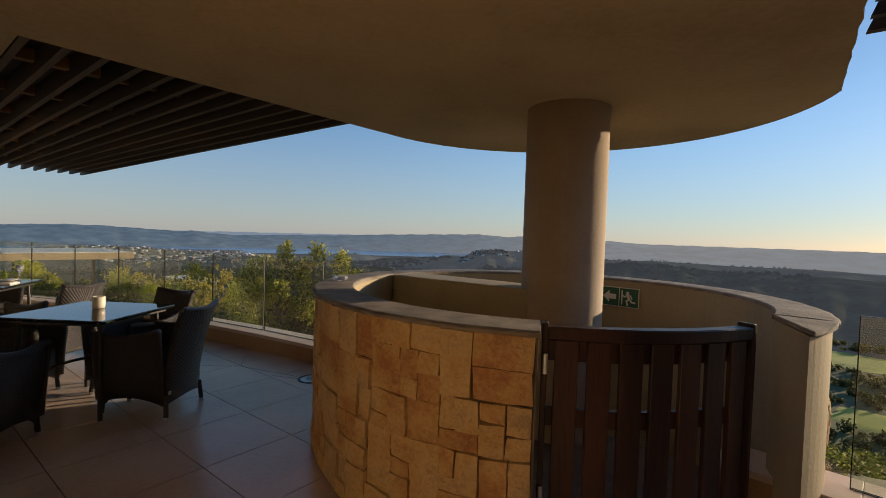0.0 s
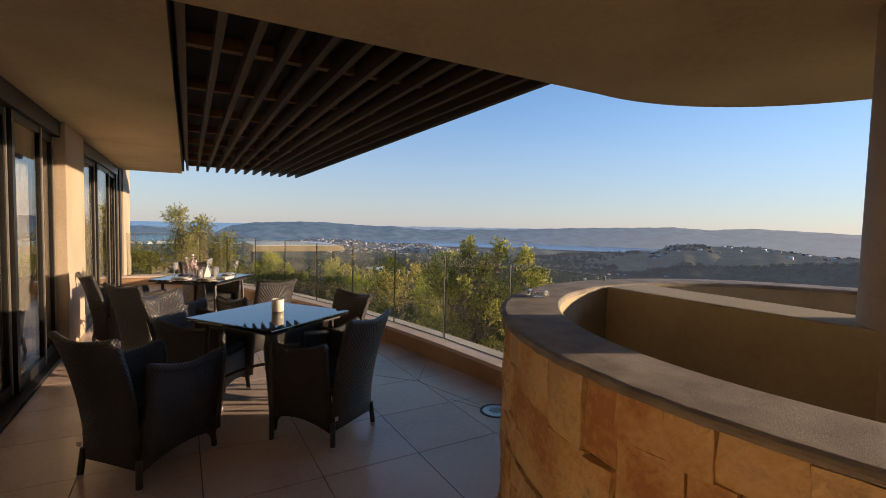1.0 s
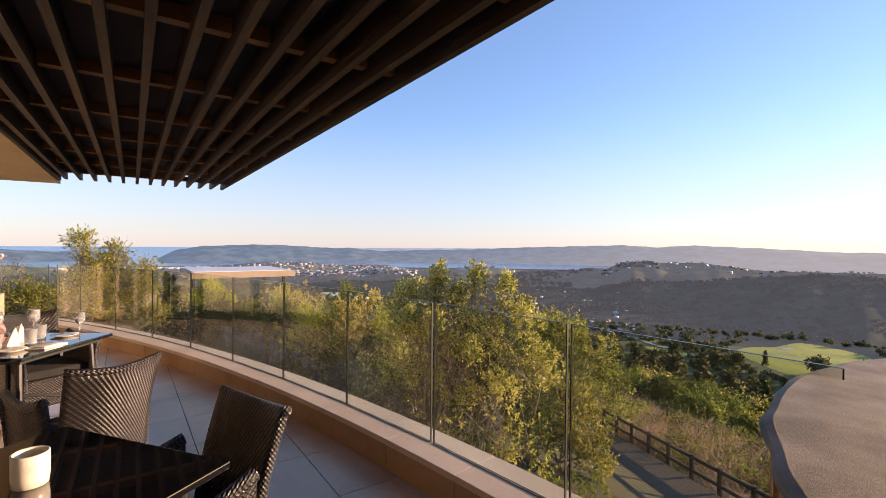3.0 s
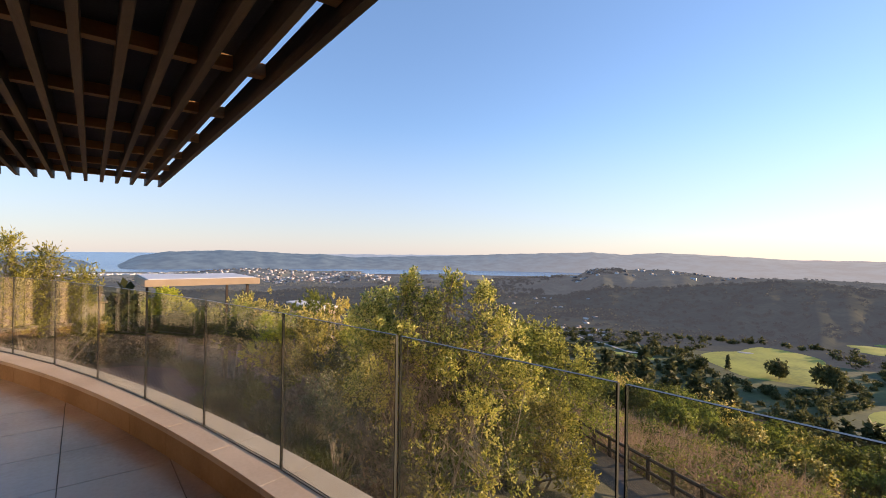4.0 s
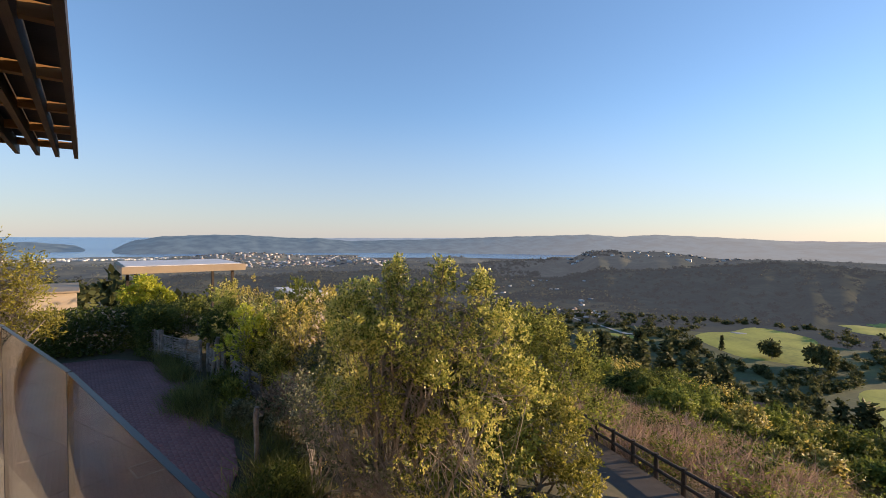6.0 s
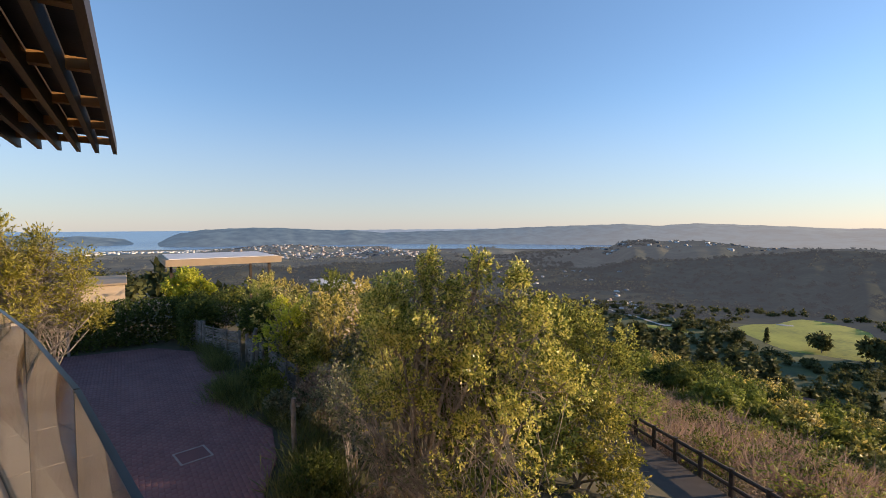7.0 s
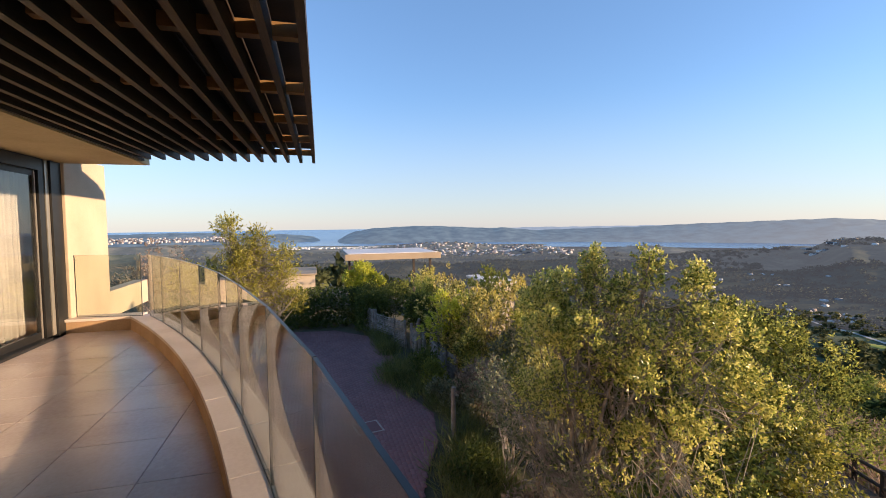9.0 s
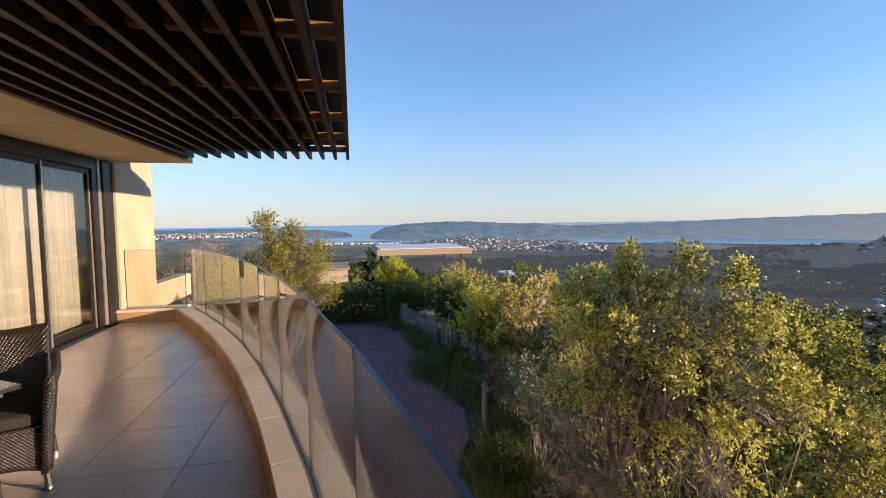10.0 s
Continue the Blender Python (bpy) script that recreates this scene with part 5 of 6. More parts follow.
plant("golden_shrub", "rounded yellow-green shrub lit by low sun beside the walkway", "shrub", (-11.9, 13.1, -5.6),
      [(-11.9, 13.1, -3.9, 1.2, 1.1, 0.95), (-11.25, 13.45, -4.35, 0.85, 0.85, 0.75), (-12.6, 12.6, -3.4, 1.1, 1.0, 0.9), (-13.2, 12.1, -2.9, 1.0, 0.9, 0.8), (-11.1, 13.5, -5.0, 0.8, 0.8, 0.6), (-12.3, 12.3, -4.6, 1.1, 0.9, 0.8)],
      2600, 11, 0.10, 0.045, LEAF_GOLD, 8, 0.05, hollow=0.3, twigs=90, clumps=34, shoot=0.22, size=(0.12, 0.24), tall=(1.2, 2.0), up=0.8)
# Dark leaves added behind and inside the crown stand for shade in its gaps.
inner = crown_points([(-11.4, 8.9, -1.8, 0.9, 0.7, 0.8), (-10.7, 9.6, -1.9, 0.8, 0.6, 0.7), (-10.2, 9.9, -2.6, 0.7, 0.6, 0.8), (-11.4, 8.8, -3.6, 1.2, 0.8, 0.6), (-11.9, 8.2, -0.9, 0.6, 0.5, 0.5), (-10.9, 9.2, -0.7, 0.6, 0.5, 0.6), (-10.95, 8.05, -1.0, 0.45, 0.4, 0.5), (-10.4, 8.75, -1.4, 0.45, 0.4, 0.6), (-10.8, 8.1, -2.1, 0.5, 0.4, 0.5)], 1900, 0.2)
ob = new("gap_shade_foliage", leaf_mesh("gap_shade_foliage", leaves(*inner, 0.11, 0.06, 0.9, 5) - np.array((-11.7, 8.1, -4.4)), LEAF_DARK))
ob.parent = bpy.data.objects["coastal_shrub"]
plant("grey_shrub", "half-bare grey shrub with dry twigs", "shrub", (-12.9, 7.1, -4.1),
      [(-13.2, 7.3, -2.3, 0.9, 0.6, 0.9), (-12.0, 7.2, -2.6, 0.8, 0.6, 0.9), (-14.2, 7.4, -2.7, 0.8, 0.5, 0.8), (-15.2, 7.5, -2.6, 0.7, 0.5, 0.7), (-10.9, 7.3, -3.0, 0.7, 0.4, 0.7)], 620, 7, 0.09, 0.036, LEAF_SILVER, 14, 0.022, twigs=220, hollow=0.45, clumps=12, shoot=0.2, up=0.8)
plant("dry_shrub", "leafless dry shrub with pale upright twigs", "shrub", (-10.6, 7.4, -4.2),
      [(-11.7, 6.9, -2.1, 0.6, 0.45, 0.8), (-11.2, 6.95, -2.6, 0.6, 0.4, 0.9), (-10.6, 7.3, -3.0, 0.6, 0.4, 0.7), (-9.8, 7.5, -3.2, 0.5, 0.4, 0.6)], 90, 7, 0.055, 0.018, LEAF_OLIVE, 14, 0.020, twigs=190, hollow=0.2, seed=5, shoot=0.2)
plant("lime_tree", "bright yellow-green bushy tree", "tree", (-33.2, 6.2, -4.3), [(-33.2, 6.2, -1.5, 0.75, 0.8, 0.6), (-33.1, 6.85, -1.9, 0.6, 0.6, 0.6), (-33.1, 5.5, -2.0, 0.6, 0.65, 0.6), (-33.2, 6.2, -2.6, 0.8, 1.1, 0.7)], 1300, 9, 0.16, 0.08, LEAF_LIME, 4, 0.05, twigs=40, shoot=0.2, flat=0.5, hollow=0.5)
plant("wispy_tree", "thin yellow-olive tree with open branches", "tree", (-19.5, 1.2, -4.1),
      [(-19.46, 0.75, 1.2, 0.2, 0.22, 0.5), (-19.5, 0.85, 0.65, 0.35, 0.35, 0.5), (-19.55, 1.6, 0.95, 0.2, 0.24, 0.42), (-19.55, 1.5, 0.35, 0.45, 0.45, 0.4), (-19.6, 2.35, 0.4, 0.18, 0.24, 0.36), (-19.6, 2.2, -0.1, 0.4, 0.4, 0.4), (-19.5, 0.9, -0.1, 0.6, 0.6, 0.5), (-19.5, 0.1, -0.2, 0.5, 0.6, 0.4), (-19.4, 1.5, -0.6, 0.7, 0.8, 0.4), (-19.5, 2.3, -0.9, 0.5, 0.5, 0.3), (-19.6, -0.6, -0.35, 0.4, 0.5, 0.4)], 2100, 7, 0.11, 0.032, LEAF_WISPY, 11, 0.04, twigs=300, hollow=0.1, shoot=0.35, clumps=16, tall=(1.2, 2.2), up=0.7,
      forks=[([(-19.4, 1.0, -4.1), (-19.2, 1.3, -2.2), (-19.1, 1.8, -1.5), (-19.0, 2.3, -1.05), (-19.1, 2.6, -0.7)], 0.035), ([(-19.2, 1.4, -2.1), (-18.9, 2.1, -1.6), (-18.9, 2.5, -1.1)], 0.024), ([(-19.4, 1.0, -4.1), (-19.4, 1.0, -2.4), (-19.5, 1.5, -0.8), (-19.5, 1.6, 0.6)], 0.04)])
plant("bare_tree", "thin half-bare tree with reddish twigs", "tree", (-19.8, -1.4, -4.1), [(-19.8, -1.2, 0.3, 0.6, 0.8, 0.9), (-19.6, -1.9, -0.2, 0.7, 0.7, 0.8)], 260, 5, 0.08, 0.03, LEAF_GREY, 6, 0.04, twigs=160, hollow=0.2)
plant("slope_tree", "broad light-green tree on the slope", "tree", (-16.4, 18.7, -7.0), [(-16.8, 18.7, -2.9, 1.5, 1.4, 1.1), (-15.2, 18.9, -3.7, 1.3, 1.4, 1.1), (-18.2, 18.4, -3.4, 1.5, 1.5, 1.2), (-16.4, 17.8, -4.6, 1.6, 1.2, 1.1), (-14.3, 18.4, -5.0, 1.1, 1.1, 0.9)], 2600, 10, 0.12, 0.055, LEAF_SLOPE, 5, 0.07, flat=0.3, shoot=0.2, hollow=0.4, clumps=18, size=(0.22, 0.40), soft=0.2)
GARDEN = ((-21.0, 8.1, -1.1, 0.9), (-19.0, 9.0, -0.8, 1.2), (-20.8, 8.9, -0.95, 1.2), (-22.6, 8.8, -0.85, 1.3), (-24.6, 9.2, -0.75, 1.4), (-26.8, 8.8, -1.0, 1.4), (-23.4, 10.9, -0.6, 1.5),
          (-20.6, 10.9, -0.55, 1.5), (-18.0, 10.4, -0.9, 1.3), (-16.0, 9.9, -1.2, 1.2), (-28.8, 10.4, -0.9, 1.6), (-26.0, 12.0, -0.7, 1.6), (-21.5, 13.2, -0.9, 1.6), (-17.6, 13.0, -1.4, 1.5), (-25.8, 8.7, -1.7, 1.0), (-30.6, 9.6, -1.2, 1.2))
for i, (x, y, z, s) in enumerate(GARDEN):
    g = float(ground_z(x, y))
    plant("garden_tree", "olive-green garden tree behind a stick fence" if i else "small lime-green tree with pale forked stems by a stick fence", "tree", (x, y, g - 0.1),
          [(x, y, z - 0.75 * s, 0.6 * s, 0.6 * s, 0.75 * s), (x + 0.75 * s, y - 0.3, z - 1.0 * s, 0.55 * s, 0.6 * s, 0.7 * s), (x - 0.75 * s, y + 0.2, z - 0.95 * s, 0.6 * s, 0.6 * s, 0.7 * s), (x, y - 0.5, z - 1.6 * s, 1.0 * s, 0.6 * s, 0.7 * s)],
          300 if i else 200, 12, 0.13, 0.06, LEAF_LIME if i == 0 else LEAF_MID if i in (6, 11, 14) else (LEAF_BUSH, LEAF_OLIVE, LEAF_SLOPE)[i % 3], 5, 0.05, group="garden trees", seed=i, hollow=0.5, clumps=12, shoot=0.2, size=(0.16, 0.32), tall=(1.0, 1.7), up=0.9, twigs=90)

for i, (x, y, z, s, m) in enumerate(((-10.2, 7.6, -3.6, 0.7, LEAF_BUSH), (-8.6, 9.6, -4.1, 0.9, LEAF_MID), (-13.6, 10.8, -3.4, 1.0, LEAF_DARK), (-14.4, 10.0, -2.8, 1.1, LEAF_MID), (-15.4, 8.8, -3.0, 0.9, LEAF_MID), (-11.4, 7.0, -3.9, 0.5, LEAF_GREY), (-16.6, 7.9, -3.2, 0.7, LEAF_GREY), (-14.2, 9.0, -2.4, 0.9, LEAF_BUSH), (-15.2, 8.4, -2.9, 0.8, LEAF_OLIVE), (-8.6, 7.6, -3.8, 0.7, LEAF_OLIVE), (-17.6, 9.2, -2.9, 0.9, LEAF_SILVER), (-19.5, 8.3, -3.0, 0.9, LEAF_OLIVE), (-21.6, 8.6, -2.9, 0.8, LEAF_MID), (-19.9, 6.95, -3.55, 0.55, LEAF_DARK), (-18.9, 7.0, -3.7, 0.5, LEAF_MID), (-17.9, 7.0, -3.8, 0.4, LEAF_SILVER), (-17.2, 7.1, -3.75, 0.4, LEAF_SILVER), (-13.2, 6.3, -3.8, 0.45, LEAF_DARK), (-18.4, 8.2, -2.75, 0.6, LEAF_GOLD), (-28.6, 7.2, -2.6, 0.9, LEAF_DARK), (-26.6, 8.1, -2.7, 0.9, LEAF_DARK), (-25.0, 8.5, -2.7, 0.9, LEAF_DARK), (-30.5, 6.6, -2.4, 1.0, LEAF_DARK))):
    plant("low_shrub", "low leafy undergrowth shrub beside the driveway", "shrub", (x, y, float(ground_z(x, y)) - 0.05), [(x, y, z, s, 0.8 * s, 0.75 * s), (x + 0.7 * s, y, z - 0.25, 0.7 * s, 0.7 * s, 0.6 * s), (x - 0.7 * s, y, z - 0.2, 0.7 * s, 0.7 * s, 0.6 * s)],
          300, 11, 0.11, 0.05, m, 6, 0.022, group="undergrowth", seed=40 + i, hollow=0.45, clumps=15, shoot=0.25, up=0.8, twigs=120)

hedge_p = np.concatenate([np.stack([gen.uniform(-27.5, -20.5, 1500), gen.uniform(8.0, 8.9, 1500), gen.uniform(-4.2, -2.6, 1500)], 1), np.stack([gen.uniform(-31.0, -29.3, 4600), gen.uniform(-4, 5.6, 4600), gen.uniform(-4.0, -2.0, 4600)], 1), np.stack([gen.uniform(-29.6, -27.5, 1400), gen.uniform(5.2, 6.8, 1400), gen.uniform(-4.0, -1.95, 1400)], 1)])
me = leaf_mesh("hedge", leaves(hedge_p, unit(hedge_p - np.array([-30, 1, -3.6])), 0.15, 0.07, 0.8, 5), LEAF_DARK)
tagged(new("hedge", me), "dark clipped hedge closing the driveway", "hedge", kind="stuff")


SLOPE_BUSHES = ((123, 47, 1.9), (120, 52, 2.3), (117, 50, 2.1), (114.5, 56, 2.6), (112, 50, 2.3), (109.5, 58, 2.9), (107, 50, 2.3), (104.5, 58, 2.8), (102, 52, 2.4), (99.5, 60, 2.9), (97, 54, 2.5), (118.5, 62, 2.9), (113.5, 66, 3.0), (108, 66, 3.1), (103, 68, 3.2), (98, 70, 3.1), (121.5, 60, 2.6),
                (106, 40, 1.5), (102.5, 36, 1.3), (110.5, 43, 1.7), (99, 40, 1.6), (95, 44, 1.9), (96, 33, 1.2), (101, 29, 1.0), (115.5, 42, 1.5), (112.5, 38, 1.5), (108.5, 36, 1.3), (118, 44, 1.7), (104.5, 44, 1.9), (93, 52, 2.4), (90.5, 40, 1.7), (88, 58, 2.8), (92.5, 66, 3.0), (110, 51, 2.2), (106, 56, 2.5), (101, 47, 2.0))
for i, (az, r, s) in enumerate(SLOPE_BUSHES):
    x, y = EYE0[0] + r * math.cos(radians(az)), EYE0[1] + r * math.sin(radians(az))
    g = float(ground_z(x, y))
    rnd = random.Random(i)
    s *= 1.2
    bl = [(x, y, g + 0.8 * s, 0.72 * s, 0.72 * s, 0.66 * s)] + [(x + rnd.uniform(-0.9, 0.9) * s, y + rnd.uniform(-0.5, 0.5) * s, g + rnd.uniform(0.3, 0.9) * s, rnd.uniform(0.35, 0.6) * s, rnd.uniform(0.35, 0.6) * s, rnd.uniform(0.35, 0.6) * s) for k in range(5)]
    plant("slope_bush", "rounded green bush on the sunlit slope", "bush", (x, y, g - 0.1), bl,
          1050, 5, 0.23, 0.145, (LEAF_MID, LEAF_FRESH, LEAF_MID, LEAF_DARK, LEAF_FRESH, LEAF_OLIVE)[i % 6], 4, 0.05, group="slope bushes", seed=60 + i, hollow=0.75, twigs=10, clumps=9, flat=0.7, size=(0.26, 0.5), tall=(0.9, 1.4), up=0.3, shoot=0.1, soft=0.85)


# ---- scrub, grass and woods ----
def template(n, length, width, shape, flat=0.0):
    u = unit(gen.normal(size=(n, 3)))
    u[:, 2] = np.abs(u[:, 2])
    r = gen.uniform(0.55, 1.0, (n, 1))
    if shape == "cone":
        h = gen.uniform(0, 1, (n, 1)) ** 0.8
        a = gen.uniform(0, 6.283, n)
        tier = 0.75 + 0.25 * np.sin(h * 40 + 2 * np.sin(a)[:, None])
        p = np.stack([np.cos(a), np.sin(a)], 1) * ((1 - h) * 0.5 + 0.03) * tier * gen.uniform(0.6, 1.0, (n, 1))
        p = np.concatenate([p, h * 2.2], 1)
        d = unit(np.concatenate([np.stack([np.cos(a), np.sin(a)], 1), 0.35 + 0 * h], 1))
    elif shape == "blade":
        p = gen.normal(size=(n, 3)) * np.array([0.35, 0.35, 0])
        d = unit(np.concatenate([gen.normal(size=(n, 2)) * 0.35, np.ones((n, 1))], 1))
    elif shape == "lobed":
        k = 9
        c = unit(gen.normal(size=(k, 3))) * gen.uniform(0.3, 0.68, (k, 1)) * np.array([1, 1, 0.75]) + np.array([0, 0, 0.72])
        q = gen.integers(0, k, n)
        u = unit(gen.normal(size=(n, 3)) + np.array([0, 0, 0.3]))
        p = c[q] + u * gen.uniform(0.3, 0.46, (k, 1))[q] * gen.uniform(0.85, 1.0, (n, 1))
        d = u
    else:
        lump = 1 + 0.25 * np.sin(4 * u[:, :1] + 3) * np.cos(5 * u[:, 1:2] + 1)
        p = u * r * lump * np.array([1, 1, 0.95]) + np.array([0, 0, 0.1])
        d = unit(u + np.array([0, 0, 0.3]))
    return leaves(p, d, length, width, 0.3 if shape == "blade" else 0.7, 1, 0.0, flat), d


def scatter(name, label, category, tpls, x, y, size, tall, mat, sink=0.1, soft=0.75):
    out, face = [], []
    which = gen.integers(0, len(tpls), len(x))
    for j, (tpl, lean) in enumerate(tpls):
        k = which == j
        xs, ys, ss, ts = x[k], y[k], size[k], tall[k]
        z = ground_z(xs, ys)
        a = gen.uniform(0, 6.283, len(xs))
        co, si = np.cos(a), np.sin(a)
        o = np.empty((len(xs), len(tpl), 3), np.float32)
        o[:, :, 0] = xs[:, None] + ss[:, None] * (co[:, None] * tpl[None, :, 0] - si[:, None] * tpl[None, :, 1])
        o[:, :, 1] = ys[:, None] + ss[:, None] * (si[:, None] * tpl[None, :, 0] + co[:, None] * tpl[None, :, 1])
        o[:, :, 2] = z[:, None] + (ss * ts)[:, None] * (tpl[None, :, 2] - sink)
        out.append(o.reshape(-1, 3))
        f = np.empty((len(xs), len(lean), 3), np.float32)
        f[:, :, 0] = co[:, None] * lean[None, :, 0] - si[:, None] * lean[None, :, 1]
        f[:, :, 1] = si[:, None] * lean[None, :, 0] + co[:, None] * lean[None, :, 1]
        f[:, :, 2] = lean[None, :, 2]
        face.append(f.reshape(-1, 3))
    me = leaf_mesh(name, np.concatenate(out), mat, np.concatenate(face), soft) if soft else leaf_mesh(name, np.concatenate(out), mat)
    return tagged(new(name, me), label, category, kind="stuff")


def wedge(n, a0, a1, r0, r1, power=1.0):
    a = np.radians(gen.uniform(a0, a1, n))
    r = r0 + (r1 - r0) * gen.uniform(0, 1, n) ** power
    return EYE0[0] + r * np.cos(a), EYE0[1] + r * np.sin(a)


def off_walk(x, y):
    """Keeps the boardwalk and the driveway free."""
    t = (x + 16.0) * 0.857 + (y - 21.2) * -0.515
    s = (x + 16.0) * 0.515 + (y - 21.2) * 0.857
    return ((s < -3.4) | (s > 0.3)) & ~((x < -9.5) & (x > -31) & (y < 6.9) & (y > -8))


NEAR_TPL = [template(330, 0.16, 0.052, "lobed", 0.2) for k in range(3)]
DRY_TPL = [template(330, 0.22, 0.026, "lobed") for k in range(3)]
SLOPE_TPL = [template(230, 0.26, 0.11, "lobed", 0.5) for k in range(4)]
FINE_TPL = [template(500, 0.15, 0.13, "lobed", 0.7) for k in range(5)]
TREE_TPL = [template(130, 0.37, 0.30, "lobed", 0.8) for k in range(5)]
FAR_TPL = [template(56, 0.52, 0.42, "lobed", 0.85) for k in range(4)]
CONE_TPL = [template(340, 0.22, 0.13, "cone", 0.45) for k in range(3)]
BLADE = [template(26, 1.0, 0.035, "blade") for k in range(2)]


def keep_xy(x, y):
    k = off_walk(x, y) & ((y > 9.5) | (x < -24))
    return x[k], y[k]


for name, label, tpl, n, r0, r1, lo, hi, mat in (
        ("near_scrub", "dry grey-pink fynbos scrub beside the walkway", DRY_TPL, 260, 17, 40, 0.45, 1.1, LEAF_GREY),
        ("near_green_scrub", "yellow-green fynbos bushes beside the walkway", NEAR_TPL, 170, 17, 40, 0.5, 1.2, LEAF_MID),
        ("near_gold_scrub", "golden flowering fynbos bushes beside the walkway", NEAR_TPL, 120, 17, 40, 0.45, 1.0, LEAF_GOLD),
        ("near_fresh_scrub", "fresh green bushes beside the walkway", NEAR_TPL, 130, 18, 46, 0.7, 1.6, LEAF_FRESH),
        ("near_dark_scrub", "dark green bushes beside the walkway", NEAR_TPL, 100, 20, 50, 0.7, 1.7, LEAF_DARK),
        ("slope_scrub", "low grey-pink dry scrub on the slope", SLOPE_TPL, 200, 33, 58, 0.4, 0.9, LEAF_GREY),
        ("green_scrub", "yellow-green fynbos bushes on the slope", SLOPE_TPL, 200, 36, 66, 0.8, 1.8, LEAF_MID)):
    x, y = keep_xy(*wedge(n, 78, 132, r0, r1, 0.8))
    scatter(name, label, "scrub", tpl, x, y, gen.uniform(lo, hi, len(x)), gen.uniform(0.6, 1.0, len(x)), mat)
x, y = keep_xy(*wedge(1500, 100, 126, 19, 40))
scatter("dry_reeds", "dry brown reeds on the slope", "grass", BLADE, x, y, gen.uniform(0.6, 1.25, len(x)), gen.uniform(0.7, 1.1, len(x)), REED, 0.0, soft=0)
x, y = keep_xy(*wedge(900, 78, 130, 16, 45))
scatter("slope_grass", "sparse dry grass between the bushes", "grass", BLADE, x, y, gen.uniform(0.3, 0.7, len(x)), gen.uniform(0.6, 1.0, len(x)), REED, 0.0, soft=0)
x = np.concatenate([gen.normal(-20.2, 0.75, 260), gen.normal(-14.2, 0.5, 70), gen.uniform(-27.5, -23, 170), gen.uniform(-14.2, -9, 200), gen.uniform(-18.5, -15, 90)])
y = np.concatenate([gen.normal(6.35, 0.38, 260), gen.normal(6.75, 0.25, 70), gen.uniform(6.0, 6.4, 170), gen.uniform(5.7, 7.2, 200), gen.uniform(6.6, 7.5, 90)])
scatter("verge_grass", "long green grass along the driveway", "grass", BLADE, x, y, gen.uniform(0.25, 0.6, len(x)), gen.uniform(0.8, 1.2, len(x)), GRASS, 0.0, soft=0)
x, y = keep_xy(*wedge(145, 78, 132, 60, 115, 0.8))
scatter("slope_woods", "dense green bushes lower on the slope", "woods", FINE_TPL, x, y, gen.uniform(1.8, 3.6, len(x)), gen.uniform(0.6, 0.9, len(x)), LEAF_MID)
x, y = wedge(125, 78, 135, 85, 190, 0.9)
scatter("dark_woods", "dark trees lower on the slope", "woods", FINE_TPL, x, y, gen.uniform(3.0, 6.5, len(x)), gen.uniform(0.8, 1.1, len(x)), LEAF_DARK, 0.2)
x, y = keep_xy(*wedge(110, 136, 172, 36, 120))
scatter("garden_woods", "green trees behind the garden", "woods", FINE_TPL, x, y, gen.uniform(1.0, 1.9, len(x)), gen.uniform(0.7, 1.1, len(x)), LEAF_MID)


x, y = wedge(170, 158, 196, 75, 230)
scatter("lowland_woods", "dark trees on the land behind the houses", "woods", TREE_TPL, x, y, gen.uniform(2.0, 4.5, len(x)), gen.uniform(0.7, 1.0, len(x)), LEAF_VALLEY, 0.25)


def on_fairway(x, y, margin=4):
    out = np.zeros(np.shape(x), bool)
    for cx, cy, rx, ry, turn in FAIRWAYS:
        c, s = math.cos(radians(turn)), math.sin(radians(turn))
        u, v = (x - cx) * c + (y - cy) * s, -(x - cx) * s + (y - cy) * c
        out |= (u / (rx + margin)) ** 2 + (v / (ry + margin)) ** 2 < 1
    return out


FAIRWAYS = [(-134, 470, 54, 90, 16), (-222, 398, 30, 9, 10), (-30, 340, 30, 66, 5), (-60, 640, 60, 60, 5), (52, 500, 50, 42, 0), (40, 330, 28, 22, 0)]


def lay_sheet(name, label, category, cx, cy, rx, ry, turn, lift, mat, n=40, rings=8):
    """A thin patch that follows the ground."""
    c, s = math.cos(radians(turn)), math.sin(radians(turn))
    v, f = [], []
    for i in range(rings + 1):
        for k in range(n):
            a = 6.28319 * k / n
            e = i / rings * (1 + 0.12 * math.sin(3 * a + cx) + 0.08 * math.sin(5 * a + cy))
            u, w = rx * e * math.cos(a), ry * e * math.sin(a)
            v.append((cx + u * c - w * s, cy + u * s + w * c))
    for i in range(rings):
        for k in range(n):
            f.append((i * n + k, i * n + (k + 1) % n, (i + 1) * n + (k + 1) % n, (i + 1) * n + k))
    v = np.array(v)
    z = ground_z(v[:, 0], v[:, 1]) + lift * (1 - 3 * np.repeat(np.arange(rings + 1) / rings, n) ** 6)
    return tagged(new(name, raw_mesh(name, np.concatenate([v, z[:, None]], 1), np.array(f)[:, ::-1], mat)), label, category, kind="structure")


for cx, cy, rx, ry, turn in FAIRWAYS:
    lay_sheet("fairway", "sunlit mown golf fairway in the valley", "lawn", cx, cy, rx, ry, turn, 0.35, FAIRWAY)
lay_sheet("bunker", "pale sand bunker beside a fairway", "bunker", -30, 336, 14, 8, 20, 0.6, SAND)
lay_sheet("bunker", "pale sand bunker beside a fairway", "bunker", -163, 500, 9, 5, 20, 0.6, SAND)

# a pale road across the valley floor
rv, rf = [], []
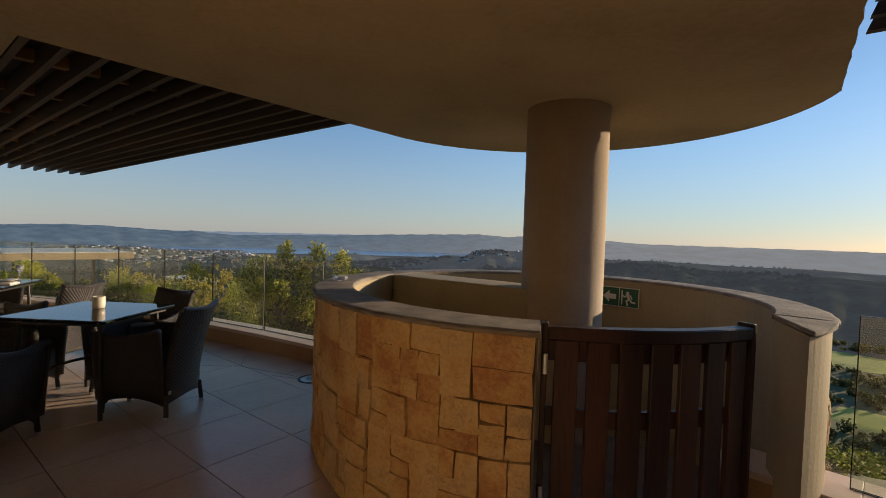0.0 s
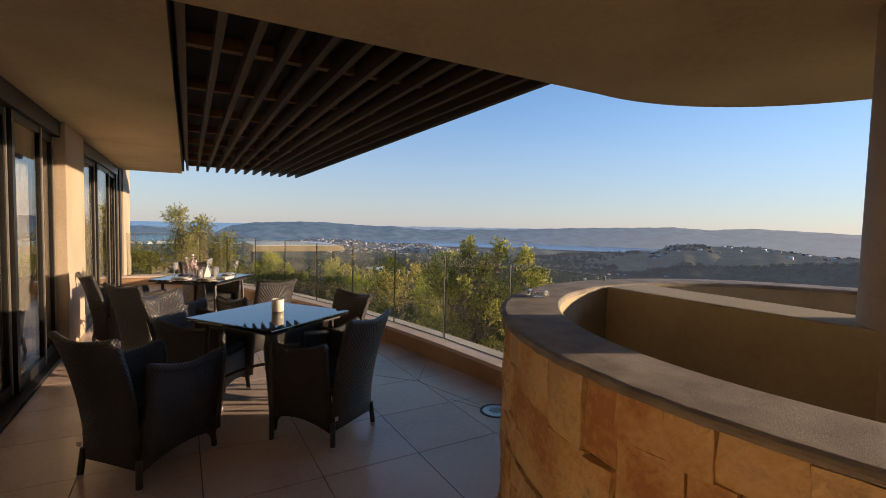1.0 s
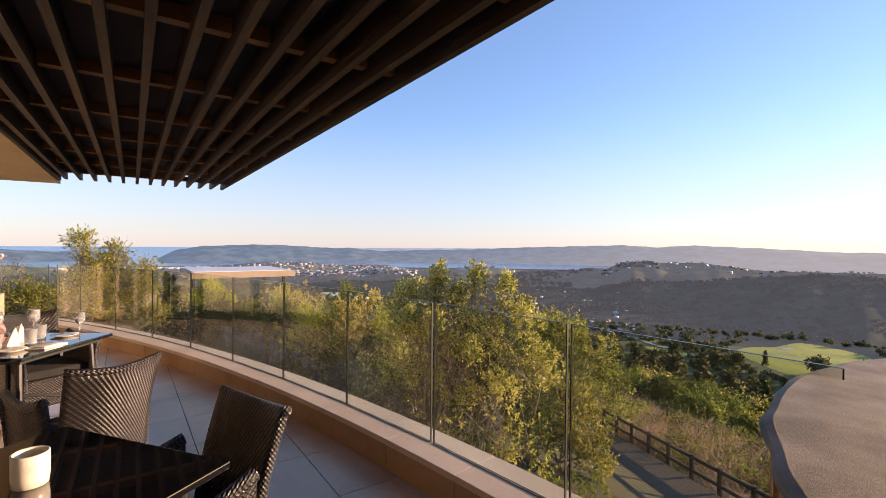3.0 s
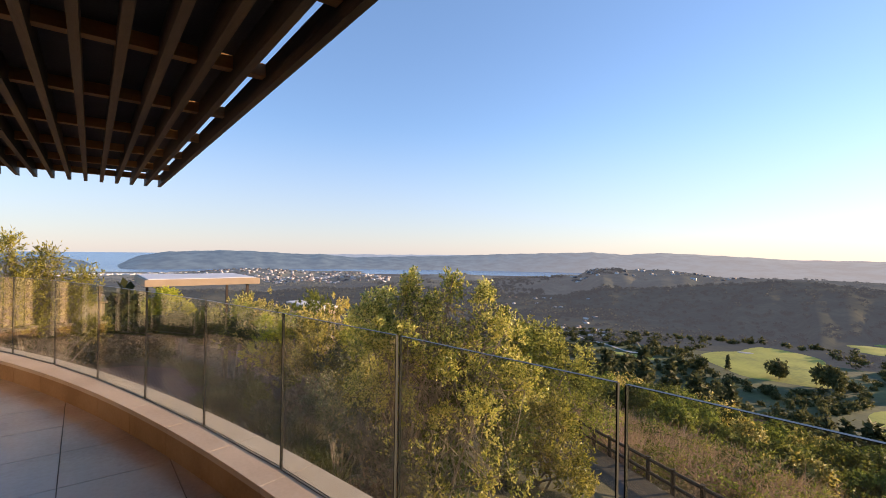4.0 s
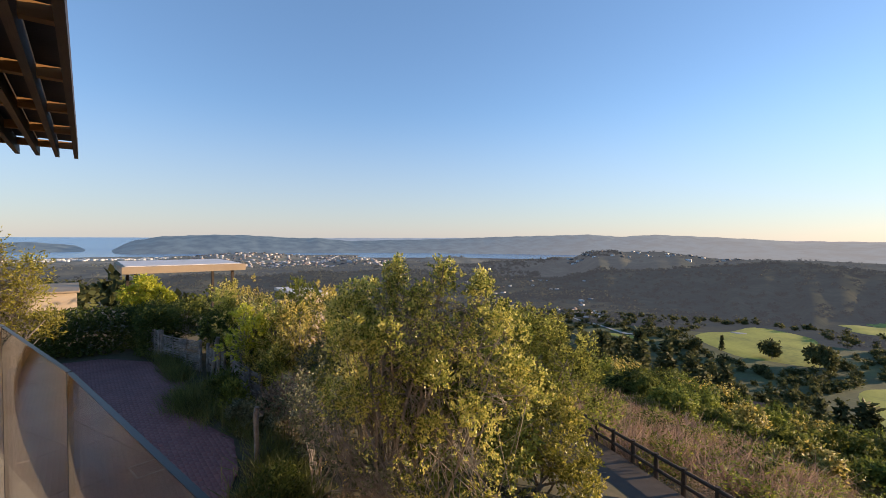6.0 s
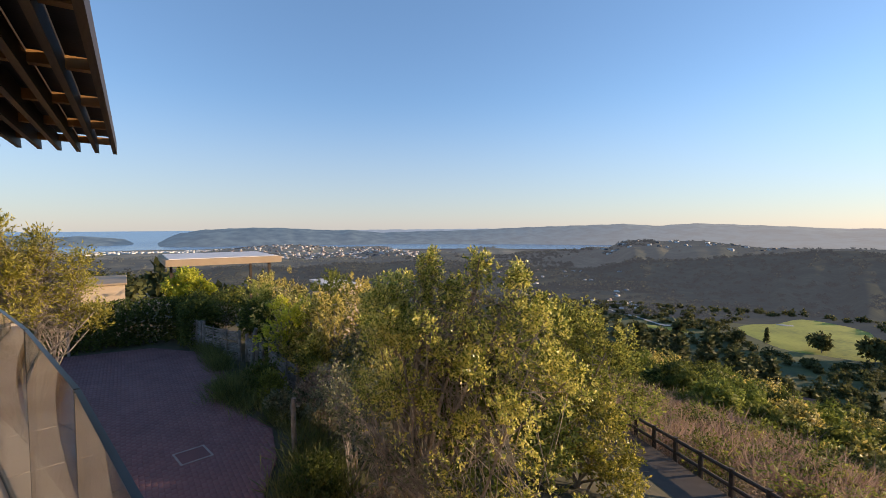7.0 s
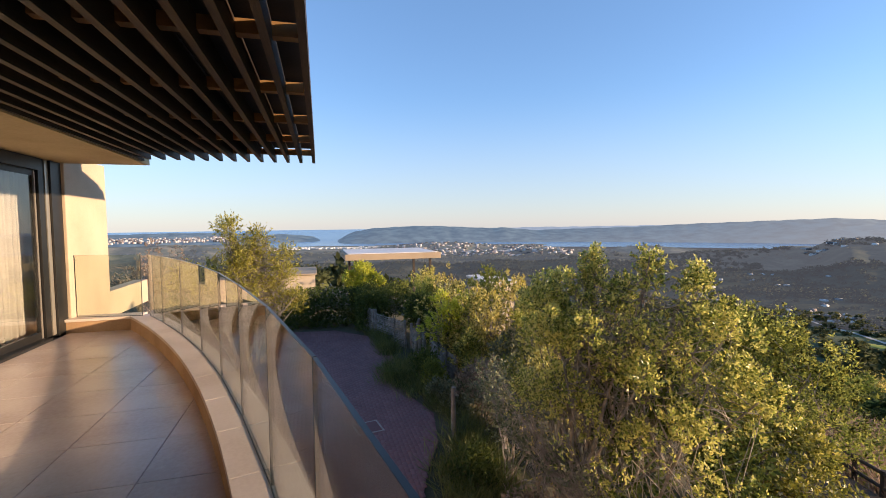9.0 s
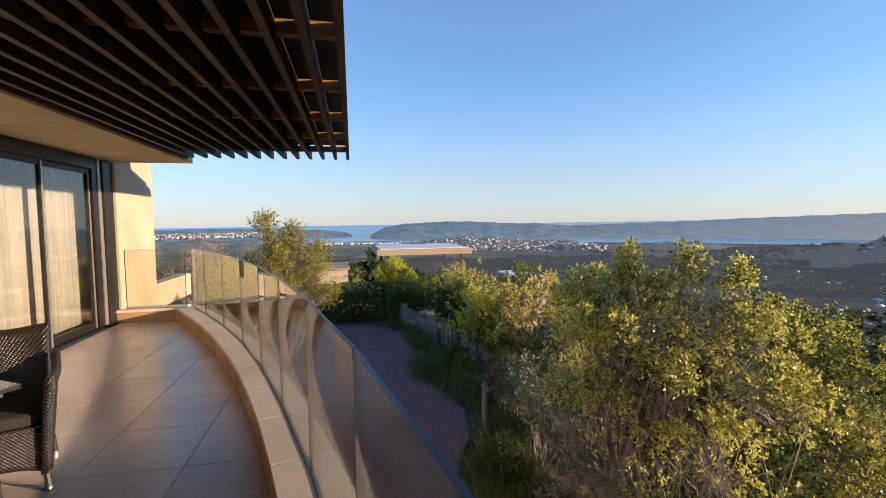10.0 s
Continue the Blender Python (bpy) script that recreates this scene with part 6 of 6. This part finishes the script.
for i in range(15):
    az = radians(128.0 - 0.85 * i)
    r = 560 - 92 * ease(0, 11, i) + 5 * math.sin(i)
    for k in (-3.2, 3.2):
        px, py = EYE0[0] + (r + k) * math.cos(az), EYE0[1] + (r + k) * math.sin(az)
        rv.append((px, py, float(ground_z(px, py)) + 0.5))
    if i:
        rf.append((2 * i - 2, 2 * i - 1, 2 * i + 1, 2 * i))
tagged(new("road", raw_mesh("road", rv, rf, SAND)), "pale road across the valley floor", "road", kind="structure")

x, y = wedge(110, 92, 122, 120, 215)
k = ~on_fairway(x, y, 0)
x, y = x[k], y[k]
scatter("conifers", "dark conifers along the fairways", "woods", CONE_TPL, x, y, gen.uniform(4.5, 7.5, len(x)), gen.uniform(0.8, 1.15, len(x)), LEAF_CONIFER)
x, y = wedge(220, 92, 121, 88, 200)
scatter("belt_trees", "dark round trees below the bushes", "woods", FINE_TPL, x, y, gen.uniform(2.4, 4.6, len(x)), gen.uniform(0.8, 1.15, len(x)), LEAF_VALLEY, 0.2)
x, y = wedge(2100, 76, 142, 205, 590)
k = ~on_fairway(x, y)
x, y = x[k], y[k]
scatter("valley_woods", "dark round trees in the valley", "woods", TREE_TPL, x, y, gen.uniform(2.2, 5.5, len(x)), gen.uniform(0.7, 1.0, len(x)), LEAF_VALLEY, 0.25)
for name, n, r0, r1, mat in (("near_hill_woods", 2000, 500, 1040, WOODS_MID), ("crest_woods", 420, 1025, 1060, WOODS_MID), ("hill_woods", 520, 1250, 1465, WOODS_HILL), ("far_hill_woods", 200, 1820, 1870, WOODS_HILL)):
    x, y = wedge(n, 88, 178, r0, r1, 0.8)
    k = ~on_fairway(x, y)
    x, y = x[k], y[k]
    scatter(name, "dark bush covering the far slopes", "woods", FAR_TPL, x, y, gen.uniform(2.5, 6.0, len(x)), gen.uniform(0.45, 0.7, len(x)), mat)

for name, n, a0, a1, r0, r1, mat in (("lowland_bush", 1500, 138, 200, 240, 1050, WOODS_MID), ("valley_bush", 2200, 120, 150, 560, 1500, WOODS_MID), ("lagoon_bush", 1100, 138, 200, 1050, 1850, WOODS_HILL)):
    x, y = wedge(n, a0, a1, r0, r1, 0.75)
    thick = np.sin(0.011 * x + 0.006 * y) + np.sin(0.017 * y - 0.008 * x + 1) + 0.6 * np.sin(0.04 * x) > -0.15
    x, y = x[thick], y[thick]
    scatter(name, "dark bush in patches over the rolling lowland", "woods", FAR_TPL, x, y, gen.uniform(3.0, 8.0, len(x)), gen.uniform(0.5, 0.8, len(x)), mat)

# single trees standing on the fairway
for x, y, s, kind in ((-113, 414, 9.5, "lobed"), (-117, 420, 8.0, "lobed"), (-146.6, 411, 5.0, "cone"), (-84.6, 415, 12.0, "lobed"), (-76, 408, 9.0, "lobed"), (-160, 392, 7, "lobed"), (-172, 380, 8, "lobed")):
    t = thing("fairway_tree", (x, y, float(ground_z(x, y))), label="dark tree standing on the golf fairway", category="tree", group="fairway trees")
    part("trunk", tube([(0, 0, 0), (0, 0, s * 1.0)], 0.3, sides=6, taper=0.4), BARK, t)
    v, lean = template(560, 0.26, 0.19, kind, 0.65)
    ob = new("crown", leaf_mesh("crown", v * s * np.array([0.9, 0.9, 1.0]) + np.array([0, 0, 1.0]), LEAF_VALLEY, lean))
    ob.parent = t


# ---- towns: small far houses, many ----
def town(name, label, n, a0, a1, r0, r1, zfn, lo, hi, mat):
    x, y = wedge(n, a0, a1, r0, r1)
    z = zfn(x, y)
    v, f = [], []
    for px, py, pz in zip(x, y, z):
        w, d, t = gen.uniform(lo, hi) * 1.7, gen.uniform(lo, hi) * 1.1, gen.uniform(0, 1.57)
        h = lo * gen.uniform(0.45, 0.7)
        co, si = math.cos(t) * w / 2, math.sin(t) * w / 2
        ex, ey = -math.sin(t) * d / 2, math.cos(t) * d / 2
        k = len(v)
        for zz in (pz - 6, pz + h):
            v += [(px + co + ex, py + si + ey, zz), (px - co + ex, py - si + ey, zz), (px - co - ex, py - si - ey, zz), (px + co - ex, py + si - ey, zz)]
        v += [(px + co, py + si, pz + h * 1.6), (px - co, py - si, pz + h * 1.6), (px + co, py + si, pz + h), (px - co, py - si, pz + h)]
        f += [(k, k + 1, k + 5, k + 4), (k + 1, k + 2, k + 6, k + 5), (k + 2, k + 3, k + 7, k + 6), (k + 3, k, k + 4, k + 7), (k + 4, k + 5, k + 9, k + 8), (k + 6, k + 7, k + 8, k + 9)]
        f += [(k + 5, k + 11, k + 6, k + 9), (k + 7, k + 10, k + 4, k + 8)]
    return tagged(new(name, raw_mesh(name, v, f, mat)), label, "town", kind="stuff")


town("hill_town", "pale houses of a town on a far hill", 460, 148, 170, 1480, 1860, ground_z, 4, 9, TOWN_FAR)
town("ridge_houses", "scattered houses on the far ridge", 44, 107, 126, 1300, 1450, ground_z, 4, 8, TOWN_FAR)
town("valley_houses", "scattered houses in the valley", 44, 122, 142, 560, 1000, ground_z, 2.5, 5, TOWN_FAR)
town("shore_works", "pale sheds at the head of the valley", 30, 121.0, 126.5, 535, 600, ground_z, 1.7, 4.0, TOWN_FAR)
town("point_town", "pale houses on a far point of land", 420, 189, 203, 3060, 3240, lambda x, y: -86 + 0.13 * (np.hypot(x, y) - 3060), 5, 9, TOWN_FAR)
town("shore_town", "pale houses along the lagoon's near shore", 190, 171, 186, 2000, 2120, ground_z, 5, 10, TOWN)

hx, hy = EYE0[0] + 70 * math.cos(radians(105.9)), EYE0[1] + 70 * math.sin(radians(105.9))
hz0 = float(ground_z(hx, hy))
hill_house = thing("hillside_house", (hx, hy, hz0), 20, "small house with a pinkish tiled roof among bushes", "house")
hh = -19.3 - hz0
part("wall", box(-1.1, -1.2, -1, 1.1, 1.2, hh - 0.8), HOUSE_WALL, hill_house)
gable = bmesh.new()
for xs in (-1.3, 1.3):
    for yy, zz in ((-1.5, hh - 0.79), (1.5, hh - 0.79), (0, hh)):
        gable.verts.new((xs, yy, zz))
gable.verts.ensure_lookup_table()
for ids in ((0, 1, 4, 3), (1, 2, 5, 4), (2, 0, 3, 5), (0, 2, 1), (3, 4, 5)):
    gable.faces.new([gable.verts[q] for q in ids])
part("roof", gable, GATE_ROOF, hill_house, "pinkish tiled roof")

# ---- houses below the terrace ----
pav = thing("flat_roof_pavilion", (-35.0, 8.5, -4.3), label="open pavilion with a pale flat roof and tan fascia", category="house")
part("roof", box(-6.5, -3.3, 3.45, 0.0, 3.3, 3.86, w=0.02), FASCIA, pav, "tan roof slab")
part("roof_sheet", box(-6.3, -3.1, 3.862, -0.2, 3.1, 3.90), ROOF_GREY, pav, "pale roof covering")
for yy in (-2.6, 2.6):
    for xx in (-0.5, -6.0):
        part("post", box(xx, yy - 0.08, 0, xx + 0.16, yy + 0.08, 3.449), RAIL_WOOD, pav)
cot = thing("ochre_cottage", (-34.1, 1.9, -4.5), label="small ochre flat-roofed house behind the hedge", category="house")
part("wall", box(-2.5, -2.6, 0, 2.0, 1.35, 3.1), HOUSE_WALL, cot)
part("roof", box(-2.6, -2.7, 3.101, 2.1, 1.45, 3.2, w=0.02), FASCIA, cot)
w = part("window", box(2.001, -1.6, 1.9, 2.03, -0.4, 2.8), ALU, cot)
part("pane", box(2.031, -1.53, 1.97, 2.035, -0.47, 2.73), DOOR_GLASS, w)
cot2 = thing("pale_cottage", (-33.0, 14.6, -5.6), label="pale house half hidden by trees", category="house")
part("wall", box(-2.0, -0.8, 0, 2.0, 0.9, 3.3), HOUSE_WALL, cot2)
part("roof", box(-2.2, -0.9, 3.301, 2.2, 1.0, 3.45), ROOF_GREY, cot2)

# ---- driveway ----
drive = [(-31.0, -6.0), (-10.2, -6.0), (-10.2, 4.9), (-13.0, 5.2), (-14.0, 5.55), (-15.2, 6.12), (-16.9, 6.45), (-18.5, 6.05), (-20.2, 5.95), (-22.9, 6.3), (-26.6, 5.9), (-28.6, 4.2), (-29.0, 1.0), (-31.0, 0.0)]
driveway = solid("driveway", prism(drive, -4.3, -4.006), PAVING_SAND, "dark red brick paved driveway in shade", "driveway", kind="structure")
cover = thing("manhole_cover", (-16.5, 4.5, -4.0), 10, "square cast metal cover in the driveway", "manhole cover")
for k in range(4):
    part("rim", box(-0.36, 0.315, 0, 0.315, 0.36, 0.014, w=0.003), RIM_METAL, cover, "worn pale metal rim", at=pose(0, 0, 0, 0, 0, 90 * k))
part("lid", box(-0.31, -0.31, 0.0, 0.31, 0.31, 0.010, w=0.003), PAVING_SAND, cover, "dark recessed lid")

# ---- stick fence ----
FENCE = (((-28.4, 5.75), (-26.95, 6.0), 1.4), ((-26.85, 6.06), (-24.2, 7.1), 1.32), ((-24.1, 7.3), (-22.7, 7.62), 1.1), ((-21.75, 7.62), (-19.0, 7.85), 1.12))
for i, (p, q, top) in enumerate(FENCE):
    f = thing("stick_fence", (*p, -4.15), math.degrees(math.atan2(q[1] - p[1], q[0] - p[0])), "weathered stick fence panel between thick poles", "fence", "stick fence panels")
    w = math.hypot(q[0] - p[0], q[1] - p[1])
    rnd = random.Random(i)
    part("post", tube([(0, 0, -0.3), (0.03, 0.02, top + 0.14)], 0.075, sides=9, taper=0.9), FENCE_WOOD, f)
    part("post", tube([(w * 0.98, 0, -0.3), (w * 0.97, 0, top + 0.05)], 0.065, sides=9, taper=0.9), FENCE_WOOD, f)
    for k in (0.33, 0.66):
        part("stake", tube([(w * k, -0.04, -0.2), (w * k + rnd.uniform(-0.05, 0.05), -0.04, top + 0.04)], 0.028, sides=6), FENCE_WOOD, f)
    z = 0.12
    while z < top - 0.02:
        e = rnd.uniform(-0.06, 0.06)
        sag = rnd.uniform(-0.03, 0.01)
        part("stick", tube([(0.03 + e, rnd.uniform(-0.02, 0.04), z), (w * 0.33, 0.03 * (-1) ** int(z * 20), z + sag), (w * 0.66, -0.02 * (-1) ** int(z * 20), z + sag), (w * 0.97 + e, rnd.uniform(-0.02, 0.04), z + rnd.uniform(-0.02, 0.02))], rnd.uniform(0.020, 0.032), sides=5), FENCE_WOOD, f)
        z += rnd.uniform(0.05, 0.068)
for x, y, h, lean in ((-15.1, 6.52, 1.5, 1), (-22.57, 7.12, 1.72, -7), (-22.5, 7.38, 1.25, 2), (-29.2, 1.2, 1.9, 0)):
    pole = solid("fence_pole", tube([(0, 0, -0.3), (0, 0, h * 0.9), (0.02, 0.02, h)], 0.085 if y > 7 else 0.065, sides=10, taper=0.8), FENCE_WOOD, "single weathered timber pole beside the driveway", "pole", "fence poles")
    pole.matrix_basis = pose(x, y, -4.1, lean, 0, 0)

# ---- boardwalk and its rail ----
walk_a, walk_b = Vector((-16.0, 21.2, 0)), Vector((-5.0, 14.6, 0))
along = (walk_b - walk_a).normalized()
side = Vector((along.y, -along.x, 0))
bw = bmesh.new()
prev = None
for i in range(14):
    p = walk_a + along * i
    zc = float(ground_z(p.x + side.x, p.y + side.y)) + 0.18
    row = [bw.verts.new((p.x + side.x * k, p.y + side.y * k, zc - d)) for k, d in ((0.15, 0), (2.3, 0), (2.3, 0.15), (0.15, 0.15))]
    if prev:
        for k in range(4):
            bw.faces.new((prev[k], prev[(k + 1) % 4], row[(k + 1) % 4], row[k]))
    prev = row
solid("boardwalk", bw, BOARDWALK, "grey walkway on the slope below the terrace", "walkway", kind="structure")
rail = thing("pole_railing", (0, 0, 0), label="dark round-pole railing beside the walkway", category="railing")
tops = []
for i in range(10):
    p = walk_a + along * (1.4 * i)
    g = float(ground_z(p.x, p.y))
    tops.append((p.x, p.y, g + 1.1))
    part("post", tube([(p.x, p.y, g - 0.2), (p.x, p.y, g + 1.2)], 0.08, sides=8), RAIL_WOOD, rail)
for dz in (0.0, -0.45):
    for p, q in zip(tops, tops[1:]):
        part("rail", tube([(p[0], p[1], p[2] + dz), (q[0], q[1], q[2] + dz)], 0.062, sides=7), RAIL_WOOD, rail)

# ---- pieces of floor and wall ----
floor_ob = bpy.data.objects["floor"]
TX, TY = 0.62, 0.607
for i in range(-7, 20):
    for k in range(-5, 4):
        x1, y0 = -2.95 - TX * (i - 1), 2.16 + TY * k
        x0, y1 = x1 - TX, y0 + TY
        y0, y1 = max(y0, FRONT_Y + 0.06), min(y1, 4.2)
        x0, x1 = max(x0, -11.96), min(x1, 4.45)
        if y1 - y0 < 0.03 or x1 - x0 < 0.03 or math.hypot((x0 + x1) / 2 - WELL[0], (y0 + y1) / 2 - WELL[1]) < 1.2:
            continue
        poly = clip_tile(x0 + 0.003, y0 + 0.003, x1 - 0.003, y1 - 0.003)
        if len(poly) >= 3:
            part("tile", prism(poly, -0.015, 0.0), TILE, floor_ob)
for (xa, ya), (xb, yb) in (((-4.13, 2.75), (-4.62, 2.31)), ((-4.13, 2.75), (-4.52, 3.03)), ((-4.13, 2.75), (-3.42, 2.95)), ((-3.25, 3.14), (-3.46, 3.38)), ((-3.36, 2.92), (-3.62, 2.80))):
    length = math.hypot(xb - xa, yb - ya)
    part("cut_joint", box(0, -0.0025, 0.0, length, 0.0025, 0.0012), GROUT, floor_ob, "dark cut joint", at=pose(xa, ya, 0, 0, 0, math.degrees(math.atan2(yb - ya, xb - xa))))
pieces = []
split(radians(A_IN) * 1.70, 0.02, radians(360 + A_GATE0 - 0.3) * 1.70, 1.043, pieces)
for u0, v0, u1, v1 in pieces:
    part("stone", stone_block(u0, v0, u1, v1), STONE, well)

# ---- paving bricks: the nearest one by one, the rest joined ----
def inside(px, py, poly):
    hit = False
    for (ax, ay), (bx, by) in zip(poly, poly[1:] + poly[:1]):
        if (ay > py) != (by > py) and px < (bx - ax) * (py - ay) / (by - ay) + ax:
            hit = not hit
    return hit


def brick_verts(cx, cy, lx, ly, dz, tilt):
    a, b, e = lx / 2, ly / 2, 0.006
    low = [(cx - a, cy - b), (cx + a, cy - b), (cx + a, cy + b), (cx - a, cy + b)]
    top = [(cx - a + e, cy - b + e), (cx + a - e, cy - b + e), (cx + a - e, cy + b - e), (cx - a + e, cy + b - e)]
    return [(x, y, -4.02) for x, y in low] + [(x, y, -4.004 + dz) for x, y in low] + [(x, y, -4.0 + dz + tilt * (x - cx)) for x, y in top]


BRICK_FACES = [(0, 1, 5, 4), (1, 2, 6, 5), (2, 3, 7, 6), (3, 0, 4, 7), (4, 5, 9, 8), (5, 6, 10, 9), (6, 7, 11, 10), (7, 4, 8, 11), (8, 9, 10, 11)]
rng = random.Random(21)
near_brick = raw_mesh("brick", np.array(brick_verts(0, 0, 0.216, 0.104, 0.0, 0.0)) + np.array([0, 0, 4.0]), np.array(BRICK_FACES), PAVING)
rest_v, rest_f, singles = [], [], 0
for row in range(112):
    y = 6.42 - 0.11 * row
    for col in range(96):
        x = -10.32 - 0.223 * col - (0.111 if row % 2 else 0.0)
        if not inside(x, y, drive) or not inside(x - 0.1, y + 0.05, drive) or not inside(x + 0.1, y - 0.05, drive):
            continue
        if singles < 300 and y > 3.9 and x > -16.2 and x < -12.4:
            b = new("brick", near_brick)
            b.matrix_basis = pose(x, y, -4.0 + rng.uniform(-0.002, 0.002), rng.uniform(-0.6, 0.6), rng.uniform(-0.6, 0.6), rng.uniform(-0.7, 0.7))
            b.parent = driveway
            singles += 1
            continue
        k = len(rest_v)
        rest_v += brick_verts(x, y, 0.216, 0.104, rng.uniform(-0.002, 0.002), rng.uniform(-0.01, 0.01))
        rest_f += [tuple(q + k for q in f) for f in BRICK_FACES]
rest = new("brick_field", raw_mesh("brick_field", np.array(rest_v), np.array(rest_f), PAVING))
rest.parent = driveway
tagged(rest, "dark red paving bricks", kind="stuff")
